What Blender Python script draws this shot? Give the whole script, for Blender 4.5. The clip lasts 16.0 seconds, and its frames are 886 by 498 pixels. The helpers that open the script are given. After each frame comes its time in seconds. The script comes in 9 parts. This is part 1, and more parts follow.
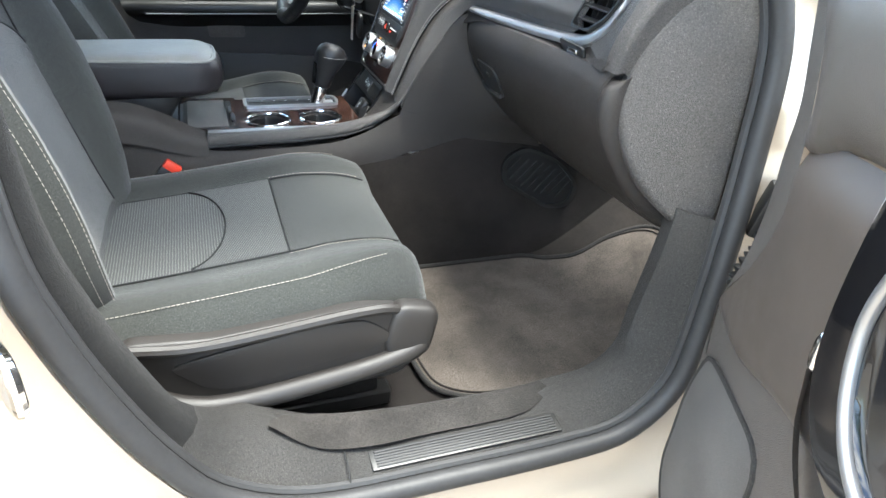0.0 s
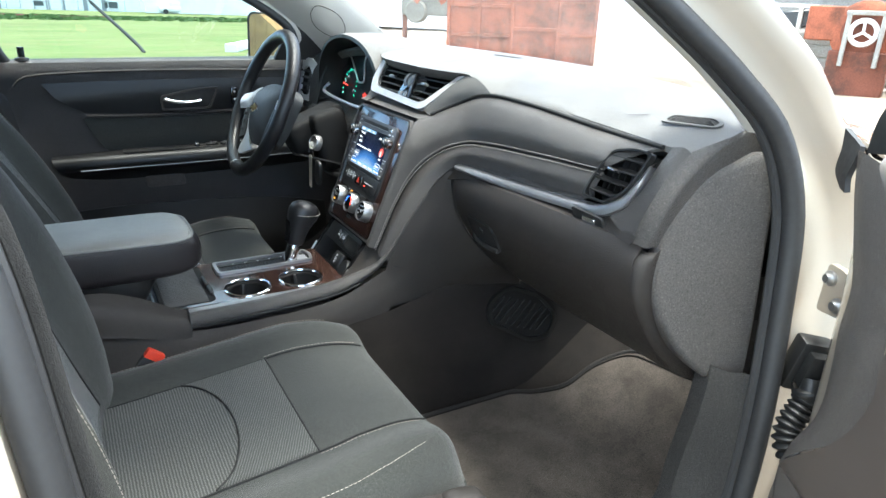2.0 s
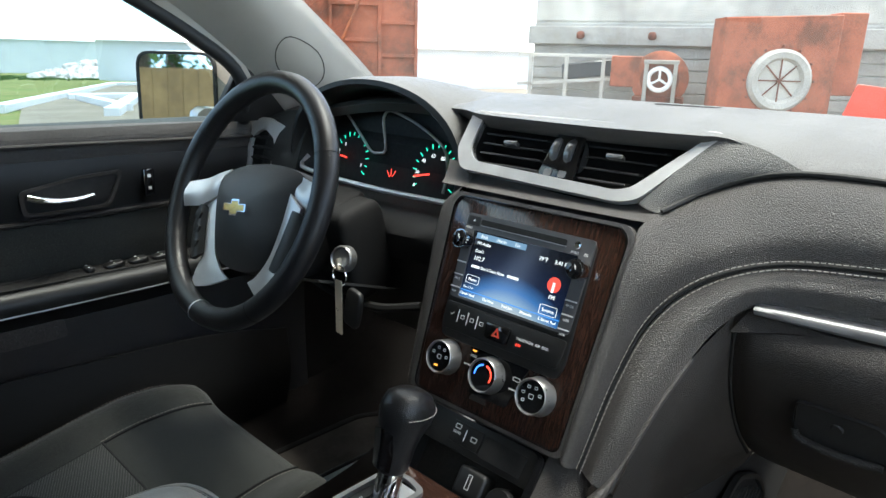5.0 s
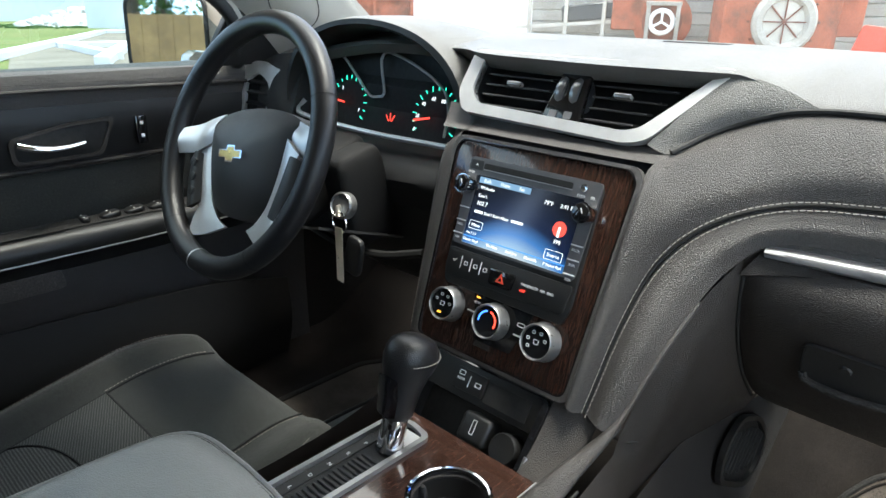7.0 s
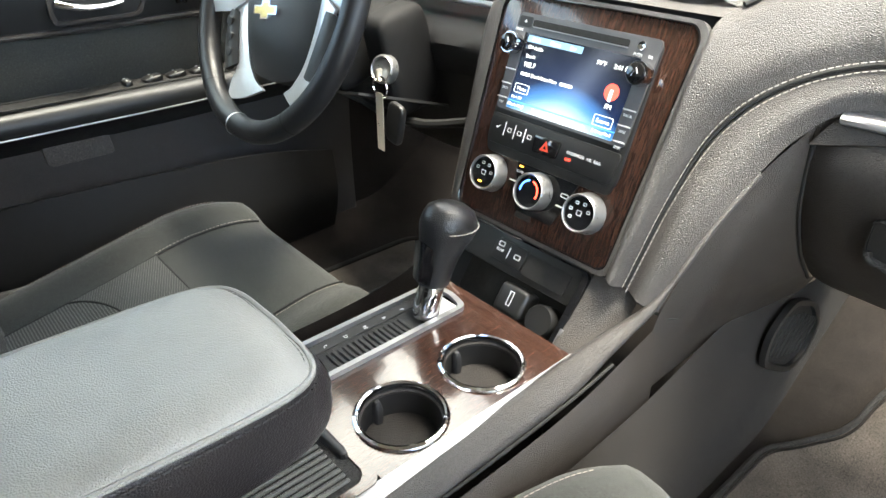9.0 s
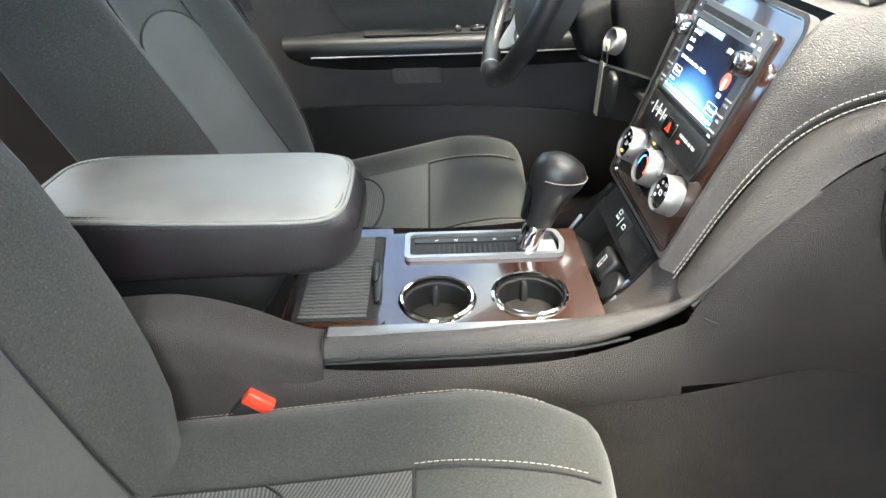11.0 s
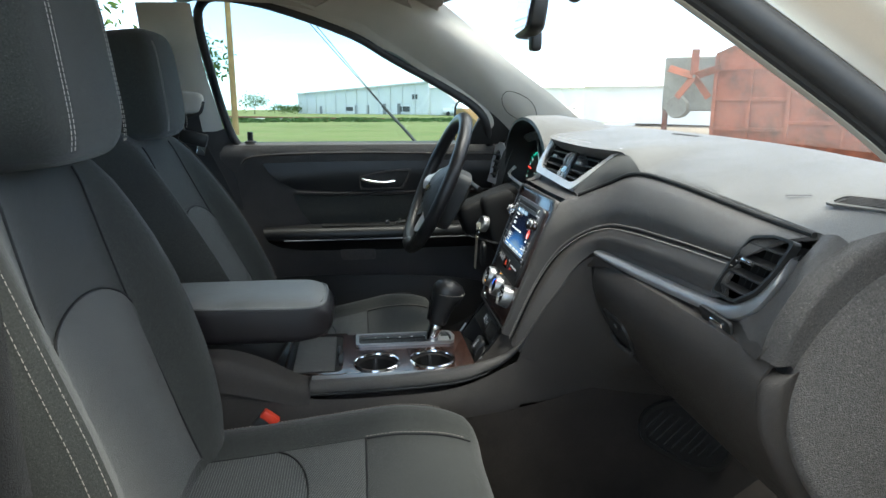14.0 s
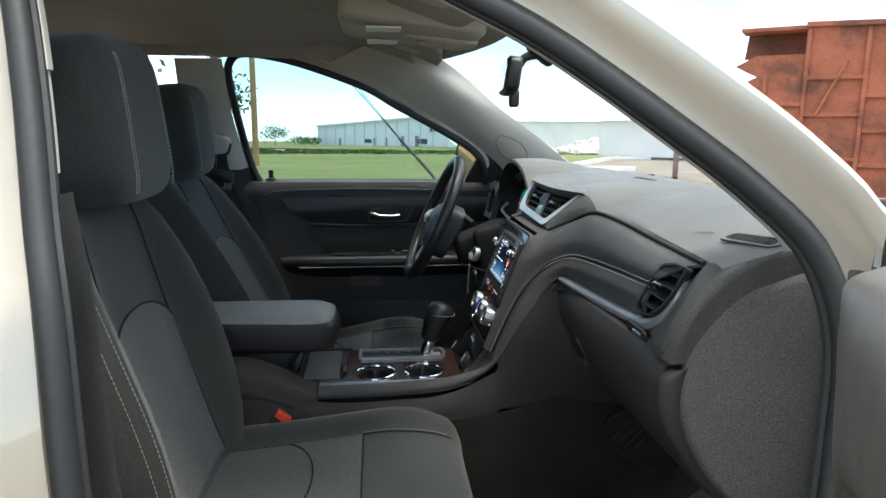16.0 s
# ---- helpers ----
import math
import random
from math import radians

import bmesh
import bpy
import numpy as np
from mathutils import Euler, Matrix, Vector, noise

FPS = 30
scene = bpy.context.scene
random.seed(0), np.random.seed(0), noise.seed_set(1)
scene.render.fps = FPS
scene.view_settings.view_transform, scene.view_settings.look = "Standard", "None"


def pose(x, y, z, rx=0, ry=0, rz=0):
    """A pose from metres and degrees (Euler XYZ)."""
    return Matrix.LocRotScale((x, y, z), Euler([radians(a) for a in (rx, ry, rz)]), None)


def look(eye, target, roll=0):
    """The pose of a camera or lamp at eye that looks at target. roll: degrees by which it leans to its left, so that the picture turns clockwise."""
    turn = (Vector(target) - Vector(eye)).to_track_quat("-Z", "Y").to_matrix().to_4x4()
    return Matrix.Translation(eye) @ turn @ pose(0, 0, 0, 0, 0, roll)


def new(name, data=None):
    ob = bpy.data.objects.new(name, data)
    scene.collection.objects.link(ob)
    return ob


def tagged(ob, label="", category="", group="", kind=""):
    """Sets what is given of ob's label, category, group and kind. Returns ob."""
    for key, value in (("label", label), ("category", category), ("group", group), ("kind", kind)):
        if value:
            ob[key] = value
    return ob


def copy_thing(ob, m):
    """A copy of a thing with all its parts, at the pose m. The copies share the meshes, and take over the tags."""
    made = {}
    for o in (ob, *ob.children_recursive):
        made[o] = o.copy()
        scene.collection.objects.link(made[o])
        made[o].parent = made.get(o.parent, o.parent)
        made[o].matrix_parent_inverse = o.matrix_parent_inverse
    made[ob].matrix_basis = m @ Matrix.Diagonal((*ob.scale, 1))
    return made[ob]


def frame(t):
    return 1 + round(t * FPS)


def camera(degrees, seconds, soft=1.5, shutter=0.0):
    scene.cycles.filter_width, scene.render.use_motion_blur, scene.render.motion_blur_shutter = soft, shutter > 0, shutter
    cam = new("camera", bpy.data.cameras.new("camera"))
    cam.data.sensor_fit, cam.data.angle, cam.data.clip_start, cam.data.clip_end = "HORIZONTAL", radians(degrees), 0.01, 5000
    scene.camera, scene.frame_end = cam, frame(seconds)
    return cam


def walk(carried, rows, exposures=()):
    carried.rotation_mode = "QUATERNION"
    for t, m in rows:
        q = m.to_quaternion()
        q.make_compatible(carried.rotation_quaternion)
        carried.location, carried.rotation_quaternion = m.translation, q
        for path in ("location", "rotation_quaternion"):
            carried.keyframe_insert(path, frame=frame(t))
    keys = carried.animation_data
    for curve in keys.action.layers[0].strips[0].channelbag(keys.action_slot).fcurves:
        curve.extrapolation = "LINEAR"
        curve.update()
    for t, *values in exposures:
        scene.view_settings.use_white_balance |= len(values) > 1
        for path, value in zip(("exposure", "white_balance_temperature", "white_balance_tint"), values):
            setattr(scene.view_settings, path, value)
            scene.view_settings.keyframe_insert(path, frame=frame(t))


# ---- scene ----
cam = camera(67.4, 16.0)

PATH = [
    (0, (0.427, -1.452, 1.303), (1.06, 0.188, 0.349), 3.9),
    (0.5, (0.401, -1.43, 1.328), (1.11, 0.23, 0.467), 4.2),
    (1, (0.37, -1.408, 1.359), (1.16, 0.235, 0.538), 3.3),
    (1.5, (0.326, -1.365, 1.398), (1.211, 0.252, 0.621), 3.4),
    (2, (0.284, -1.304, 1.409), (1.217, 0.317, 0.7), 1.9),
    (2.5, (0.316, -1.175, 1.4), (1.205, 0.481, 0.716), -0.1),
    (3, (0.322, -0.992, 1.398), (1.201, 0.693, 0.774), -1.3),
    (3.5, (0.285, -0.762, 1.366), (1.423, 0.764, 0.752), -2.0),
    (4, (0.245, -0.54, 1.341), (1.63, 0.789, 0.777), 0.6),
    (4.2, (0.239, -0.481, 1.345), (1.622, 0.85, 0.781), 1.5),
    (6.3, (0.243, -0.432, 1.34), (1.668, 0.867, 0.808), 1.4),
    (6.5, (0.247, -0.432, 1.338), (1.653, 0.862, 0.748), 1.6),
    (7, (0.247, -0.43, 1.335), (1.616, 0.851, 0.638), 1.1),
    (7.5, (0.248, -0.431, 1.328), (1.59, 0.837, 0.558), 1.2),
    (8, (0.25, -0.429, 1.327), (1.563, 0.814, 0.472), 0.8),
    (8.5, (0.253, -0.428, 1.326), (1.498, 0.804, 0.361), -0.1),
    (9, (0.272, -0.429, 1.303), (1.427, 0.856, 0.296), 0.5),
    (9.5, (0.358, -0.499, 1.303), (1.04, 1.074, 0.273), 1.0),
    (9.7, (0.393, -0.552, 1.298), (0.883, 1.089, 0.266), -0.1),
    (11.8, (0.587, -0.775, 1.314), (0.535, 0.941, 0.289), -0.4),
    (12, (0.579, -0.813, 1.314), (0.544, 0.985, 0.438), 1.2),
    (12.5, (0.545, -0.956, 1.31), (0.736, 0.897, 0.584), 0.8),
    (13, (0.568, -1.093, 1.341), (0.884, 0.798, 0.775), 3.3),
    (13.5, (0.557, -1.201, 1.367), (0.754, 0.728, 0.876), 0.4),
    (14, (0.525, -1.286, 1.368), (0.773, 0.646, 0.912), 0.1),
    (14.5, (0.531, -1.392, 1.377), (0.815, 0.535, 0.926), 1.2),
    (15, (0.538, -1.454, 1.382), (0.761, 0.484, 0.937), 1.0),
    (15.5, (0.544, -1.48, 1.389), (0.746, 0.462, 0.956), -0.1),
    (16, (0.555, -1.498, 1.404), (0.756, 0.459, 1.04), 0.4),
]
walk(cam, [(t, look(eye, target, roll)) for t, eye, target, roll in PATH], [(0, 3.46, 6250, 4), (1.0, 3.32, 6150, 2), (2.0, 2.99, 6250, 2), (3.2, 2.57, 6350, 2), (4.2, 2.42, 6450, 2), (6.5, 2.25, 6450, 3), (7.3, 3.05, 6550, 3), (8.0, 3.45, 6750, 3), (9.5, 4.1, 7050, 5), (12.0, 4.2, 7050, 5), (12.5, 3.3, 6850, 4), (13.0, 2.95, 6550, 3), (14.0, 2.26, 6450, 1), (14.5, 2.16, 6450, 2), (15.5, 2.16, 6450, 2), (16, 1.81, 6450, 2)])

from mathutils.bvhtree import BVHTree

# ---- daylight ----
SUN_ELEVATION, SUN_AZIMUTH = 78.0, 120.0
CLOUD = 7.0
world = bpy.data.worlds.new("sky")
scene.world = world
world.use_nodes = True
wn = world.node_tree
sky = wn.nodes.new("ShaderNodeTexSky")
sky.sky_type = "NISHITA"
sky.sun_disc = False
sky.sun_elevation = radians(SUN_ELEVATION)
sky.sun_rotation = radians(SUN_AZIMUTH)
sky.air_density, sky.dust_density, sky.ozone_density = 0.6, 0.05, 1.6
# bright broken cloud all over the sky
w_dir = wn.nodes.new("ShaderNodeTexCoord")
w_map = wn.nodes.new("ShaderNodeMapping")
w_map.inputs["Scale"].default_value = (1.0, 1.0, 2.6)
wn.links.new(w_dir.outputs["Generated"], w_map.inputs["Vector"])
w_noise = wn.nodes.new("ShaderNodeTexNoise")
w_noise.inputs["Scale"].default_value, w_noise.inputs["Detail"].default_value, w_noise.inputs["Roughness"].default_value = 2.6, 8.0, 0.55
w_noise.inputs["Distortion"].default_value = 0.4
wn.links.new(w_map.outputs[0], w_noise.inputs["Vector"])
w_ramp = wn.nodes.new("ShaderNodeValToRGB")
w_ramp.color_ramp.elements[0].position, w_ramp.color_ramp.elements[1].position = 0.36, 0.62
wn.links.new(w_noise.outputs["Fac"], w_ramp.inputs[0])
w_mix = wn.nodes.new("ShaderNodeMix")
w_mix.data_type = "RGBA"
# the cloud thins out towards the horizon
w_sep = wn.nodes.new("ShaderNodeSeparateXYZ")
w_up = wn.nodes.new("ShaderNodeVectorMath")
w_up.operation = "MAXIMUM"
w_up.inputs[1].default_value = (-1.0, -1.0, 0.02)
wn.links.new(w_dir.outputs["Generated"], w_up.inputs[0])
wn.links.new(w_up.outputs[0], sky.inputs["Vector"])
wn.links.new(w_dir.outputs["Generated"], w_sep.inputs[0])
w_low = wn.nodes.new("ShaderNodeMapRange")
w_low.inputs["From Min"].default_value, w_low.inputs["From Max"].default_value = 0.12, 0.52
w_low.inputs["To Min"].default_value, w_low.inputs["To Max"].default_value = 0.12, 1.15
wn.links.new(w_sep.outputs["Z"], w_low.inputs[0])
w_mul = wn.nodes.new("ShaderNodeMath")
w_mul.operation, w_mul.use_clamp = "MULTIPLY", True
wn.links.new(w_ramp.outputs[0], w_mul.inputs[0])
wn.links.new(w_low.outputs[0], w_mul.inputs[1])
wn.links.new(w_mul.outputs[0], w_mix.inputs["Factor"])
wn.links.new(sky.outputs[0], w_mix.inputs[6])
w_mix.inputs[7].default_value = (CLOUD, CLOUD * 0.985, CLOUD * 0.96, 1)
wn.links.new(w_mix.outputs[2], wn.nodes["Background"].inputs[0])
wn.nodes["Background"].inputs[1].default_value = 0.15
sun = new("sun", bpy.data.lights.new("sun", "SUN"))
sun.data.energy, sun.data.angle, sun.data.color = 1.7, radians(24.0), (1.0, 0.95, 0.88)
_az, _el = radians(SUN_AZIMUTH), radians(SUN_ELEVATION)
sun.matrix_world = look((0, 0, 0), (-math.sin(_az) * math.cos(_el), -math.cos(_az) * math.cos(_el), -math.sin(_el)))


# ---- materials ----
def nodes(name):
    m = bpy.data.materials.new(name)
    m.use_nodes = True
    t = m.node_tree
    return m, t, t.nodes["Principled BSDF"]


def coords(t, scale=(1, 1, 1), turn=(0, 0, 0)):
    c = t.nodes.new("ShaderNodeTexCoord")
    mp = t.nodes.new("ShaderNodeMapping")
    mp.inputs["Scale"].default_value = scale
    mp.inputs["Rotation"].default_value = [radians(a) for a in turn]
    t.links.new(c.outputs["Object"], mp.inputs["Vector"])
    return mp.outputs[0]


def noise_tex(t, vec, scale, detail=3.0, rough=0.55, distort=0.0):
    n = t.nodes.new("ShaderNodeTexNoise")
    n.inputs["Scale"].default_value, n.inputs["Detail"].default_value = scale, detail
    n.inputs["Roughness"].default_value, n.inputs["Distortion"].default_value = rough, distort
    t.links.new(vec, n.inputs["Vector"])
    return n.outputs["Fac"]


def ramp(t, fac, stops):
    r = t.nodes.new("ShaderNodeValToRGB")
    el = r.color_ramp.elements
    el[0].position, el[0].color = stops[0][0], (*stops[0][1], 1)
    el[1].position, el[1].color = stops[-1][0], (*stops[-1][1], 1)
    for p, c in stops[1:-1]:
        e = el.new(p)
        e.color = (*c, 1)
    t.links.new(fac, r.inputs[0])
    return r.outputs[0]


def bump(t, fac, strength, dist, below=None):
    b = t.nodes.new("ShaderNodeBump")
    b.inputs["Strength"].default_value, b.inputs["Distance"].default_value = strength, dist
    t.links.new(fac, b.inputs["Height"])
    if below is not None:
        t.links.new(below, b.inputs["Normal"])
    return b.outputs[0]


def value_map(t, fac, lo, hi):
    m = t.nodes.new("ShaderNodeMapRange")
    m.inputs["To Min"].default_value, m.inputs["To Max"].default_value = lo, hi
    t.links.new(fac, m.inputs["Value"])
    return m.outputs[0]


def scaled(c, k):
    return tuple(min(1.0, v * k) for v in c)


def grained(name, base, rough, grain=420.0, depth=0.0012, strength=0.5, spread=0.22, metal=0.0, coat=0.0, sheen=0.0, blot=9.0, spec=0.42, speck=0.0):
    """Moulded or covered surface: leather-like grain, soft blotches of colour and gloss, fine specks."""
    m, t, p = nodes(name)
    v = coords(t)
    big = noise_tex(t, v, blot, 4)
    tone = ramp(t, big, [(0.3, scaled(base, 1 - spread)), (0.7, scaled(base, 1 + spread))])
    if speck > 0:
        mx = t.nodes.new("ShaderNodeMix")
        mx.data_type, mx.blend_type = "RGBA", "MULTIPLY"
        mx.inputs["Factor"].default_value = speck
        t.links.new(tone, mx.inputs["A"])
        t.links.new(ramp(t, noise_tex(t, v, 460, 3, 0.7), [(0.33, (0.3, 0.3, 0.3)), (0.5, (0.9, 0.9, 0.9)), (0.62, (1.2, 1.2, 1.2)), (0.72, (3.0, 3.0, 3.0))]), mx.inputs["B"])
        tone = mx.outputs["Result"]
    t.links.new(tone, p.inputs["Base Color"])
    t.links.new(value_map(t, noise_tex(t, v, blot * 4, 5), max(0.05, rough - 0.1), min(1, rough + 0.1)), p.inputs["Roughness"])
    if strength > 0:
        vo = t.nodes.new("ShaderNodeTexVoronoi")
        vo.inputs["Scale"].default_value = grain
        t.links.new(v, vo.inputs["Vector"])
        flip = t.nodes.new("ShaderNodeMath")
        flip.operation = "SUBTRACT"
        flip.inputs[0].default_value = 1.0
        t.links.new(vo.outputs["Distance"], flip.inputs[1])
        b = bump(t, flip.outputs[0], strength, depth)
        t.links.new(bump(t, noise_tex(t, v, grain * 0.45, 3), strength * 0.22, depth, b), p.inputs["Normal"])
    p.inputs["Metallic"].default_value = metal
    p.inputs["Coat Weight"].default_value = coat
    p.inputs["Sheen Weight"].default_value = sheen
    p.inputs["Specular IOR Level"].default_value = spec
    return m


def plain(name, base, rough, metal=0.0, coat=0.0, spread=0.08, blot=30.0):
    m, t, p = nodes(name)
    v = coords(t)
    n = noise_tex(t, v, blot, 4)
    t.links.new(ramp(t, n, [(0.3, scaled(base, 1 - spread)), (0.7, scaled(base, 1 + spread))]), p.inputs["Base Color"])
    t.links.new(value_map(t, noise_tex(t, v, blot * 5, 4), max(0.02, rough * 0.75), min(1, rough * 1.25)), p.inputs["Roughness"])
    p.inputs["Metallic"].default_value, p.inputs["Coat Weight"].default_value = metal, coat
    return m


def woven(name, base, light, turn=(0, 0, 0), pitch=210.0):
    """Ribbed seat cloth with broken pale threads."""
    m, t, p = nodes(name)
    v = coords(t, (1, 1, 1), turn)
    w = t.nodes.new("ShaderNodeTexWave")
    w.wave_type, w.bands_direction = "BANDS", "X"
    w.inputs["Scale"].default_value, w.inputs["Distortion"].default_value = pitch / 3.1, 1.6
    w.inputs["Detail"].default_value, w.inputs["Detail Scale"].default_value = 2.0, 1.5
    t.links.new(v, w.inputs["Vector"])
    fine = noise_tex(t, v, 900, 2)
    mix = t.nodes.new("ShaderNodeMath")
    mix.operation = "MULTIPLY"
    t.links.new(w.outputs["Fac"], mix.inputs[0])
    t.links.new(fine, mix.inputs[1])
    t.links.new(ramp(t, mix.outputs[0], [(0.12, base), (0.5, light)]), p.inputs["Base Color"])
    p.inputs["Roughness"].default_value = 0.95
    p.inputs["Sheen Weight"].default_value = 0.25
    t.links.new(bump(t, mix.outputs[0], 0.6, 0.0012), p.inputs["Normal"])
    return m


def carpet(name, dark, light, blot=6.0, tuft=700.0):
    m, t, p = nodes(name)
    v = coords(t)
    a = noise_tex(t, v, blot, 5, 0.65)
    b = noise_tex(t, v, tuft, 3, 0.7)
    mx = t.nodes.new("ShaderNodeMix")
    mx.data_type = "RGBA"
    mx.blend_type = "MULTIPLY"
    mx.inputs["Factor"].default_value = 0.75
    t.links.new(ramp(t, a, [(0.32, dark), (0.7, light)]), mx.inputs["A"])
    t.links.new(ramp(t, b, [(0.32, (0.22, 0.22, 0.22)), (0.5, (0.75, 0.75, 0.75)), (0.66, (1.0, 1.0, 1.0)), (0.74, (2.2, 2.2, 2.2))]), mx.inputs["B"])
    t.links.new(mx.outputs["Result"], p.inputs["Base Color"])
    p.inputs["Roughness"].default_value = 1.0
    p.inputs["Sheen Weight"].default_value = 0.05
    p.inputs["Specular IOR Level"].default_value = 0.15
    t.links.new(bump(t, b, 0.8, 0.0016), p.inputs["Normal"])
    return m


def wood(name):
    m, t, p = nodes(name)
    v = coords(t, (9, 120, 9))
    n = noise_tex(t, v, 6, 6, 0.7, 0.5)
    t.links.new(ramp(t, n, [(0.28, (0.007, 0.004, 0.0035)), (0.48, (0.030, 0.014, 0.010)), (0.62, (0.062, 0.030, 0.021)), (0.76, (0.12, 0.062, 0.045))]), p.inputs["Base Color"])
    p.inputs["Roughness"].default_value = 0.16
    p.inputs["Coat Weight"].default_value = 0.6
    p.inputs["Coat Roughness"].default_value = 0.05
    return m


def paint(name, base):
    m, t, p = nodes(name)
    v = coords(t)
    n = noise_tex(t, v, 2600, 2)
    t.links.new(ramp(t, n, [(0.3, scaled(base, 0.86)), (0.7, scaled(base, 1.12))]), p.inputs["Base Color"])
    p.inputs["Metallic"].default_value, p.inputs["Roughness"].default_value = 0.35, 0.38
    p.inputs["Coat Weight"].default_value, p.inputs["Coat Roughness"].default_value = 1.0, 0.04
    return m


def rust(name, paint_c, rust_c, k=1.3):
    m, t, p = nodes(name)
    v = coords(t)
    a = noise_tex(t, v, k, 8, 0.68)
    b = noise_tex(t, v, 40, 5, 0.7)
    mx = t.nodes.new("ShaderNodeMix")
    mx.data_type, mx.blend_type = "RGBA", "MULTIPLY"
    mx.inputs["Factor"].default_value = 0.6
    t.links.new(ramp(t, a, [(0.38, rust_c), (0.5, scaled(paint_c, 0.8)), (0.62, paint_c)]), mx.inputs["A"])
    t.links.new(ramp(t, b, [(0.3, (0.45, 0.42, 0.4)), (0.65, (1, 1, 1))]), mx.inputs["B"])
    t.links.new(mx.outputs["Result"], p.inputs["Base Color"])
    p.inputs["Roughness"].default_value = 0.85
    t.links.new(bump(t, b, 0.4, 0.004), p.inputs["Normal"])
    return m


def glass_pane(name, tint=(1, 1, 1), gloss=0.07, rise=4.0):
    m = bpy.data.materials.new(name)
    m.use_nodes = True
    t = m.node_tree
    t.nodes.remove(t.nodes["Principled BSDF"])
    out = t.nodes["Material Output"]
    tr = t.nodes.new("ShaderNodeBsdfTransparent")
    tr.inputs[0].default_value = (*tint, 1)
    gl = t.nodes.new("ShaderNodeBsdfGlossy")
    gl.inputs["Roughness"].default_value = 0.01
    mx = t.nodes.new("ShaderNodeMixShader")
    lw = t.nodes.new("ShaderNodeLayerWeight")
    lw.inputs["Blend"].default_value = 0.5
    pw = t.nodes.new("ShaderNodeMath")
    pw.operation = "POWER"
    pw.inputs[1].default_value = rise
    t.links.new(lw.outputs["Facing"], pw.inputs[0])
    t.links.new(value_map(t, pw.outputs[0], gloss, 0.55), mx.inputs[0])
    t.links.new(tr.outputs[0], mx.inputs[1])
    t.links.new(gl.outputs[0], mx.inputs[2])
    t.links.new(mx.outputs[0], out.inputs[0])
    return m


def glow(name, color, strength):
    m, t, p = nodes(name)
    p.inputs["Base Color"].default_value = (0.01, 0.01, 0.01, 1)
    p.inputs["Emission Color"].default_value = (*color, 1)
    p.inputs["Emission Strength"].default_value = strength
    return m


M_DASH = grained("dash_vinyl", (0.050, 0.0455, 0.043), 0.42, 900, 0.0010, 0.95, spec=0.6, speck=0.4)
# paler copy of the dash vinyl, with the sky's reflection put into its colour
M_DASHTOP = grained("dash_vinyl_skylit", (0.098, 0.096, 0.091), 0.45, 900, 0.0009, 0.85, spec=0.5, speck=0.3)
M_LOWER = grained("hard_plastic_grain", (0.028, 0.0238, 0.0212), 0.44, 900, 0.0009, 0.85, speck=0.4)
M_FASCIA = grained("coarse_plastic", (0.029, 0.0275, 0.026), 0.66, 800, 0.0012, 1.0, spec=0.35, speck=0.95)
M_ENDCAP = grained("end_cap_plastic", (0.070, 0.064, 0.060), 0.52, 800, 0.0012, 1.0, 0.1, spec=0.45, speck=0.85)
M_DOORLOW = grained("door_coarse_plastic", (0.105, 0.093, 0.084), 0.46, 900, 0.0010, 0.9, 0.1, spec=0.5, speck=0.6)
M_DOOR = grained("door_plastic", (0.098, 0.086, 0.077), 0.34, 900, 0.0006, 0.45, 0.08, spec=0.7)
# near-black, with the shade under the wheel put into the column's colour
M_COLUMN = grained("column_plastic_shaded", (0.009, 0.0088, 0.0088), 0.65, 700, 0.0009, 0.9, spec=0.2)
M_DOORMID = grained("door_smooth_brown", (0.088, 0.073, 0.063), 0.33, 1200, 0.0003, 0.3, 0.08, spec=0.7)
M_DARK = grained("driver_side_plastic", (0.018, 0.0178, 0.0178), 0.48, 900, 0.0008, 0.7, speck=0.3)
M_PAD = grained("horn_pad_vinyl", (0.036, 0.038, 0.039), 0.5, 900, 0.0005, 0.4)
M_BLACK = plain("black_plastic", (0.012, 0.012, 0.012), 0.45)
M_DEEP = plain("dark_recess", (0.006, 0.006, 0.006), 0.7)
M_RUBBER = plain("weatherstrip_rubber", (0.020, 0.020, 0.021), 0.6)
M_KNOB = plain("knob_silver", (0.27, 0.27, 0.27), 0.3, 0.75)
M_SILVER = plain("satin_silver", (0.66, 0.66, 0.66), 0.34, 0.5)
M_STRIP = plain("strip_silver", (0.34, 0.34, 0.345), 0.34, 0.7)
M_CHROME = plain("chrome", (0.85, 0.85, 0.86), 0.07, 1.0)
M_WOOD = wood("glossy_wood_trim")
M_GLOSS = plain("piano_black", (0.008, 0.008, 0.009), 0.08, 0.0, 0.6)
M_FABRIC = grained("seat_cloth", (0.026, 0.0275, 0.0245), 0.9, 900, 0.0008, 0.5, 0.15, sheen=0.18, speck=0.7)
M_SEATSIDE = grained("seat_side_vinyl", (0.020, 0.0185, 0.0175), 0.75, 500, 0.0009, 0.45, spec=0.2)
M_WEAVE = woven("ribbed_cloth", (0.024, 0.0245, 0.0225), (0.088, 0.0895, 0.082), pitch=235.0)
M_WEAVE2 = woven("fine_ribbed_cloth", (0.022, 0.0225, 0.0205), (0.075, 0.0765, 0.070), (0, 0, 25), 260.0)
M_WEAVE_BACK = grained("back_cloth_panel", (0.036, 0.0365, 0.033), 0.95, 1100, 0.0008, 0.7, 0.15, sheen=0.3)
M_THREAD = plain("tan_thread", (0.31, 0.29, 0.265), 0.8)
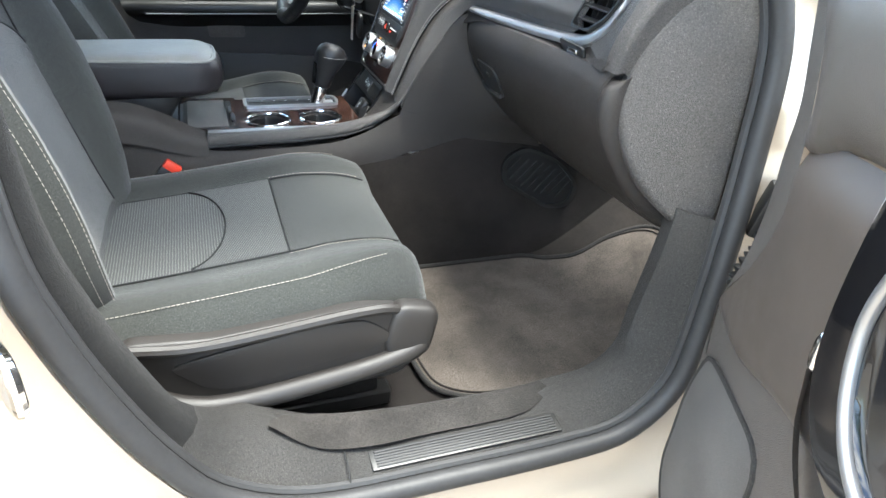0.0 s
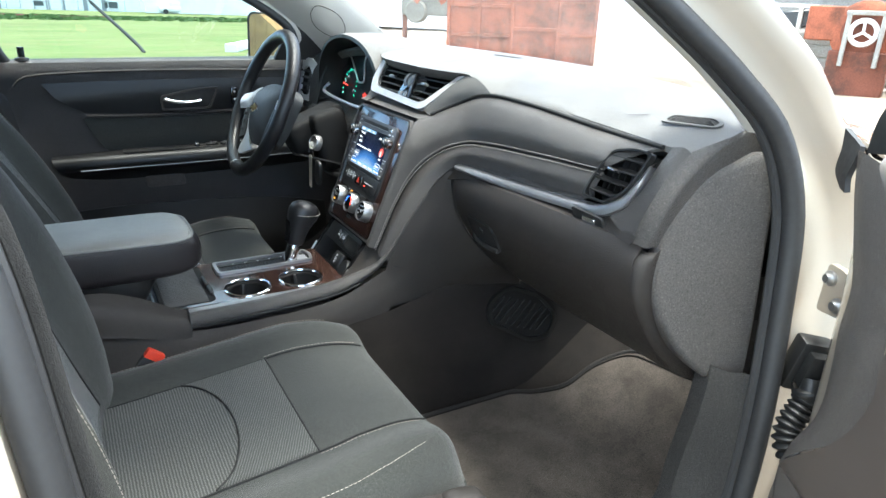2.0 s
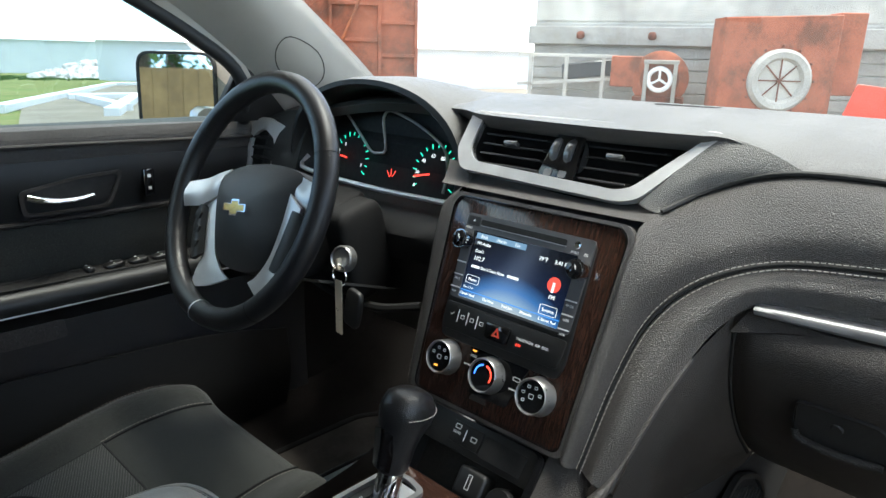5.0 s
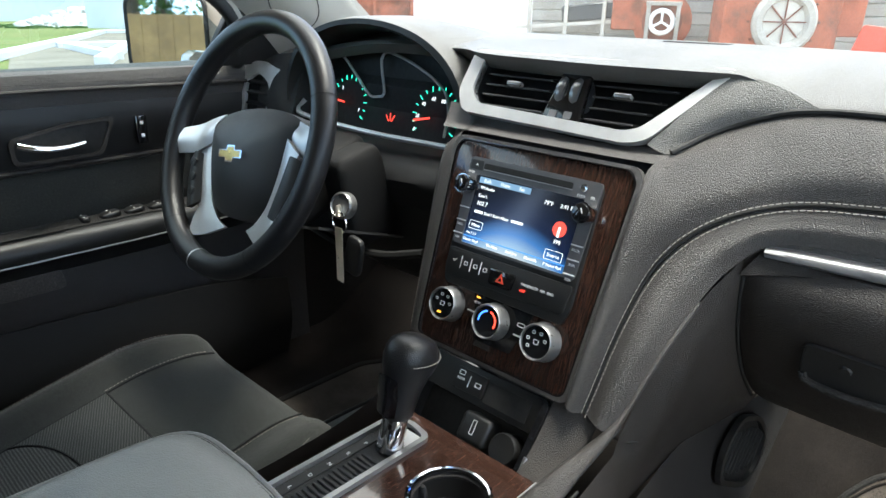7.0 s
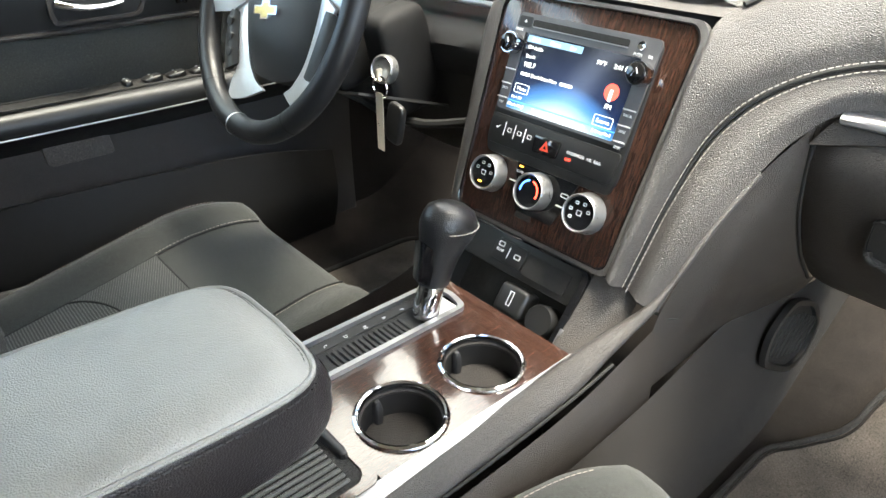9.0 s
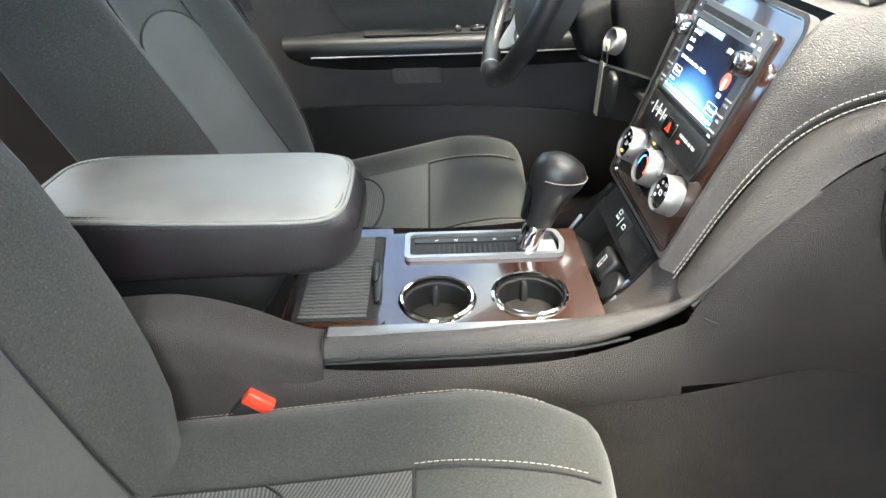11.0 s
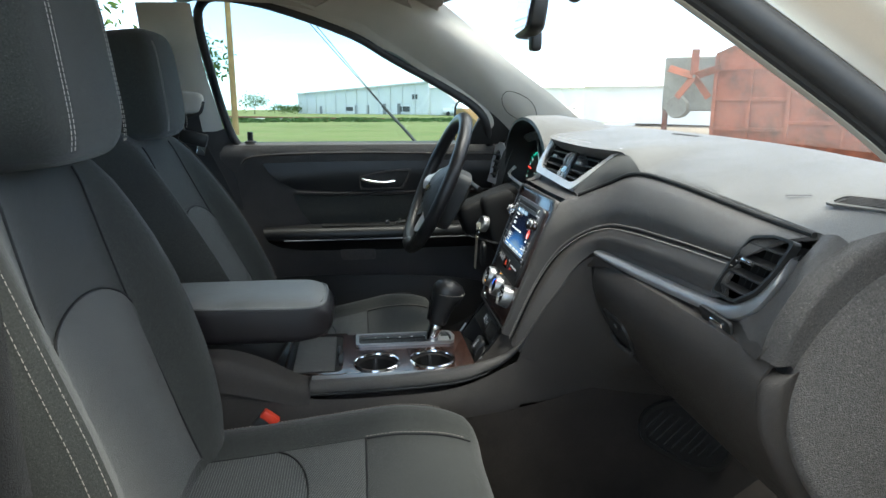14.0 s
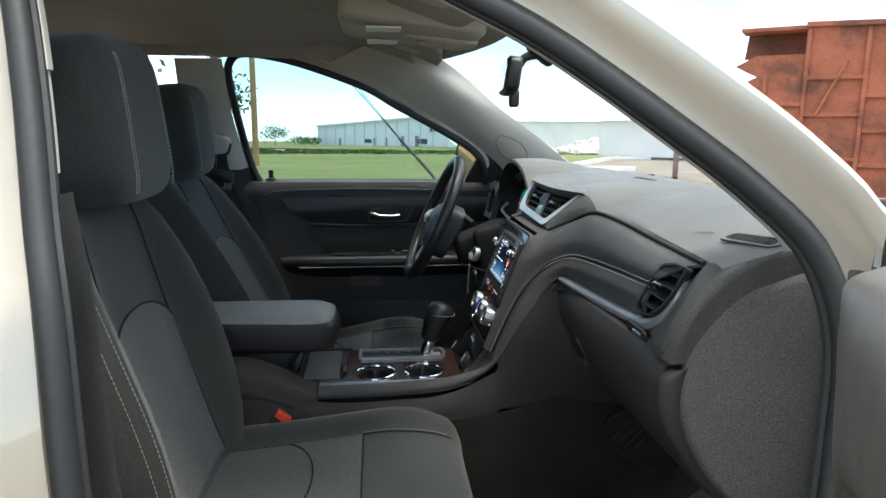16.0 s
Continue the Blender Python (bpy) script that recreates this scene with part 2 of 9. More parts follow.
M_SEATTHREAD = plain("seat_thread", (0.30, 0.27, 0.24), 0.8)
# lit and shaded copies of the armrest leather: pale top, near-black side
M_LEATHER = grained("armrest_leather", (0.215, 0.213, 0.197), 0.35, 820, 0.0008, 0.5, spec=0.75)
M_ARMSHADE = grained("armrest_leather_shaded", (0.017, 0.0145, 0.016), 0.36, 640, 0.0008, 0.5, spec=0.5)
M_WHEEL = grained("wheel_leather", (0.014, 0.014, 0.015), 0.33, 700, 0.0006, 0.4)
M_CARPET = carpet("floor_carpet", (0.0155, 0.0132, 0.0120), (0.034, 0.0285, 0.0255))
M_FUZZ = carpet("pillar_felt", (0.0075, 0.0072, 0.0072), (0.016, 0.0155, 0.015), 6.0, 520.0)
M_MAT = carpet("mat_carpet", (0.075, 0.064, 0.055), (0.155, 0.132, 0.112), 9.0, 420.0)
M_HEADLINER = grained("headliner_cloth", (0.36, 0.335, 0.30), 0.95, 800, 0.0006, 0.4, 0.06)
M_PILLAR = grained("pillar_trim", (0.46, 0.44, 0.40), 0.7, 600, 0.0006, 0.3, 0.06)
M_PAINT = paint("champagne_paint", (0.44, 0.385, 0.315))
M_VALANCE = grained("valance_plastic", (0.022, 0.0195, 0.018), 0.5, 900, 0.0004, 0.3, 0.1)
M_RED = plain("buckle_red", (0.7, 0.06, 0.03), 0.35)
M_BELT = grained("belt_webbing", (0.03, 0.03, 0.03), 0.85, 600, 0.001, 0.6)
M_GLASS = glass_pane("window_glass", gloss=0.15, rise=2.2)
# tint deeper than the car's glass, to dim the bright sky behind it
M_SIDEGLASS = glass_pane("side_glass_sky_dimmed", (0.44, 0.54, 0.58))
M_MIRROR = plain("mirror_glass", (0.85, 0.87, 0.88), 0.02, 1.0)
M_GOLD = plain("gold_badge", (0.7, 0.48, 0.16), 0.25, 1.0)
M_WHITE = plain("white_print", (0.75, 0.75, 0.75), 0.6)
M_TAG = plain("key_metal", (0.7, 0.66, 0.56), 0.3, 0.8)
G_WHITE = glow("display_white", (0.9, 0.95, 1.0), 0.3)
G_TEAL = glow("gauge_teal", (0.04, 0.75, 0.5), 0.35)
G_REDGLOW = glow("gauge_red", (1.0, 0.06, 0.04), 0.4)
G_AMBER = glow("lamp_amber", (1.0, 0.4, 0.05), 0.4)
G_BLUE = glow("display_blue", (0.05, 0.3, 0.9), 0.25)


def screen_mat():
    """Lit display: black above, blue dawn below."""
    m, t, p = nodes("display_picture")
    c = t.nodes.new("ShaderNodeTexCoord")
    s = t.nodes.new("ShaderNodeSeparateXYZ")
    t.links.new(c.outputs["UV"], s.inputs[0])
    dx = t.nodes.new("ShaderNodeMath"); dx.operation = "SUBTRACT"; dx.inputs[1].default_value = 0.5
    t.links.new(s.outputs[0], dx.inputs[0])
    sq = t.nodes.new("ShaderNodeMath"); sq.operation = "MULTIPLY"
    t.links.new(dx.outputs[0], sq.inputs[0]); t.links.new(dx.outputs[0], sq.inputs[1])
    ad = t.nodes.new("ShaderNodeMath"); ad.operation = "MULTIPLY_ADD"; ad.inputs[1].default_value = 1.3
    t.links.new(sq.outputs[0], ad.inputs[0]); t.links.new(s.outputs[1], ad.inputs[2])
    col = ramp(t, ad.outputs[0], [(0.0, (0.75, 0.85, 0.95)), (0.12, (0.45, 0.68, 0.95)), (0.3, (0.08, 0.28, 0.75)), (0.52, (0.008, 0.02, 0.07)), (1.0, (0.004, 0.006, 0.012))])
    p.inputs["Base Color"].default_value = (0.01, 0.01, 0.012, 1)
    p.inputs["Roughness"].default_value = 0.12
    t.links.new(col, p.inputs["Emission Color"])
    p.inputs["Emission Strength"].default_value = 0.13
    return m


M_SCREEN = screen_mat()


# ---- mesh helpers ----
def thing(name, at, label, category, group="", kind=""):
    ob = new(name)
    ob.empty_display_size = 0.05
    ob.location = at
    bpy.context.view_layer.update()
    return tagged(ob, label, category, group, kind)


def part(name, bm, material, parent, label="", smooth=True, kind=""):
    me = bpy.data.meshes.new(name)
    bmesh.ops.recalc_face_normals(bm, faces=bm.faces)
    for f in bm.faces:
        f.smooth = smooth
    bm.to_mesh(me)
    bm.free()
    if smooth:
        me.set_sharp_from_angle(angle=radians(40))
    me.materials.append(material)
    ob = new(name, me)
    if parent is not None:
        ob.parent = parent
        if parent.parent is None:
            ob.matrix_parent_inverse = Matrix.Translation(-parent.location)
    if label:
        ob["label"] = label
    if kind:
        ob["kind"] = kind
    return ob


def solid(name, bm, material, label, category, kind="", group="", smooth=True):
    """A thing of a single mesh."""
    return tagged(part(name, bm, material, None, smooth=smooth), label, category, group, kind)


def curve(points, n, closed=False):
    """n points, evenly spaced, on a smooth line through the given ones."""
    pts = [Vector(p) for p in points]
    k = len(pts)
    fine = []
    spans = k if closed else k - 1
    for i in range(spans):
        p1, p2 = pts[i], pts[(i + 1) % k]
        p0 = pts[i - 1] if (i > 0 or closed) else p1 * 2 - p2
        p3 = pts[(i + 2) % k] if (i + 2 < k or closed) else p2 * 2 - p1
        for j in range(16):
            s = j / 16
            fine.append(0.5 * ((2 * p1) + (p2 - p0) * s + (2 * p0 - 5 * p1 + 4 * p2 - p3) * s * s + (3 * p1 - p0 - 3 * p2 + p3) * s ** 3))
    fine.append(pts[0].copy() if closed else pts[-1].copy())
    run = [0.0]
    for a, b in zip(fine, fine[1:]):
        run.append(run[-1] + (b - a).length)
    total = run[-1]
    out, j = [], 0
    m = n if closed else n - 1
    for i in range(n):
        d = total * i / m
        while j < len(run) - 2 and run[j + 1] < d:
            j += 1
        seg = run[j + 1] - run[j]
        out.append(fine[j].lerp(fine[j + 1], (d - run[j]) / seg if seg > 1e-9 else 0))
    return out


def grid(rows, closed_u=False, closed_v=False, cap=False):
    """Mesh over rows of points; each row has the same count."""
    bm = bmesh.new()
    vs = [[bm.verts.new(p) for p in r] for r in rows]
    nr, nc = len(vs), len(vs[0])
    for i in range(nr if closed_v else nr - 1):
        for j in range(nc if closed_u else nc - 1):
            a, b = vs[i], vs[(i + 1) % nr]
            try:
                bm.faces.new((a[j], a[(j + 1) % nc], b[(j + 1) % nc], b[j]))
            except ValueError:
                pass
    if cap:
        bm.faces.new(vs[0])
        bm.faces.new(list(reversed(vs[-1])))
    return bm


def sheet(rails, nu=40, nv=5, thick=0.0, flip=False):
    """Surface through rails (lines of points), smooth along and across them."""
    rs = [curve(r, nu) for r in rails]
    cols = [curve([r[i] for r in rs], nv * (len(rs) - 1) + 1) if len(rs) > 2 else [rs[0][i].lerp(rs[1][i], j / nv) for j in range(nv + 1)] for i in range(nu)]
    bm = grid(cols)
    if flip:
        bmesh.ops.reverse_faces(bm, faces=bm.faces)
    if thick:
        bm.normal_update()
        bmesh.ops.solidify(bm, geom=bm.faces[:], thickness=thick)
    return bm


def tube(points, r, seg=10, n=0, closed=False, flat=1.0, up=(0, 0, 1), taper=None):
    """Round bar along a smooth line; flat squeezes it along the second axis."""
    pts = curve(points, n, closed) if n else [Vector(p) for p in points]
    k = len(pts)
    rings = []
    side = None
    for i, p in enumerate(pts):
        a = pts[i - 1] if (i > 0 or closed) else p
        b = pts[(i + 1) % k] if (i < k - 1 or closed) else p
        t = (b - a).normalized()
        if side is None:
            side = t.cross(Vector(up))
            if side.length < 1e-4:
                side = t.cross(Vector((1, 0, 0)))
        side = (side - t * side.dot(t)).normalized()
        other = t.cross(side)
        rr = r * (taper(i / (k - 1)) if taper else 1)
        rings.append([p + side * math.cos(2 * math.pi * j / seg) * rr + other * math.sin(2 * math.pi * j / seg) * rr * flat for j in range(seg)])
    return grid(rings, closed_u=True, closed_v=closed, cap=not closed)


def add(bm, other, m=None):
    """Joins other into bm."""
    if m is not None:
        bmesh.ops.transform(other, matrix=m, verts=other.verts)
    me = bpy.data.meshes.new("tmp")
    other.to_mesh(me)
    other.free()
    bm.from_mesh(me)
    bpy.data.meshes.remove(me)
    return bm


def box(sx, sy, sz, r=0.0, seg=2, m=None):
    bm = bmesh.new()
    bmesh.ops.create_cube(bm, size=1.0)
    bmesh.ops.scale(bm, vec=(sx, sy, sz), verts=bm.verts)
    if r > 0:
        bmesh.ops.bevel(bm, geom=bm.edges[:] , offset=r, segments=seg, affect="EDGES", profile=0.5)
    if m is not None:
        bmesh.ops.transform(bm, matrix=m, verts=bm.verts)
    return bm


def slab(outline, depth, r=0.0, seg=2, m=None):
    """Flat outline in local x, y, raised to depth along z, with rounded rims."""
    bm = bmesh.new()
    vs = [bm.verts.new((p[0], p[1], 0)) for p in outline]
    f = bm.faces.new(vs)
    ex = bmesh.ops.extrude_face_region(bm, geom=[f])
    top = [g for g in ex["geom"] if isinstance(g, bmesh.types.BMVert)]
    bmesh.ops.translate(bm, vec=(0, 0, depth), verts=top)
    if r > 0:
        tops = set(top)
        es = [e for e in bm.edges if e.verts[0] in tops and e.verts[1] in tops]
        bmesh.ops.bevel(bm, geom=es, offset=r, segments=seg, affect="EDGES", profile=0.5)
    if m is not None:
        bmesh.ops.transform(bm, matrix=m, verts=bm.verts)
    return bm


def rounded(outline, r, n=5):
    """Outline with its corners rounded."""
    out = []
    k = len(outline)
    for i in range(k):
        p, a, b = Vector(outline[i]).to_2d(), Vector(outline[i - 1]).to_2d(), Vector(outline[(i + 1) % k]).to_2d()
        da, db = (a - p), (b - p)
        q = min(r, da.length * 0.45, db.length * 0.45)
        s, e = p + da.normalized() * q, p + db.normalized() * q
        for j in range(n + 1):
            t = j / n
            out.append(tuple(s * (1 - t) ** 2 + p * 2 * t * (1 - t) + e * t * t))
    return out


def rect(w, h, r=0.0, n=4):
    o = [(-w / 2, -h / 2), (w / 2, -h / 2), (w / 2, h / 2), (-w / 2, h / 2)]
    return rounded(o, r, n) if r else o


def frame_ring(outer, inner, depth, m=None):
    """Raised rim between two outlines of the same count."""
    bm = bmesh.new()
    lay = []
    for pts, z in ((outer, 0), (outer, depth), (inner, depth), (inner, 0)):
        lay.append([bm.verts.new((p[0], p[1], z)) for p in pts])
    k = len(outer)
    for a, b in zip(lay, lay[1:] + lay[:1]):
        for j in range(k):
            bm.faces.new((a[j], a[(j + 1) % k], b[(j + 1) % k], b[j]))
    if m is not None:
        bmesh.ops.transform(bm, matrix=m, verts=bm.verts)
    return bm


def lathe(profile, seg=28, m=None):
    """Turned form about local z from (radius, height) pairs."""
    rows = [[(r * math.cos(2 * math.pi * j / seg), r * math.sin(2 * math.pi * j / seg), z) for j in range(seg)] for r, z in profile]
    bm = grid(rows, closed_u=True)
    bmesh.ops.remove_doubles(bm, verts=bm.verts, dist=1e-6)
    if m is not None:
        bmesh.ops.transform(bm, matrix=m, verts=bm.verts)
    return bm


def dashes(lines, step=0.006, length=0.0042, r=0.0006):
    """Rows of stitches along lines of points."""
    bm = bmesh.new()
    for pts in lines:
        total = sum((Vector(b) - Vector(a)).length for a, b in zip(pts, pts[1:]))
        n = max(2, int(total / step))
        c = curve(pts, n + 1)
        for a, b in zip(c, c[1:]):
            d = (b - a).normalized()
            e = a + d * length
            q = d.cross(Vector((0, 0, 1)))
            q = (q.normalized() if q.length > 1e-3 else Vector((1, 0, 0))) * r
            w = d.cross(q)
            vs = [bm.verts.new(p + s * q + u * w) for p in (a, e) for s, u in ((1, 0), (0, 1), (-1, 0), (0, -1))]
            for j in range(4):
                bm.faces.new((vs[j], vs[(j + 1) % 4], vs[4 + (j + 1) % 4], vs[4 + j]))
            bm.faces.new(vs[:4])
            bm.faces.new(vs[4:])
    return bm


def axes(origin, right, up):
    """Pose whose x is right, y is up and z is their normal."""
    r, u = Vector(right).normalized(), Vector(up).normalized()
    n = r.cross(u).normalized()
    u = n.cross(r)
    m = Matrix((r, u, n)).transposed().to_4x4()
    m.translation = Vector(origin)
    return m


def lettering(name, body, size, m, material, parent, align="LEFT"):
    """Raised print in the built-in face."""
    c = bpy.data.curves.new(name, "FONT")
    c.body, c.size, c.align_x, c.extrude = body, size, align, 0.0002
    c.resolution_u = 2
    tmp = bpy.data.objects.new("tmp", c)
    scene.collection.objects.link(tmp)
    bpy.context.view_layer.update()
    me = bpy.data.meshes.new_from_object(tmp.evaluated_get(bpy.context.evaluated_depsgraph_get()))
    bpy.data.objects.remove(tmp)
    bpy.data.curves.remove(c)
    bm = bmesh.new()
    bm.from_mesh(me)
    bpy.data.meshes.remove(me)
    bmesh.ops.transform(bm, matrix=m, verts=bm.verts)
    return part(name, bm, material, parent, smooth=False)


def superbox(sx, sy, sz, e=0.35, nu=28, nv=18, m=None, shape=None):
    """Pillow-like block; e near 0 is square, 1 is round."""
    def sp(c, p):
        return math.copysign(abs(c) ** p, c)
    rows = []
    for i in range(nv + 1):
        v = -math.pi / 2 + math.pi * i / nv
        row = []
        for j in range(nu):
            u = 2 * math.pi * j / nu
            p = Vector((sp(math.cos(v), e) * sp(math.cos(u), e) * sx / 2, sp(math.cos(v), e) * sp(math.sin(u), e) * sy / 2, sp(math.sin(v), e) * sz / 2))
            row.append(shape(p) if shape else p)
        rows.append(row)
    bm = grid(rows, closed_u=True)
    bmesh.ops.remove_doubles(bm, verts=bm.verts, dist=1e-5)
    if m is not None:
        bmesh.ops.transform(bm, matrix=m, verts=bm.verts)
    return bm

# ---- the car's shell ----
# door opening, from the roof's rear corner forward, down, back and up again
OPENING = [(0.11, -0.60, 1.655), (0.28, -0.59, 1.685), (0.42, -0.592, 1.668), (0.53, -0.612, 1.638), (0.650, -0.639, 1.574), (0.774, -0.67, 1.506), (0.932, -0.721, 1.391),
           (1.014, -0.751, 1.323), (1.072, -0.777, 1.257), (1.099, -0.80, 1.16), (1.09, -0.82, 1.03), (1.07, -0.84, 0.88), (1.058, -0.845, 0.75),
           (1.04, -0.845, 0.665), (0.973, -0.845, 0.602), (0.878, -0.845, 0.588), (0.70, -0.845, 0.588), (0.51, -0.845, 0.595), (0.402, -0.845, 0.642),
           (0.347, -0.845, 0.711), (0.303, -0.845, 0.80), (0.268, -0.845, 0.896), (0.243, -0.84, 1.0), (0.222, -0.80, 1.2), (0.20, -0.757, 1.30), (0.175, -0.70, 1.43), (0.145, -0.645, 1.56)]
NR = 140
RING = curve(OPENING, NR, closed=True)


def outset(i, d):
    a, b = RING[i - 1], RING[(i + 1) % NR]
    t = Vector((b.x - a.x, b.z - a.z)).normalized()
    return Vector((-t.y, 0, t.x)) * d


body = thing("car", (0.6, 0, 0.5), "champagne beige metallic body shell of a large parked car", "car")


def at_ring(x, z):
    return min(range(NR), key=lambda i: (RING[i].x - x) ** 2 + (RING[i].z - z) ** 2)


I_TOPR, I_A, I_BELT, I_KICK, I_SILLF, I_SILLR, I_BLOW, I_BMID = (at_ring(0.11, 1.655), at_ring(0.62, 1.57), at_ring(1.062, 1.25), at_ring(1.07, 0.88), at_ring(0.973, 0.6), at_ring(0.51, 0.595), at_ring(0.303, 0.8), at_ring(0.222, 1.2))


def jamb_rows():
    rows = []
    for i in range(NR + 1):
        k = i % NR
        p = RING[k]
        low = min(1.0, max(0.0, (1.25 - p.z) / 0.15))
        front = min(1.0, max(0.0, (p.x - 0.7) / 0.3))
        w = 0.075 + 0.06 * low + 0.03 * low * front + (0.03 if p.x < 0.3 else 0.0)
        row = []
        for s, dy in ((0.012, 0.012), (0.018, -0.008), (0.30, -0.010), (0.5, -0.022), (0.62, -0.045), (0.8, -0.062), (1.0, -0.066), (1.12, -0.050)):
            d = s if s < 0.02 else s * w
            row.append(p + outset(k, d) + Vector((0, dy * (0.5 + 0.5 * low), 0)))
        rows.append(row)
    return rows


part("door_jamb", grid(jamb_rows()), M_PAINT, body, "beige painted door jamb and pillars")
seal = thing("door_seal", (0.6, -0.84, 0.59), "black rubber weatherstrip round the front door opening", "weatherstrip")
part("seal_bulb", tube([p + Vector((0, -0.006, 0)) for p in RING], 0.0145, 10, closed=True, up=(0, 1, 0)), M_RUBBER, seal)
part("seal_lip", tube([RING[i] + outset(i, -0.010) + Vector((0, 0.010, 0)) for i in range(NR)], 0.007, 8, closed=True, up=(0, 1, 0)), M_RUBBER, seal)


def eased(keys, i):
    """Value at a place along the opening, eased between keys (place, value)."""
    for (a, va), (c, vc) in zip(keys, keys[1:]):
        if i <= c:
            s = min(1.0, max(0.0, (i - a) / (c - a)))
            s = s * s * (3 - 2 * s)
            return va + (vc - va) * s
    return keys[-1][1]


def trim_piece(name, i0, i1, inner, dy, material, label):
    """Moulding along the opening: inner is its width, dy how far it goes into the cabin."""
    rows = []
    for i in range(i0, i1 + 1):
        k = i % NR
        w = inner if isinstance(inner, float) else eased(inner, i)
        d = dy if isinstance(dy, float) else eased(dy, i)
        near = min(w, 0.018)
        rows.append([RING[k] + outset(k, -0.010) + Vector((0, 0.004, 0)), RING[k] + outset(k, -0.5 * (0.010 + near)) + Vector((0, 0.011, 0)), RING[k] + outset(k, -near) + Vector((0, min(0.02, d * 0.4), 0)),
                     RING[k] + outset(k, -max(near, w * 0.8)) + Vector((0, d * 0.6, 0)), RING[k] + outset(k, -w) + Vector((0, d, 0)), RING[k] + outset(k, -w * 0.85) + Vector((0, d + 0.03, 0))])
    return part(name, grid(rows), material, body, label)


I_CORNER = (I_KICK + I_SILLF) // 2
LOW_W = [(I_KICK - 2, 0.052), (I_CORNER, 0.060), (I_SILLF + 1, 0.040), (I_SILLF + 6, 0.030), (I_SILLR - 5, 0.030), (I_SILLR + 3, 0.052), (I_BLOW - 2, 0.034), (I_BMID, 0.026), (I_BMID + 7, 0.016)]
LOW_D = [(I_KICK - 2, 0.050), (I_CORNER, 0.065), (I_SILLF + 4, 0.090), (I_SILLR - 5, 0.090), (I_SILLR + 3, 0.10), (I_BLOW - 2, 0.03), (I_BMID, 0.022), (I_BMID + 7, 0.016)]
I_SEAM = at_ring(0.56, 0.594)


def slim_trim(name, i0, i1, lip, material, label):
    """Pillar cover that shows a narrow lip past the seal and turns away behind it."""
    rows = []
    for i in range(i0, i1 + 1):
        k = i % NR
        rows.append([RING[k] + outset(k, d) + Vector((0, y, 0)) for d, y in ((-0.006, 0.004), (-lip, 0.012), (-lip * 1.05, 0.022), (-lip * 0.7, 0.034), (0.012, 0.05), (0.04, 0.075), (0.07, 0.10))])
    return part(name, grid(rows), material, body, label)


slim_trim("pillar_trim", I_A - 4, I_BELT - 1, 0.017, M_PILLAR, "pale grey front pillar trim")
slim_trim("roof_trim", -9, I_A - 4, 0.018, M_HEADLINER, "pale cloth roof edge")
trim_piece("kick_trim", I_KICK - 2, I_SILLF, LOW_W, LOW_D, M_FASCIA, "dark kick panel")
trim_piece("sill_trim", I_SILLF, I_SEAM, LOW_W, LOW_D, M_FASCIA, "dark grained sill trim")
I_FELT = at_ring(0.192, 1.335)
trim_piece("sill_trim", I_SEAM, I_BLOW - 4, LOW_W, LOW_D, M_FASCIA, "dark grained rear end of the sill")
trim_piece("pillar_trim", I_BLOW - 4, I_FELT, LOW_W, LOW_D, M_FUZZ, "fuzzy dark lower pillar trim")
slim_trim("pillar_trim", I_FELT + 1, NR - 9, 0.014, M_PILLAR, "pale upper pillar trim")
part("trim_seam", tube([RING[I_SEAM] + outset(I_SEAM, -0.012) + Vector((0, 0.006, 0.001)), RING[I_SEAM] + outset(I_SEAM, -0.026) + Vector((0, 0.02, 0.001)), RING[I_SEAM] + outset(I_SEAM, -0.031) + Vector((0, 0.055, 0.001)), RING[I_SEAM] + outset(I_SEAM, -0.032) + Vector((0, 0.088, 0.001))], 0.0012, 5, 12), M_DEEP, body)

# carpet laid up to the sill trim
M_SILLCARPET = carpet("sill_carpet", (0.020, 0.0186, 0.0174), (0.046, 0.042, 0.039), 9.0, 420.0)
part("sill_carpet", sheet([[(0.462, -0.768, 0.668), (0.520, -0.790, 0.634), (0.590, -0.797, 0.624), (0.68, -0.792, 0.619), (0.815, -0.788, 0.6155), (0.865, -0.772, 0.618), (0.893, -0.748, 0.621)],
                           [(0.466, -0.752, 0.662), (0.520, -0.756, 0.640), (0.590, -0.762, 0.628), (0.68, -0.762, 0.622), (0.812, -0.760, 0.619), (0.858, -0.752, 0.620), (0.888, -0.740, 0.622)],
                           [(0.47, -0.728, 0.648), (0.529, -0.728, 0.636), (0.60, -0.728, 0.625), (0.70, -0.728, 0.618), (0.810, -0.728, 0.616), (0.850, -0.728, 0.617), (0.880, -0.728, 0.618)],
                           [(0.47, -0.705, 0.56), (0.529, -0.705, 0.555), (0.60, -0.705, 0.55), (0.70, -0.705, 0.55), (0.810, -0.705, 0.552), (0.850, -0.71, 0.555), (0.880, -0.71, 0.56)]], 40, 5), M_SILLCARPET, body, "dark speckled carpet along the sill")
# scuff plate on the sill
scuff = thing("scuff_plate", (0.733, -0.815, 0.603), "black ribbed plastic scuff plate on the door sill", "scuff plate")
SC = axes((0.733, -0.812, 0.6092), (1, 0, 0), (0, 1, 0.16))
part("plate", slab(rect(0.288, 0.033, 0.003), 0.003, 0.001, 2, SC), M_BLACK, scuff)
for i in range(6):
    part("rib", slab(rect(0.274, 0.0028, 0.001, 2), 0.0016, 0.0005, 1, SC @ Matrix.Translation((0, -0.0115 + i * 0.0046, 0.003))), M_RUBBER, scuff)

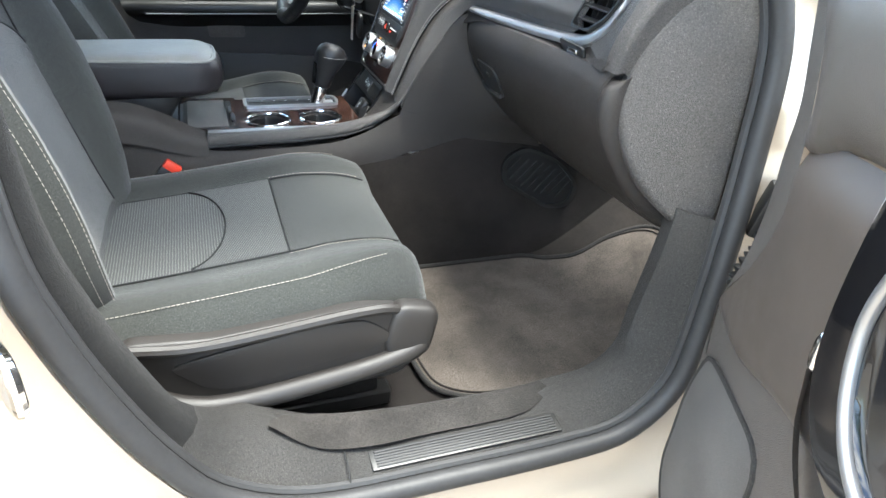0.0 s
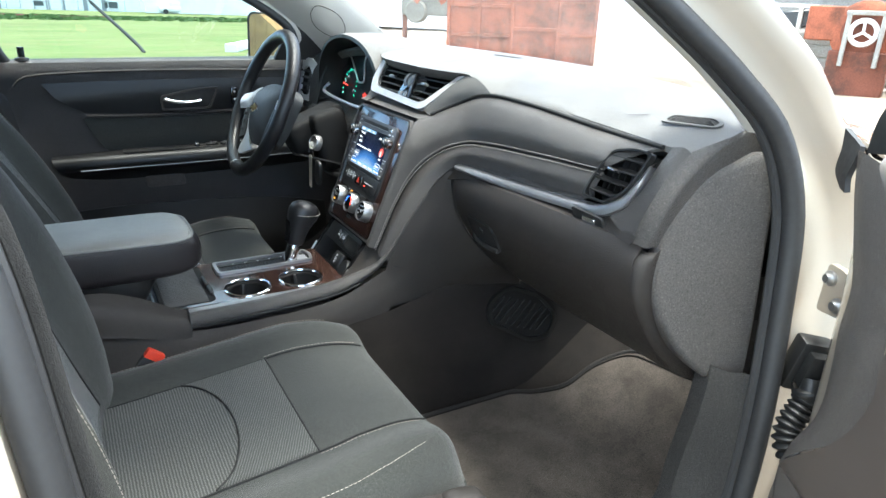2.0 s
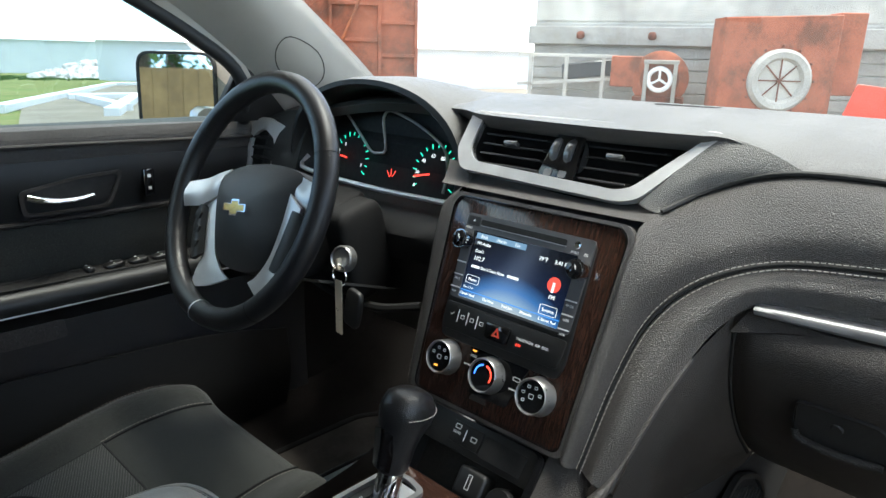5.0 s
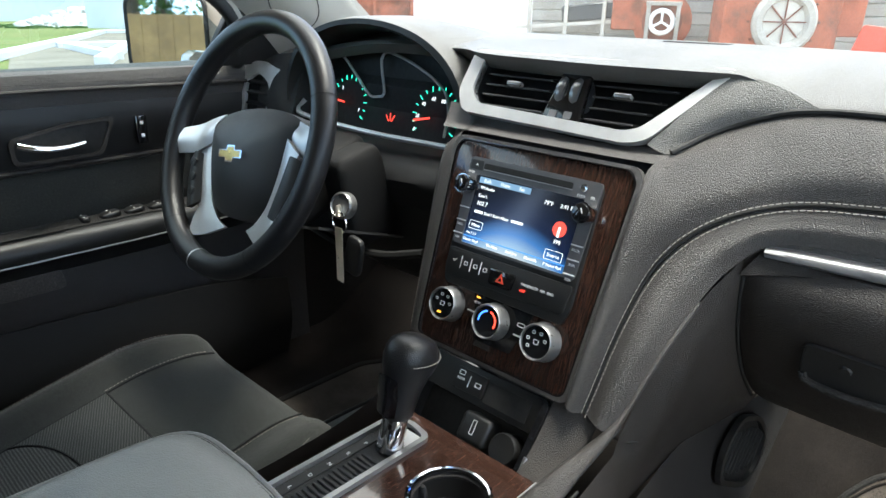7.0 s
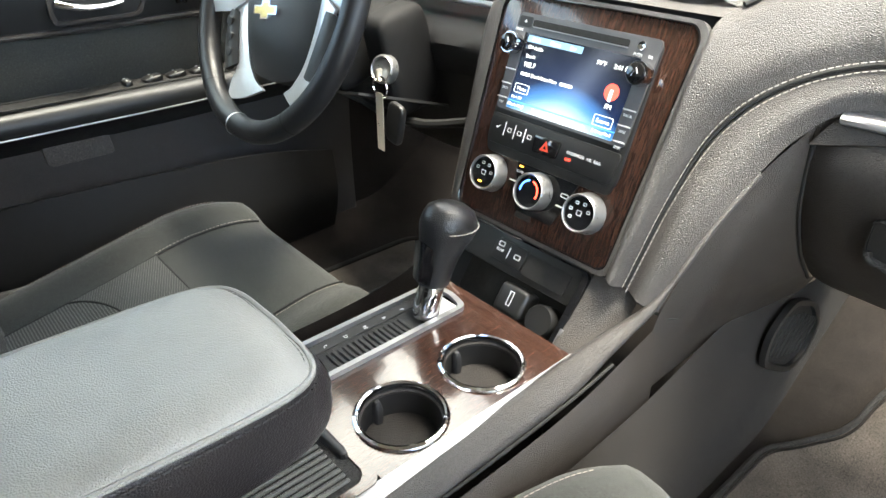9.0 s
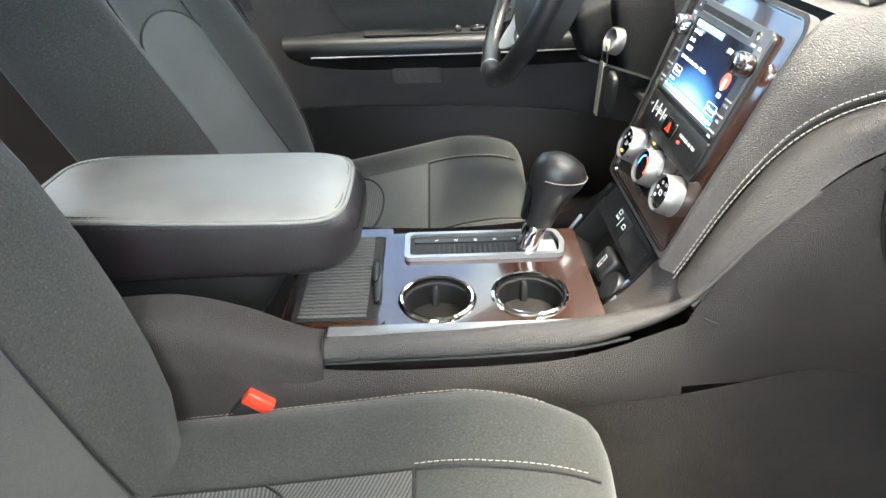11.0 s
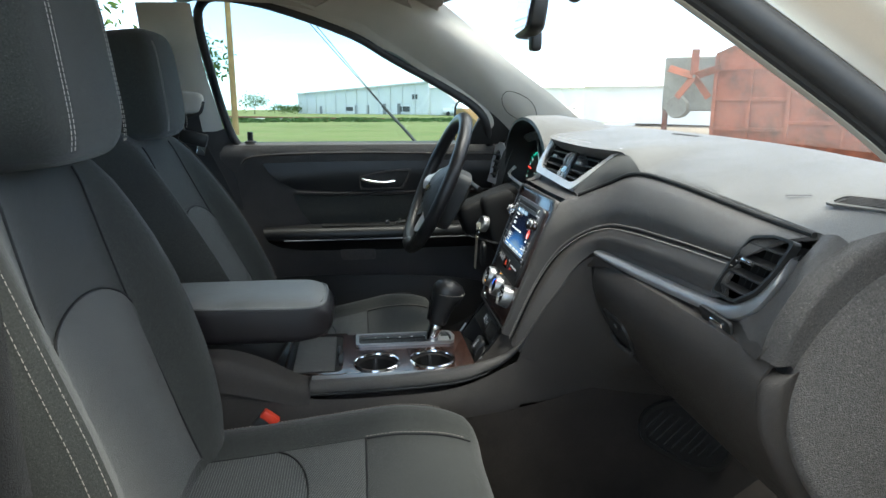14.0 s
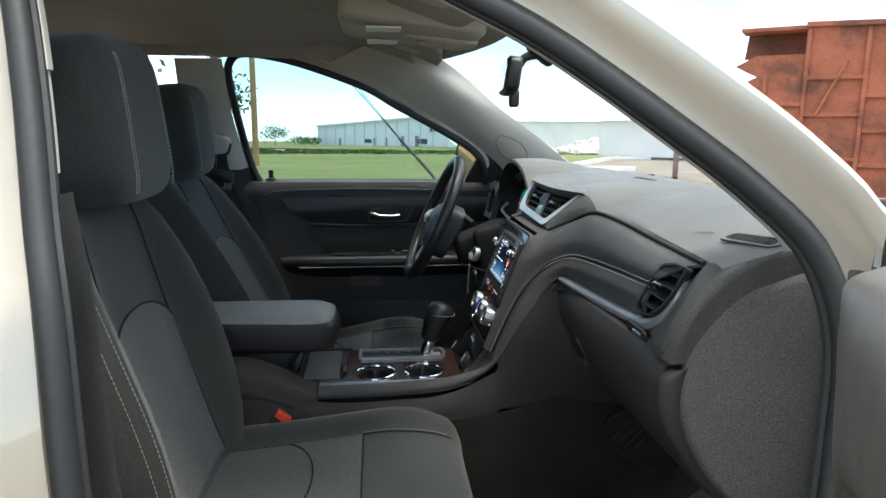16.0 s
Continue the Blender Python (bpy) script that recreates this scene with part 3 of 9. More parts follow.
# painted rocker below the seal, the outer rear door and the front wing
part("rocker", sheet([[(0.28, -0.905, 0.60), (0.5, -0.918, 0.50), (0.8, -0.918, 0.50), (1.16, -0.915, 0.52)], [(0.1, -0.93, 0.46), (0.5, -0.935, 0.46), (0.8, -0.935, 0.46), (1.25, -0.935, 0.46)],
                      [(0.1, -0.90, 0.36), (0.5, -0.905, 0.36), (0.8, -0.905, 0.36), (1.25, -0.905, 0.36)]], 24, 6, 0.004), M_PAINT, body, "beige painted rocker panel")
part("rocker_seal", tube([(0.55, -0.936, 0.478), (0.8, -0.938, 0.476), (1.05, -0.938, 0.478), (1.2, -0.93, 0.49)], 0.012, 8, 20), M_RUBBER, body)
part("rear_door", sheet([[(0.20, -0.93, 0.45), (0.185, -0.940, 0.8), (0.155, -0.925, 1.1), (0.145, -0.87, 1.24)], [(-0.75, -0.95, 0.45), (-0.75, -0.965, 0.8), (-0.75, -0.955, 1.1), (-0.75, -0.90, 1.24)]], 24, 6, 0.02), M_PAINT, body, "closed beige rear door")
part("rear_window_frame", sheet([[(0.145, -0.862, 1.22), (0.115, -0.772, 1.43), (0.07, -0.668, 1.68)], [(-0.05, -0.875, 1.22), (-0.07, -0.785, 1.43), (-0.09, -0.68, 1.68)]], 12, 3, 0.012), M_PAINT, body, "beige rear door window frame")
part("wing", sheet([[(1.21, -0.905, 1.19), (1.22, -0.93, 1.0), (1.21, -0.935, 0.7), (1.22, -0.93, 0.45)], [(1.9, -0.90, 1.06), (1.95, -0.94, 0.95), (1.95, -0.95, 0.7), (1.95, -0.94, 0.45)]], 20, 8, 0.004), M_PAINT, body, "beige front wing")
part("wing_top", sheet([[(1.05, -0.70, 1.345), (1.14, -0.775, 1.285), (1.20, -0.86, 1.225), (1.21, -0.905, 1.19)], [(1.30, -0.70, 1.235), (1.38, -0.79, 1.20), (1.43, -0.86, 1.17), (1.45, -0.90, 1.14)], [(1.9, -0.72, 1.10), (1.9, -0.79, 1.10), (1.9, -0.86, 1.08), (1.9, -0.90, 1.06)]], 16, 6, 0.004), M_PAINT, body, "beige wing top")
part("bonnet", sheet([[(1.30, -0.70, 1.225), (1.50, -0.4, 1.19), (1.54, 0, 1.195), (1.50, 0.4, 1.19), (1.30, 0.70, 1.225)], [(1.9, -0.72, 1.10), (1.95, -0.4, 1.15), (1.95, 0, 1.16), (1.95, 0.4, 1.15), (1.9, 0.72, 1.10)],
                      [(2.3, -0.68, 0.98), (2.4, -0.4, 1.02), (2.42, 0, 1.03), (2.4, 0.4, 1.02), (2.3, 0.68, 0.98)]], 30, 8, 0.004), M_PAINT, body, "beige bonnet seen through the windscreen")
part("nose", sheet([[(2.3, -0.68, 0.98), (2.42, 0, 1.03), (2.3, 0.68, 0.98)], [(2.42, -0.7, 0.7), (2.55, 0, 0.7), (2.42, 0.7, 0.7)], [(2.36, -0.7, 0.38), (2.5, 0, 0.38), (2.36, 0.7, 0.38)]], 20, 5, 0.004), M_PAINT, body)
part("wing", sheet([[(1.21, 0.905, 1.19), (1.22, 0.93, 1.0), (1.22, 0.93, 0.45)], [(1.9, 0.90, 1.06), (1.95, 0.94, 0.95), (1.95, 0.94, 0.45)]], 20, 8, 0.004), M_PAINT, body)
part("wing_top", sheet([[(1.05, 0.70, 1.345), (1.14, 0.775, 1.285), (1.21, 0.905, 1.19)], [(1.30, 0.70, 1.235), (1.38, 0.79, 1.20), (1.45, 0.90, 1.14)], [(1.9, 0.72, 1.10), (1.9, 0.79, 1.10), (1.9, 0.90, 1.06)]], 16, 6, 0.004), M_PAINT, body)
part("roof_skin", sheet([[(0.74, -0.60, 1.66), (0.82, 0, 1.70), (0.74, 0.60, 1.66)], [(0.3, -0.57, 1.755), (0.3, 0, 1.80), (0.3, 0.57, 1.755)], [(-1.5, -0.57, 1.735), (-1.5, 0, 1.78), (-1.5, 0.57, 1.735)]], 20, 6, 0.01), M_PAINT, body)
part("roof_rail", sheet([[(0.74, -0.60, 1.66), (0.3, -0.57, 1.755), (-1.5, -0.57, 1.735)], [(0.70, -0.665, 1.585), (0.3, -0.655, 1.70), (-1.5, -0.665, 1.67)]], 20, 4, 0.006), M_PAINT, body)
part("roof_rail", sheet([[(0.74, 0.60, 1.66), (0.3, 0.57, 1.755), (-1.5, 0.57, 1.735)], [(0.70, 0.665, 1.585), (0.3, 0.655, 1.70), (-1.5, 0.665, 1.67)]], 20, 4, 0.006), M_PAINT, body)

# wiring boot and hinge on the front jamb
boot = thing("wiring_boot", (1.13, -0.855, 0.93), "black corrugated wiring boot between jamb and open door", "wiring boot")
part("plug", box(0.048, 0.03, 0.080, 0.006, 2, pose(1.120, -0.858, 0.955, 8, 10, -30)), M_BLACK, boot)
part("plug_cap", box(0.032, 0.022, 0.052, 0.004, 2, pose(1.112, -0.876, 0.955, 8, 10, -30)), M_DEEP, boot)
_bp = curve([(1.106, -0.880, 0.945), (1.098, -0.885, 0.925), (1.085, -0.885, 0.904), (1.072, -0.884, 0.882), (1.066, -0.892, 0.858), (1.072, -0.910, 0.835)], 40)
part("collar", lathe([(0.019, -0.012), (0.022, -0.008), (0.022, 0.008), (0.019, 0.012)], 18, axes((1.100, -0.884, 0.930), (0.3, -0.9, 0.2), (0.9, 0.3, 0.3))), M_BLACK, boot)
for _k in range(11):
    _s = (_k + 2.5) / 14.0 * 39
    _a, _b = _bp[int(_s)], _bp[min(39, int(_s) + 1)]
    _t = (_b - _a).normalized()
    part("bellows", lathe([(0.013, -0.0055), (0.0185, -0.0018), (0.0195, 0.0), (0.0185, 0.0018), (0.013, 0.0055)], 18, Matrix.Translation(_a.lerp(_b, _s % 1)) @ _t.to_track_quat("Z", "Y").to_matrix().to_4x4()), M_BLACK, boot)
part("core", tube(_bp, 0.0135, 12), M_BLACK, boot)
hinge = part("door_hinge", slab(rounded([(-0.022, -0.034), (0.034, -0.028), (0.034, 0.026), (0.010, 0.036), (-0.018, 0.036)], 0.008), 0.008, 0.002, 2, axes((1.135, -0.868, 1.062), (-0.35, -0.9, 0), (0, 0, 1))), M_PAINT, body, "beige painted door hinge")
for _u, _w in ((-0.006, 0.018), (0.016, -0.012)):
    part("bolt", lathe([(0, 0.010), (0.006, 0.010), (0.0075, 0.006), (0.0105, 0.004), (0.0105, 0.0)], 12, axes((1.135, -0.868, 1.062), (-0.35, -0.9, 0), (0, 0, 1)) @ Matrix.Translation((_u, _w, 0.008))), M_KNOB, hinge, "bare hinge bolt")
latch = thing("door_striker", (0.2, -0.94, 0.93), "bright metal door striker on the rear jamb", "striker")
part("plate", slab(rounded([(-0.022, -0.038), (0.022, -0.038), (0.022, 0.038), (-0.022, 0.038)], 0.008), 0.004, 0.001, 2, axes((0.232, -0.925, 0.935), (0.75, 0.66, 0), (0, 0, 1))), M_PAINT, latch)
part("loop", tube([(0.245, -0.928, 0.905), (0.262, -0.962, 0.91), (0.262, -0.962, 0.955), (0.245, -0.928, 0.96)], 0.006, 8, 16), M_CHROME, latch)
part("bolt", lathe([(0, 0.006), (0.01, 0.006), (0.012, 0.0)], 12, axes((0.24, -0.935, 0.975), (0.75, 0.66, 0), (0, 0, 1))), M_CHROME, latch)

# ---- floor, roof lining, glass ----
def floor_z(x, y=0.0):
    s = max(0.0, x - 1.13)
    rise = 0.78 * s * s / (s + 0.06)
    side = max(0.0, abs(y) - 0.66)
    return 0.533 + rise + 0.5 * side * side / (side + 0.05)


rows = []
for i in range(70):
    x = -1.4 + 2.95 * i / 69
    rows.append([(x, -0.80 + 1.6 * j / 50, floor_z(x, -0.80 + 1.6 * j / 50) + 0.004 * noise.noise((x * 5, j * 0.3, 0))) for j in range(51)])
solid("floor", grid(rows), M_CARPET, "dark grey-brown carpeted car floor", "floor", "structure")
solid("firewall", sheet([[(1.5, -0.86, 0.3), (1.5, 0, 0.3), (1.5, 0.86, 0.3)], [(1.5, -0.86, 1.18), (1.52, 0, 1.18), (1.5, 0.86, 1.18)]], 12, 4, 0.02), M_CARPET, "dark firewall behind the dashboard", "wall", "structure")
for sy in (-1, 1):
    part("footwell_side", sheet([[(1.02 if sy > 0 else 1.13, sy * 0.80, 0.5), (1.02 if sy > 0 else 1.15, sy * 0.80, 1.2)], [(1.55, sy * 0.82, 0.5), (1.55, sy * 0.80, 1.24)]], 6, 6, 0.01), M_CARPET, body, "dark footwell side trim")
solid("underbody", box(3.6, 1.76, 0.05, 0.01, 1, pose(0.2, 0, 0.34)), M_DEEP, "dark underbody of the car", "underbody", "structure")


def roof_z(x, y):
    return 1.69 - 0.16 * (y / 0.62) ** 4 * 0.35 - max(0.0, x - 0.40) ** 2 * 0.52


rows = [[(x, 0.64 * v, roof_z(x, 0.64 * v)) for v in [k / 16 for k in range(-16, 17)]] for x in [-1.5 + 2.25 * i / 30 for i in range(31)]]
solid("ceiling", grid(rows), M_HEADLINER, "pale grey-beige cloth headliner", "headliner", "structure")


def shield_x(y, z):
    """Windscreen: forward reach at a height, curved back to the sides."""
    return 0.86 + (1.60 - z) * 1.42 - 0.16 * (abs(y) / 0.7) ** 2.2


rows = [[(shield_x(y, z), y * (1.0 - 0.08 * (z - 1.2) / 0.4), z) for y in [0.74 * k / 16 for k in range(-16, 17)]] for z in [1.16 + 0.47 * i / 14 for i in range(15)]]
ws = solid("windscreen", grid(rows), M_GLASS, "clear curved windscreen", "windscreen", "structure")
ws.visible_shadow = False
band_rows = []
for i in range(30):
    y = -0.70 + 1.40 * i / 29
    band_rows.append([(shield_x(y, 1.60) - 0.012, y * 0.93, 1.60 - 0.015 * (abs(y) / 0.7) ** 4), (shield_x(y, 1.62) - 0.02, y * 0.93, 1.625), (shield_x(y, 1.64) - 0.12, y * 0.93, roof_z(shield_x(y, 1.64) - 0.12, y * 0.93) + 0.002)])
part("header_trim", grid(band_rows), M_HEADLINER, body, "cloth edge above the windscreen")


def far_pillar():
    """Front pillar trim between driver window and windscreen."""
    low = [(1.02, 0.765, 1.20), (0.93, 0.735, 1.30), (0.83, 0.705, 1.375), (0.70, 0.67, 1.46), (0.55, 0.64, 1.545), (0.42, 0.622, 1.59)]
    mid = [(1.14, 0.70, 1.20), (1.03, 0.665, 1.30), (0.93, 0.635, 1.385), (0.82, 0.605, 1.475), (0.70, 0.58, 1.56), (0.55, 0.555, 1.64)]
    top = [(1.32, 0.66, 1.19), (1.20, 0.645, 1.28), (1.08, 0.63, 1.37), (0.95, 0.615, 1.46), (0.82, 0.60, 1.565), (0.70, 0.54, 1.635)]
    return sheet([low, mid, top], 30, 6, 0.008)


part("pillar_trim", far_pillar(), M_PILLAR, body, "pale grey front pillar trim with a tweeter cover")
TW = axes((0.996, 0.655, 1.332), (0.82, -0.28, -0.5), (0.35, 0.25, 0.9))
_bv = BVHTree.FromBMesh(far_pillar())
_tw = []
for p in curve([(-0.05, -0.008, 0), (-0.02, -0.036, 0), (0.045, -0.03, 0), (0.055, 0.006, 0), (0.02, 0.034, 0), (-0.04, 0.026, 0)], 30, closed=True):
    _q, _n, _i, _d = _bv.ray_cast(TW @ Vector(p) + Vector((-0.15, -0.35, 0.02)), Vector((0.15, 0.35, -0.02)))
    _tw.append(_q if _q else TW @ Vector(p))
part("tweeter_cover", tube(_tw, 0.0011, 6, closed=True), M_LOWER, body, "rounded outline of the tweeter cover")
# far side above and behind the driver's window
part("rear_pillar_trim", sheet([[(0.135, 0.772, 1.26), (0.118, 0.735, 1.36), (0.104, 0.70, 1.45), (0.094, 0.645, 1.60)], [(0.075, 0.745, 1.26), (0.07, 0.72, 1.36), (0.062, 0.69, 1.45), (0.06, 0.63, 1.6)], [(-0.05, 0.76, 1.26), (-0.048, 0.73, 1.36), (-0.045, 0.70, 1.45), (-0.04, 0.64, 1.6)]], 16, 5, 0.006), M_PILLAR, body, "pale centre pillar trim with the belt slot")
part("lower_pillar_trim", sheet([[(0.215, 0.80, 1.02), (0.175, 0.79, 1.16), (0.138, 0.772, 1.265)], [(0.10, 0.775, 1.02), (0.085, 0.765, 1.16), (0.075, 0.747, 1.265)], [(-0.06, 0.79, 1.02), (-0.055, 0.78, 1.16), (-0.05, 0.762, 1.265)]], 14, 5, 0.006), M_DARK, body, "dark lower centre pillar trim")
part("window_header", sheet([[(0.06, 0.662, 1.600), (0.174, 0.655, 1.622), (0.309, 0.655, 1.600), (0.516, 0.660, 1.531), (0.63, 0.690, 1.470), (0.80, 0.700, 1.380), (0.90, 0.715, 1.309), (0.945, 0.763, 1.215)], [(0.06, 0.628, 1.628), (0.174, 0.622, 1.645), (0.309, 0.622, 1.625), (0.55, 0.632, 1.560), (0.66, 0.657, 1.500), (0.83, 0.698, 1.390), (0.93, 0.728, 1.315), (1.02, 0.763, 1.215)]], 40, 4, 0.004), M_PILLAR, body, "pale trim above the driver's window")
part("roof_trim", sheet([[(0.75, 0.655, 1.47), (0.42, 0.632, 1.585), (0.1, 0.635, 1.605), (-0.8, 0.635, 1.60), (-1.5, 0.64, 1.57)], [(0.70, 0.60, 1.56), (0.42, 0.59, 1.645), (0.1, 0.59, 1.66), (-0.8, 0.59, 1.66), (-1.5, 0.59, 1.64)], [(0.66, 0.54, 1.61), (0.42, 0.52, 1.675), (0.1, 0.515, 1.686), (-0.8, 0.515, 1.686), (-1.5, 0.515, 1.67)]], 40, 4, 0.006), M_HEADLINER, body)
part("roof_trim", sheet([[(0.08, -0.60, 1.64), (-0.4, -0.62, 1.60), (-0.8, -0.62, 1.60), (-1.5, -0.62, 1.57)], [(0.08, -0.52, 1.685), (-0.4, -0.52, 1.68), (-0.8, -0.52, 1.68), (-1.5, -0.52, 1.665)]], 40, 4, 0.006), M_HEADLINER, body)
for sy, nm in ((1, "far"), (-1, "near")):
    part("rear_side_trim", sheet([[(-0.06 if sy > 0 else 0.10, sy * 0.83, 0.5), (-0.06 if sy > 0 else 0.10, sy * 0.80, 1.2)], [(-1.5, sy * 0.83, 0.5), (-1.5, sy * 0.80, 1.2)]], 8, 12, 0.01), M_LOWER, body, "dark rear door trim")
    part("rear_quarter_trim", sheet([[(-0.78, sy * 0.80, 1.19), (-0.74, sy * 0.71, 1.42), (-0.70, sy * 0.635, 1.60)], [(-1.5, sy * 0.80, 1.19), (-1.5, sy * 0.71, 1.42), (-1.5, sy * 0.635, 1.60)]], 10, 4, 0.01), M_PILLAR, body, "pale rear quarter trim")
solid("wall_rear", box(0.03, 1.62, 1.2, 0.005, 1, pose(-1.5, 0, 1.05)), M_LOWER, "dark rear end of the cabin", "wall", "structure")
rear_seat = thing("rear_bench", (-0.75, 0, 0.53), "dark cloth rear bench seat", "seat")
part("bench", superbox(0.5, 1.3, 0.22, 0.3, m=pose(-0.7, 0, 0.70)), M_FABRIC, rear_seat)
part("backrest", superbox(0.16, 1.3, 0.62, 0.3, m=pose(-1.02, 0, 1.0, 0, -18, 0)), M_FABRIC, rear_seat)
pane = solid("window_1", sheet([[(1.0, 0.775, 1.19), (0.5, 0.79, 1.19), (0.12, 0.79, 1.19)], [(0.6, 0.655, 1.53), (0.4, 0.645, 1.60), (0.05, 0.645, 1.61)]], 16, 5), M_SIDEGLASS, "driver's door window pane, tinted extra dark to dim the sky", "window", "structure")
pane.visible_shadow = False

# ---- outside ----
def slope(y):
    """The lot falls away gently beyond the far side of the car."""
    return 0.13 - 0.022 * max(0.0, y - 1.0)


def outdoor_mats():
    m, t, p = nodes("grass_turf")
    v = coords(t)
    a = noise_tex(t, v, 0.12, 6, 0.6)
    b = noise_tex(t, v, 7, 6, 0.75)
    mx = t.nodes.new("ShaderNodeMix"); mx.data_type, mx.blend_type = "RGBA", "MULTIPLY"
    mx.inputs["Factor"].default_value = 0.7
    t.links.new(ramp(t, a, [(0.3, (0.12, 0.165, 0.045)), (0.52, (0.175, 0.225, 0.075)), (0.72, (0.24, 0.265, 0.11))]), mx.inputs["A"])
    t.links.new(ramp(t, b, [(0.3, (0.45, 0.5, 0.4)), (0.66, (1, 1, 1))]), mx.inputs["B"])
    dry = t.nodes.new("ShaderNodeMix"); dry.data_type = "RGBA"
    t.links.new(ramp(t, noise_tex(t, coords(t, (0.5, 1.6, 1.0)), 0.9, 7, 0.75), [(0.42, (0, 0, 0)), (0.62, (0.85, 0.85, 0.85))]), dry.inputs["Factor"])
    t.links.new(mx.outputs["Result"], dry.inputs["A"])
    dry.inputs["B"].default_value = (0.23, 0.20, 0.095, 1)
    t.links.new(dry.outputs["Result"], p.inputs["Base Color"])
    p.inputs["Roughness"].default_value = 1.0
    p.inputs["Specular IOR Level"].default_value = 0.1
    g, t, p = nodes("pale_gravel")
    v = coords(t)
    a, b = noise_tex(t, v, 0.5, 5), noise_tex(t, v, 22, 5, 0.8)
    mx = t.nodes.new("ShaderNodeMix"); mx.data_type, mx.blend_type = "RGBA", "MULTIPLY"
    mx.inputs["Factor"].default_value = 0.7
    t.links.new(ramp(t, a, [(0.3, (0.19, 0.155, 0.115)), (0.7, (0.31, 0.265, 0.21))]), mx.inputs["A"])
    t.links.new(ramp(t, b, [(0.3, (0.5, 0.5, 0.5)), (0.65, (1, 1, 1))]), mx.inputs["B"])
    t.links.new(mx.outputs["Result"], p.inputs["Base Color"])
    p.inputs["Roughness"].default_value = 0.95
    return m, g


M_GRASS, M_GRAVEL = outdoor_mats()
M_SIDING = grained("white_metal_siding", (0.74, 0.75, 0.76), 0.5, 3.0, 0.01, 0.1, 0.06, blot=0.6)
M_ROOF = grained("pale_roof_sheet", (0.66, 0.67, 0.68), 0.5, 3.0, 0.01, 0.1, 0.06, blot=0.6)
M_DARKWIN = plain("dark_opening", (0.05, 0.055, 0.06), 0.3)
M_RUSTRED = rust("rusted_red_steel", (0.42, 0.13, 0.07), (0.16, 0.06, 0.035))
M_RUSTDARK = rust("rusted_dark_steel", (0.22, 0.075, 0.045), (0.10, 0.045, 0.03), 2.0)
M_ORANGE = rust("faded_orange_steel", (0.5, 0.15, 0.06), (0.25, 0.09, 0.05), 2.0)
M_CONCRETE = grained("weathered_concrete", (0.50, 0.49, 0.45), 0.9, 30, 0.01, 0.5, 0.25, blot=1.5)
M_BOARD = rust("weathered_boards", (0.48, 0.48, 0.45), (0.33, 0.32, 0.29), 0.9)
M_POLE = rust("utility_pole_wood", (0.45, 0.29, 0.13), (0.30, 0.19, 0.09), 1.5)
M_CABLE = plain("cable_black", (0.02, 0.02, 0.02), 0.6)
M_LEAF = grained("tree_leaves", (0.06, 0.11, 0.025), 0.8, 20, 0.01, 0.3, 0.5, blot=3.0)
M_BARK = rust("tree_bark", (0.12, 0.09, 0.06), (0.07, 0.05, 0.035), 6.0)
M_GREYSTEEL = rust("weathered_grey_steel", (0.30, 0.31, 0.28), (0.19, 0.185, 0.165), 1.6)
M_BLUEPAINT = plain("blue_tank_paint", (0.03, 0.2, 0.5), 0.5)
M_RUBBLE = grained("pale_rubble", (0.55, 0.53, 0.5), 0.95, 12, 0.02, 0.6, 0.3, blot=3.0)


def polar(az, d, eye=(0.4, -1.2)):
    a = radians(az)
    return Vector((eye[0] + d * math.sin(a), eye[1] + d * math.cos(a), 0))


rows = []
for i in range(61):
    u = (i / 60 * 2 - 1)
    x = math.copysign(abs(u) ** 3 * 900, u)
    row = []
    for j in range(61):
        v = (j / 60 * 2 - 1)
        y = math.copysign(abs(v) ** 3 * 900, v)
        row.append((x, y, slope(y)))
    rows.append(row)
solid("ground", grid(rows), M_GRASS, "mown green grass field running to the horizon", "ground", "structure")
# gravel drive that the car stands on and that runs past its nose
rows = []
for i in range(60):
    x = -14 + 60 * i / 59
    edge = 4.6 + 0.35 * math.sin(x * 0.7) + 0.25 * math.sin(x * 2.1) + min(22.0, max(0.0, x - 1.7) * 4.2) + max(0.0, x - 7.0) * 1.7
    rows.append([(x, -30 + (edge + 30) * j / 24, slope(-30 + (edge + 30) * j / 24) + 0.035) for j in range(25)])
solid("road", grid(rows), M_GRAVEL, "pale dusty gravel drive under the car", "drive", "structure")


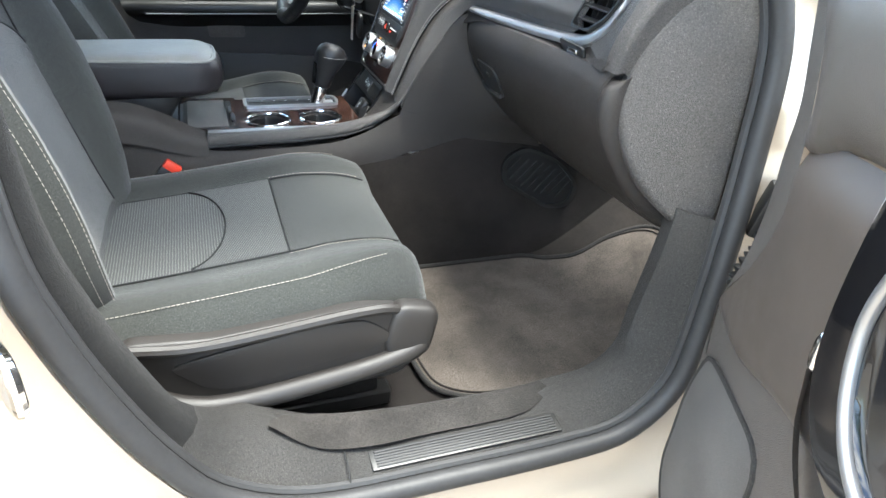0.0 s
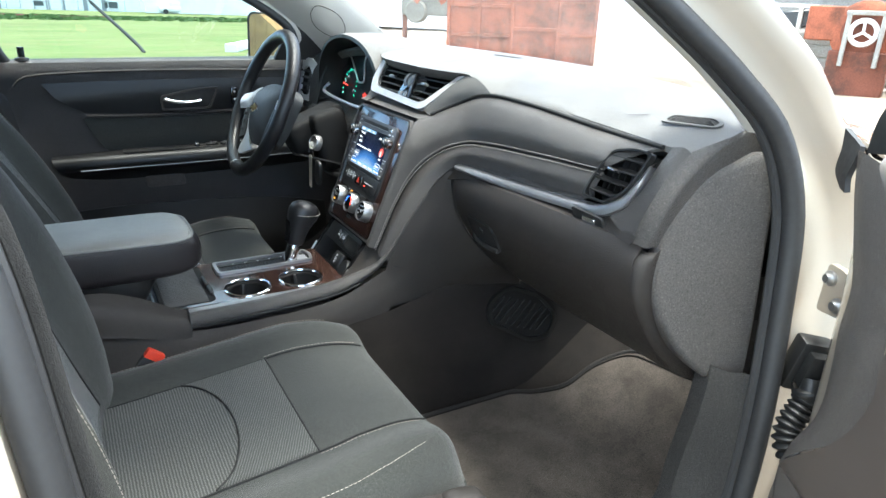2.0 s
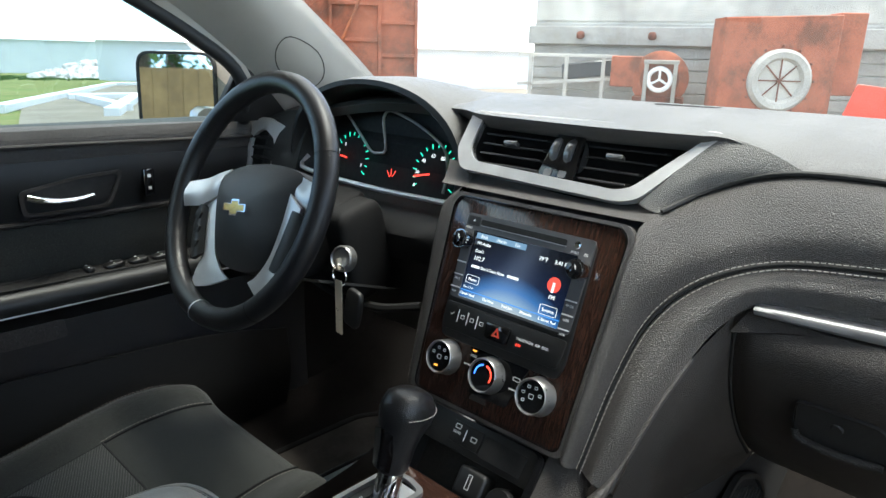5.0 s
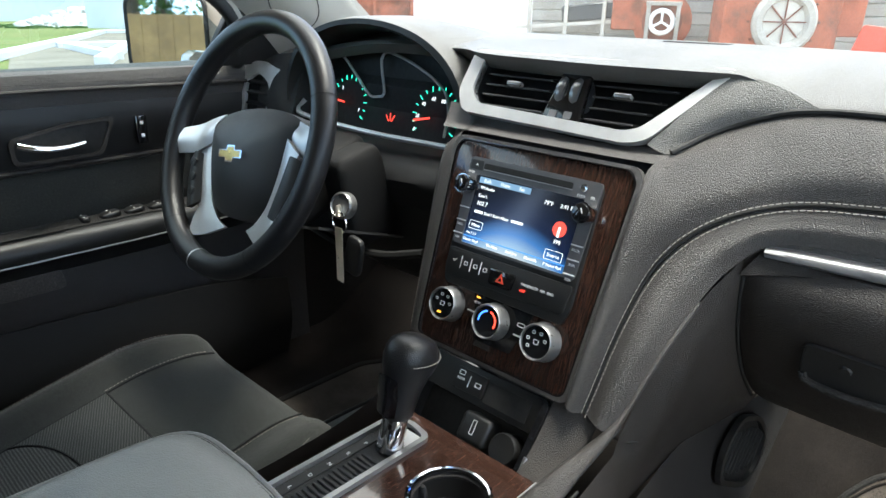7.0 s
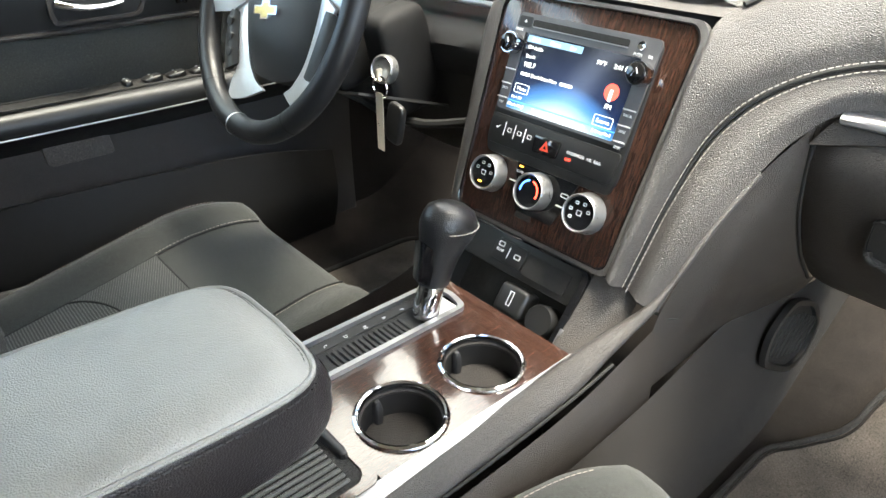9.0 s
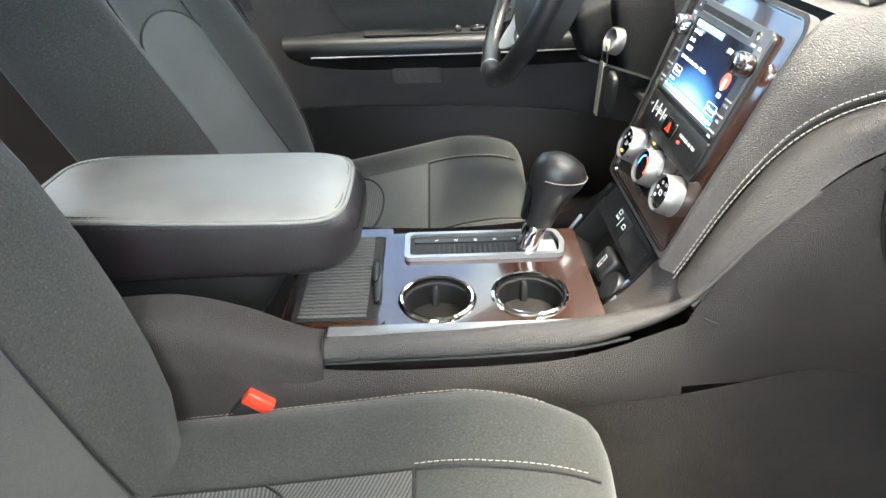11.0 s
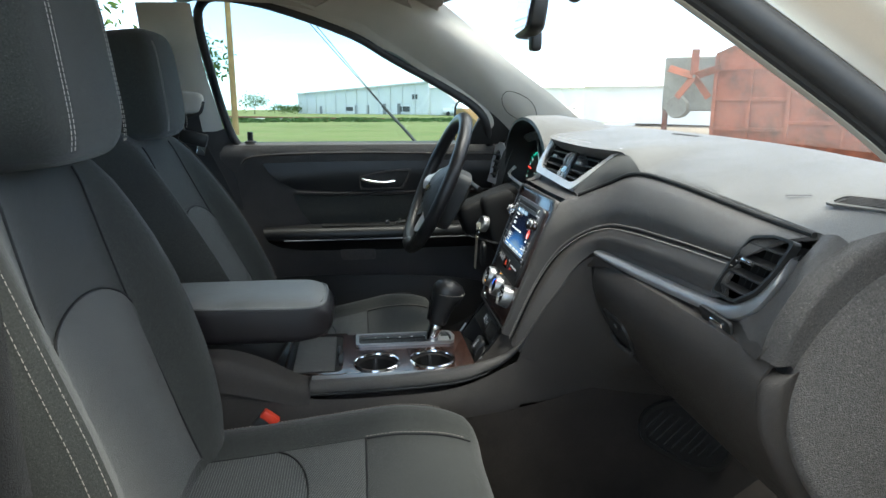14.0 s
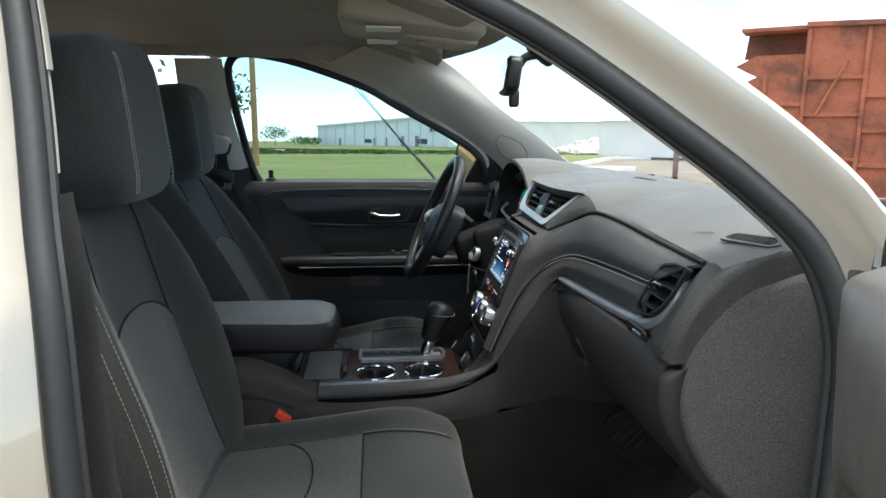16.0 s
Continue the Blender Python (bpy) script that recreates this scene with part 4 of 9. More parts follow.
def warehouse(name, a, b, h0, h1, base, label, openings, ridge=True):
    """Long low white metal building far across the field; openings are (place, width, height, sill)."""
    w = thing(name, (a.x, a.y, base), label, "building")
    d = b - a
    m = axes((a.x, a.y, base), d, (0, 0, 1))
    L = d.length
    part("wall", slab([(0, 0), (L, 0), (L, h1), (0, h0)], -24, 0, 1, m), M_SIDING, w, smooth=False)
    part("roof", slab([(-0.4, h0 - 0.05), (L + 0.4, h1 - 0.05), (L + 0.4, h1 + 0.3), (-0.4, h0 + 0.25)], 0.5, 0, 1, m @ Matrix.Translation((0, 0, 0.05))), M_ROOF, w, smooth=False)
    if ridge:
        part("roof", slab([(-0.4, h0 + 0.2), (L + 0.4, h1 + 0.25), (L - 3, h1 + 1.3), (0.5, h0 + 0.75)], -0.4, 0, 1, m @ Matrix.Translation((0, 0, -11.5))), M_ROOF, w, smooth=False)
    for q, ww, hh, up in openings:
        frame_ = part("door" if up == 0 else "window", slab([(q * L - 0.15, max(0.0, up - 0.15)), (q * L + ww + 0.15, max(0.0, up - 0.15)), (q * L + ww + 0.15, up + hh + 0.15), (q * L - 0.15, up + hh + 0.15)], 0.1, 0, 1, m @ Matrix.Translation((0, 0, 0.02))), M_SIDING, w, smooth=False)
        part("pane", slab([(q * L, up), (q * L + ww, up), (q * L + ww, up + hh), (q * L, up + hh)], 0.06, 0, 1, m @ Matrix.Translation((0, 0, 0.08))), M_DARKWIN if up else M_GREYDOOR, frame_, smooth=False)
    for k in range(1, 12):
        q = k / 12
        part("downpipe", slab([(q * L, 0), (q * L + 0.16, 0), (q * L + 0.16, h0 + (h1 - h0) * q), (q * L, h0 + (h1 - h0) * q)], 0.15, 0, 1, m @ Matrix.Translation((0, 0, 0.02))), M_ROOF, w, smooth=False)
    return w


M_GREYDOOR = plain("grey_steel_door", (0.22, 0.23, 0.24), 0.5)
warehouse("warehouse", polar(-4.7, 176), polar(6.1, 140), 4.7, 7.2, slope(158) - 0.3, "long white metal warehouse with low roof far across the grass",
          ((0.20, 0.9, 1.9, 0), (0.42, 2.6, 0.9, 1.0), (0.49, 0.9, 2.3, 0), (0.58, 0.9, 2.4, 0), (0.70, 1.1, 2.8, 0), (0.80, 1.1, 2.9, 0), (0.815, 3.2, 1.1, 1.2), (0.90, 1.6, 1.0, 3.8)))
warehouse("warehouse", polar(6.2, 141), polar(17.2, 134), 5.6, 4.9, slope(136) - 0.3, "low white metal wing joined to the warehouse",
          ((0.22, 1.3, 2.6, 0), (0.25, 3.0, 1.0, 1.2), (0.42, 1.2, 2.6, 0), (0.58, 1.3, 2.6, 0), (0.74, 2.8, 1.0, 1.3), (0.86, 1.2, 2.6, 0)), False)


def shed(name, az, d, length, h, turn, label, mat):
    p = polar(az, d)
    s = thing(name, (p.x, p.y, slope(p.y)), label, "building")
    m = Matrix.Translation((p.x, p.y, slope(p.y))) @ Matrix.Rotation(radians(turn), 4, "Z")
    part("wall", box(length, 10, h, 0, 1, m @ Matrix.Translation((0, 0, h / 2))), mat, s, smooth=False)
    bm = slab([(-5.4, 0), (5.4, 0), (0, 1.3)], length + 0.6, 0, 1, m @ Matrix.Translation((-length / 2 - 0.3, 0, h)) @ Matrix.Rotation(radians(90), 4, "Z") @ Matrix.Rotation(radians(90), 4, "X"))
    part("roof", bm, M_ROOF, s, smooth=False)
    return s


shed("shed", 21.0, 120, 60, 4.6, -20, "long white metal shed behind a rubble heap", M_SIDING)
shed("barn", 47.5, 48, 46, 2.4, -46, "low white metal building beyond the yard", M_SIDING)
canopy = thing("canopy", tuple(polar(13.0, 128)), "open dark canopy on posts beside the warehouse", "canopy")
_c = polar(13.0, 128)
part("roof", slab([(-3.4, 0), (3.4, 0), (0, 1.1)], 6, 0, 1, Matrix.Translation((_c.x, _c.y, slope(_c.y) + 2.0)) @ Matrix.Rotation(radians(90), 4, "X")), M_DARKWIN, canopy, smooth=False)
for k in (-3, 3):
    part("post", box(0.2, 0.2, 2.1, 0, 1, pose(_c.x + k, _c.y - 1.5, slope(_c.y) + 1.0)), M_ROOF, canopy, smooth=False)
_b = polar(14.8, 124)
solid("blue_tank", box(2.2, 1.5, 2.2, 0.1, 2, pose(_b.x, _b.y, slope(_b.y) + 1.1)), M_BLUEPAINT, "blue portable cabin beside the canopy", "cabin")
_v = polar(8.5, 118)
van = thing("parked_truck", (_v.x, _v.y, slope(_v.y)), "white pickup truck parked by the warehouse", "truck")
part("body", box(5.0, 1.9, 0.8, 0.15, 2, pose(_v.x, _v.y, slope(_v.y) + 0.8)), M_SIDING, van)
part("cab", superbox(2.2, 1.8, 0.8, 0.3, m=pose(_v.x + 0.2, _v.y, slope(_v.y) + 1.5)), M_SIDING, van)
for k in (-1.6, 1.6):
    part("wheel", lathe([(0, 0.12), (0.36, 0.12), (0.38, 0), (0.36, -0.12), (0, -0.12)], 16, pose(_v.x + k, _v.y - 0.9, slope(_v.y) + 0.38, 90, 0, 0)), M_CABLE, van)

# rail line and rough verge across the field
verge = bmesh.new()
rng = random.Random(4)
for i in range(900):
    az = rng.uniform(-14, 24)
    d = rng.uniform(62, 84)
    p = polar(az, d)
    z = slope(p.y)
    hgt = rng.uniform(0.04, 0.18) * (1.6 if az < 2 and rng.random() < 0.5 else 1.0)
    w = rng.uniform(0.3, 1.1)
    for k in range(3):
        q = p + Vector((rng.uniform(-w, w), rng.uniform(-w, w), z))
        a = rng.uniform(0, 3.14)
        u = Vector((math.cos(a), math.sin(a), 0)) * w * 0.6
        vs = [verge.verts.new(q - u), verge.verts.new(q + u), verge.verts.new(q + u * 0.5 + Vector((0, 0, hgt))), verge.verts.new(q - u * 0.6 + Vector((0.1, 0, hgt * 0.8)))]
        verge.faces.new(vs)
solid("weeds", verge, M_LEAF, "rough green weeds along the rail bank", "weeds", "stuff", smooth=False)
_r0, _r1 = polar(-14, 92), polar(40, 70)
rail = thing("rail_bank", (_r0.x, _r0.y, slope(_r0.y)), "grey gravel rail bank across the field", "rail track")
_d = _r1 - _r0
part("ballast", slab([(-2.4, 0), (2.4, 0), (1.4, 0.42), (-1.4, 0.42)], _d.length, 0, 1, axes((_r0.x, _r0.y, slope(82) - 0.28), _d.normalized().cross(Vector((0, 0, 1))), (0, 0, 1)) @ Matrix.Rotation(math.pi, 4, "Y")), M_CONCRETE, rail, smooth=False)
for k in (-0.72, 0.72):
    o = _d.normalized().cross(Vector((0, 0, 1))) * k
    part("rail", tube([(_r0.x + o.x, _r0.y + o.y, slope(82) + 0.20), (_r1.x + o.x, _r1.y + o.y, slope(82) + 0.20)], 0.075, 6), M_RUSTDARK, rail)

_h = polar(21.0, 72)
heap = bmesh.new()
for i in range(420):
    a, r = rng.uniform(0, 6.28), rng.random() ** 0.6
    hh = max(0.0, 1 - r) * 2.3 * (0.7 + 0.3 * math.sin(a * 3))
    q = Vector((_h.x + math.cos(a) * r * 7.5, _h.y + math.sin(a) * r * 4, slope(_h.y) + hh * rng.uniform(0.6, 1.0)))
    s = rng.uniform(0.25, 0.8)
    b = bmesh.new()
    bmesh.ops.create_icosphere(b, subdivisions=1, radius=s)
    for v in b.verts:
        v.co *= rng.uniform(0.65, 1.15)
    add(heap, b, Matrix.Translation(q) @ Matrix.Rotation(rng.uniform(0, 3), 4, "X"))
solid("rubble_heap", heap, M_RUBBLE, "heap of broken pale concrete rubble", "rubble heap", "stuff", smooth=False)

# white-painted steel frame lying on the drive
wf = thing("field_gate", (7.5, 22.0, slope(22)), "white painted steel gate lying flat on the dirt", "gate")
for _a, _b in (((4.6, 19.2), (16.2, 42.5)), ((7.2, 17.9), (8.4, 24.8)), ((8.4, 25.6), (11.2, 25.2)), ((6.2, 16.2), (10.5, 25.2)), ((16.2, 42.5), (19.0, 42.0))):
    _p, _q = Vector((*_a, slope(_a[1]) + 0.12)), Vector((*_b, slope(_b[1]) + 0.12))
    part("beam", slab([(0, -0.12), ((_q - _p).length, -0.12), ((_q - _p).length, 0.10), (0, 0.10)], 0.35, 0.02, 1, axes(_p, _q - _p, (0, 0, 1))), M_SIDING, wf, smooth=False)

# utility pole, its guy wires and lines
_p = polar(-9.6, 33)
pole = thing("utility_pole", (_p.x, _p.y, slope(_p.y)), "brown wooden utility pole standing in the grass", "utility pole")
part("post", tube([(_p.x, _p.y, slope(_p.y) - 0.3), (_p.x, _p.y, 10.5)], 0.15, 14, 12, taper=lambda s: 1.0 - 0.25 * s), M_POLE, pole)
part("crossarm", box(2.4, 0.12, 0.12, 0.01, 1, pose(_p.x, _p.y, 9.8)), M_POLE, pole)
_g = polar(5.7, 20.5)
guy = thing("guy_wire", (_g.x, _g.y, slope(_g.y)), "black guy wire running from the pole to the grass", "guy wire")
gz = Vector((_g.x, _g.y, slope(_g.y)))
top = Vector((_p.x, _p.y, 8.6))
part("wire", tube([gz, top], 0.018, 6), M_CABLE, guy)
part("wire", tube([gz.lerp(top, 0.1), top + Vector((-0.9, 0, 1.6))], 0.016, 6), M_CABLE, guy)
part("guard", tube([gz, gz.lerp(top, 0.03) + Vector((0.02, 0, 0.03)), gz.lerp(top, 0.14)], 0.045, 8, 10), M_CABLE, guy)
lines = thing("power_lines", (_p.x, _p.y, 9.8), "thin overhead power lines", "power lines")
for az2, dz in ((7.5, 0.0), (10.5, 0.1), (13.5, -0.3)):
    e = polar(az2, 128)
    part("line", tube([(_p.x, _p.y, 9.9 + dz), ((_p.x + e.x) / 2, (_p.y + e.y) / 2, 6.4 + dz), (e.x, e.y, 4.6)], 0.035, 5, 16), M_CABLE, lines)


def tree(name, at, height, spread, seed, label, leaves=900, size=0.28):
    r = random.Random(seed)
    t = thing(name, tuple(at), label, "tree")
    base = Vector(at)
    bm = tube([base - Vector((0, 0, 0.2)), base + Vector((0.1, 0, height * 0.3)), base + Vector((-0.1, 0.1, height * 0.62)), base + Vector((0, 0, height * 0.9))], height * 0.03, 8, 12, taper=lambda s: 1 - 0.8 * s)
    tips = []
    for k in range(11):
        a = k * 2.4 + r.uniform(-0.4, 0.4)
        h0 = height * r.uniform(0.28, 0.7)
        e = base + Vector((math.cos(a) * spread * r.uniform(0.5, 1), math.sin(a) * spread * r.uniform(0.5, 1), h0 + height * r.uniform(0.08, 0.3)))
        add(bm, tube([base + Vector((0, 0, h0)), (base + Vector((0, 0, h0))).lerp(e, 0.5) + Vector((0, 0, 0.2)), e], height * 0.012, 6, 8, taper=lambda s: 1 - 0.8 * s))
        tips += [e, (base + Vector((0, 0, h0))).lerp(e, 0.65)]
    tips.append(base + Vector((0, 0, height * 0.92)))
    part("trunk", bm, M_BARK, t)
    lf = bmesh.new()
    for k in range(leaves):
        c = r.choice(tips) + Vector((r.gauss(0, 1), r.gauss(0, 1), r.gauss(0, 0.8))) * spread * 0.24
        a, b = Vector((r.gauss(0, 1), r.gauss(0, 1), r.gauss(0, 1))).normalized() * size * r.uniform(0.5, 1.2), Vector((r.gauss(0, 1), r.gauss(0, 1), r.gauss(0, 1))).normalized() * size * 0.5
        lf.faces.new([lf.verts.new(c - a), lf.verts.new(c + b), lf.verts.new(c + a), lf.verts.new(c - b)])
    part("crown", lf, M_LEAF, t, smooth=False)
    return t


_t = polar(-12.6, 70)
tree("tree", (_t.x, _t.y, slope(_t.y)), 7.5, 3.2, 3, "broad green tree beyond the utility pole")
_t = polar(-8.2, 170)
tree("tree", (_t.x, _t.y, slope(_t.y)), 4.4, 3.4, 8, "small round green tree at the far edge of the field")
_t = polar(-23.0, 40)
tree("tree", (_t.x, _t.y, slope(_t.y)), 8.5, 3.6, 12, "green tree seen through the rear window", 900, 0.3)
for k, az in enumerate((-6.3, -5.7, -5.0)):
    _t = polar(az, 166 + 3 * k)
    tree("bush", (_t.x, _t.y, slope(_t.y)), 1.9, 2.2, 20 + k, "low green bush at the field's edge", 260, 0.3)


for k, (x, y, h) in enumerate(((-13.5, 3.0, 8.0), (-18, 5.2, 9.0), (-15, 0.8, 7.0), (-24, 3.4, 9.5))):
    tree("tree", (x, y, slope(y)), h, 3.4, 40 + k, "leafy green tree behind the car, seen in the mirror", 2600, 0.16)
fence = thing("board_fence", (-11, 4, slope(4)), "brown wooden board fence behind the car", "fence")
for k in range(40):
    part("board", box(0.03, 0.29, 1.8, 0.004, 1, pose(-10 - 0.1 * k, -1.5 + 0.28 * k, slope(-1.5 + 0.28 * k) + 0.9, 0, 0, 20)), M_POLE, fence, smooth=False)


def hopper():
    """Rusty red steel hopper with ribs, beside an orange machine."""
    c = polar(38.6, 15.0)
    z = slope(c.y)
    h = thing("steel_hopper", (c.x, c.y, z), "large rusty red steel hopper with welded ribs", "hopper")
    right = Vector((math.cos(radians(37)), -math.sin(radians(37)), 0))
    m = axes((c.x, c.y, z), right, (0, 0, 1))
    part("side_panel", slab([(-2.40, 0.2), (0.80, 0.2), (0.80, 3.15), (0.66, 3.4), (-1.02, 3.46), (-1.02, 2.88), (-2.40, 2.25)], 0.06, 0, 1, m), M_RUSTRED, h, smooth=False)
    part("chute", slab([(-2.30, 2.72), (-1.04, 2.06), (-1.04, 2.92), (-1.9, 2.92)], -0.05, 0, 1, m @ Matrix.Translation((0, 0, -0.05))), M_RUSTRED, h, smooth=False)
    part("back_panel", slab([(-2.2, 2.9), (-1.04, 2.95), (-1.04, 3.44), (-2.15, 3.38)], -0.05, 0, 1, m @ Matrix.Translation((0, 0, -0.6))), M_RUSTDARK, h, smooth=False)
    part("bucket_rim", box(1.2, 0.08, 0.6, 0.01, 1, m @ Matrix.Translation((-1.62, 3.42, -0.3))), M_RUSTRED, h, smooth=False)
    part("end_panel", slab([(-1.02, 0.2), (0.80, 0.2), (0.80, 3.3), (-1.02, 3.4)], -0.05, 0, 1, m @ Matrix.Translation((0, 0, -1.9))), M_RUSTDARK, h, smooth=False)
    part("flank", box(0.06, 3.1, 1.9, 0, 1, m @ Matrix.Translation((0.78, 1.75, -0.95))), M_RUSTRED, h, smooth=False)
    part("flank", box(0.06, 3.1, 1.9, 0, 1, m @ Matrix.Translation((-1.0, 1.75, -0.95))), M_RUSTRED, h, smooth=False)
    for x in (-0.99, 0.0, 0.76):
        part("rib", box(0.07, 3.1, 0.09, 0.005, 1, m @ Matrix.Translation((x, 1.8, 0.09))), M_RUSTRED, h, smooth=False)
    for y, x, w in ((2.45, -0.5, 0.95), (1.75, -0.5, 0.95), (2.1, 0.4, 0.72), (1.45, 0.4, 0.72), (0.8, 0.4, 0.72), (0.9, -0.5, 0.95), (1.35, -1.69, 1.33), (0.75, -1.69, 1.33), (1.95, -1.69, 1.33)):
        part("rib", box(w, 0.07, 0.09, 0.005, 1, m @ Matrix.Translation((x, y, 0.09))), M_RUSTRED, h, smooth=False)
    for x, hh in ((-2.36, 2.0), (-1.70, 2.3)):
        part("rib", box(0.07, hh, 0.09, 0.005, 1, m @ Matrix.Translation((x, 0.2 + hh / 2, 0.09))), M_RUSTRED, h, smooth=False)
    part("brace", tube([m @ Vector((-0.75, 1.75, 0.14)), m @ Vector((-0.3, 2.75, 0.14))], 0.03, 8), M_ORANGE, h)
    part("rim", box(1.74, 0.1, 0.14, 0.01, 1, m @ Matrix.Translation((-0.18, 3.43, 0.06)) @ Matrix.Rotation(-0.03, 4, "Z")), M_RUSTRED, h, smooth=False)
    c2 = polar(27.4, 15.2)
    e = thing("engine_unit", (c2.x, c2.y, z), "weathered grey machine with an orange fan beside the hopper", "machine")
    m2 = axes((c2.x, c2.y, z), right, (0, 0, 1))
    part("frame", box(1.3, 1.1, 0.9, 0.03, 1, m2 @ Matrix.Translation((0.2, 1.65, -0.4))), M_GREYSTEEL, e)
    part("drum", lathe([(0, 0.3), (0.3, 0.3), (0.34, 0.1), (0.34, -0.3), (0, -0.3)], 18, m2 @ Matrix.Translation((-0.12, 1.18, 0.05)) @ Matrix.Scale(0.7, 4)), M_GREYSTEEL, e)
    for k in range(5):
        part("blade", box(0.16, 0.5, 0.02, 0.005, 1, m2 @ Matrix.Translation((0.2, 1.8, 0.3)) @ Matrix.Rotation(k * 1.257, 4, "Z") @ Matrix.Translation((0, 0.28, 0)) @ Matrix.Rotation(0.5, 4, "Y")), M_RUSTRED, e)
    for x in (-0.4, 0.75):
        part("leg", box(0.1, 1.2, 0.1, 0.005, 1, m2 @ Matrix.Translation((x, 0.55, -0.1))), M_RUSTDARK, e, smooth=False)


hopper()


def plant():
    """Board-clad wall with a fan housing, blower and scrap before it."""
    right = Vector((math.cos(radians(66)), -math.sin(radians(66)), 0))
    c = polar(66, 14.0, (0.25, -0.5))
    z = slope(0)
    w = thing("plant_wall", (c.x, c.y, z), "low weathered grey board-clad wall with lamp knobs", "wall")
    m = axes((c.x, c.y, z), right, (0, 0, 1))
    part("backing", slab([(-3.1, 0), (9.0, 0), (9.0, 2.0), (-3.1, 2.0)], -0.3, 0, 1, m @ Matrix.Translation((0, 0, -0.02))), M_CONCRETE, w, smooth=False)
    for k in range(9):
        part("board", box(12.1, 0.2, 0.04, 0.008, 1, m @ Matrix.Translation((2.95, 0.13 + k * 0.215, 0))), M_BOARD, w, smooth=False)
    part("beam", box(12.3, 0.34, 0.16, 0.01, 1, m @ Matrix.Translation((2.95, 1.72, 0.08))), M_BOARD, w, smooth=False)
    part("parapet", slab([(-3.1, 2.0), (9.0, 2.0), (9.0, 4.4), (-3.1, 4.4)], -0.3, 0, 1, m), M_CONCRETE, w, smooth=False)
    for x in (-2.15, -0.8, 0.45):
        part("knob", superbox(0.16, 0.16, 0.16, 0.8, 10, 8, m @ Matrix.Translation((x, 1.72, 0.22))), M_RUSTDARK, w)
    f = thing("fan_housing", tuple(m @ Vector((1.1, 0, 1.2))), "faded rusty red steel fan housing with a white inlet ring", "fan housing")
    mf = axes(m @ Vector((1.17, 0.17, 1.4)), right + Vector((0.25, 0.1, 0)), (0, 0, 1)) @ Matrix.Scale(0.84, 4)
    part("casing", slab([(-1.15, 0.1), (0.95, 0.1), (0.95, 2.2), (-1.15, 2.12)], 0.7, 0.02, 1, mf), M_RUSTRED, f, smooth=False)
    part("plinth", box(1.7, 0.3, 0.5, 0.01, 1, mf @ Matrix.Translation((-0.1, -0.06, 0.35))), M_CONCRETE, f, smooth=False)
    part("side_duct", box(0.5, 1.5, 0.5, 0.02, 1, mf @ Matrix.Translation((1.2, 1.5, 0.3))), M_RUSTRED, f, smooth=False)
    part("inlet_ring", lathe([(0.36, -0.02), (0.42, 0.10), (0.52, 0.12), (0.58, 0.05), (0.58, -0.02)], 36, mf @ Matrix.Translation((-0.05, 1.0, 0.72))), M_BOARD, f)
    part("grille", lathe([(0, 0.0), (0.40, 0.0), (0.40, -0.02), (0, -0.02)], 30, mf @ Matrix.Translation((-0.05, 1.0, 0.72))), M_CONCRETE, f)
    for k in range(4):
        part("spoke", tube([mf @ Vector((-0.05 + 0.4 * math.cos(k * 0.785), 1.0 + 0.4 * math.sin(k * 0.785), 0.75)), mf @ Vector((-0.05 - 0.4 * math.cos(k * 0.785), 1.0 - 0.4 * math.sin(k * 0.785), 0.75))], 0.012, 6), M_RUSTDARK, f)
    for k in range(12):
        a = k * 0.5236
        part("bolt", superbox(0.05, 0.05, 0.05, 0.8, 8, 6, mf @ Matrix.Translation((-0.05 + 0.63 * math.cos(a), 1.0 + 0.63 * math.sin(a), 0.71))), M_RUSTDARK, f)
    b = thing("blower", tuple(m @ Vector((-1.0, 0, 0.8))), "rusty red round blower with a pale hub", "blower")
    mb = m @ Matrix.Translation((-0.55, 0.95, 0.9))
    part("casing", lathe([(0, 0.16), (0.44, 0.16), (0.5, 0.12), (0.5, -0.16), (0, -0.16)], 28, mb), M_RUSTRED, b)
    part("face", lathe([(0, 0.19), (0.30, 0.19), (0.34, 0.17), (0.34, 0.14), (0, 0.14)], 28, mb), M_RUSTDARK, b)
    for q in (-0.24, 0.26):
        part("frame_bar", box(0.07, 0.84, 0.08, 0.01, 1, mb @ Matrix.Translation((q, -0.12, 0.26))), M_BOARD, b)
    part("frame_bar", box(0.60, 0.07, 0.08, 0.01, 1, mb @ Matrix.Translation((0.01, 0.30, 0.26))), M_BOARD, b)
    part("hub", lathe([(0.15, 0.26), (0.17, 0.29), (0.21, 0.29), (0.23, 0.26)], 24, mb), M_SIDING, b)
    for q in range(3):
        part("hub_spoke", box(0.04, 0.2, 0.03, 0.005, 1, mb @ Matrix.Rotation(q * 2.094, 4, "Z") @ Matrix.Translation((0, 0.1, 0.27))), M_SIDING, b)
    part("outlet", box(0.55, 0.55, 0.4, 0.02, 1, mb @ Matrix.Translation((-0.6, 0.12, -0.05))), M_RUSTRED, b)
    part("foot", box(0.9, 0.9, 0.4, 0.02, 1, mb @ Matrix.Translation((0, -0.75, 0))), M_RUSTDARK, b)
    s = thing("scrap_frame", tuple(m @ Vector((-2.3, 0, 0.8))), "pale scrap steel frame and dark duct", "scrap frame")
    for x in (-3.0, -2.3, -1.6):
        part("post", box(0.07, 1.35, 0.07, 0.005, 1, m @ Matrix.Translation((x, 0.67, 0.7))), M_CONCRETE, s, smooth=False)
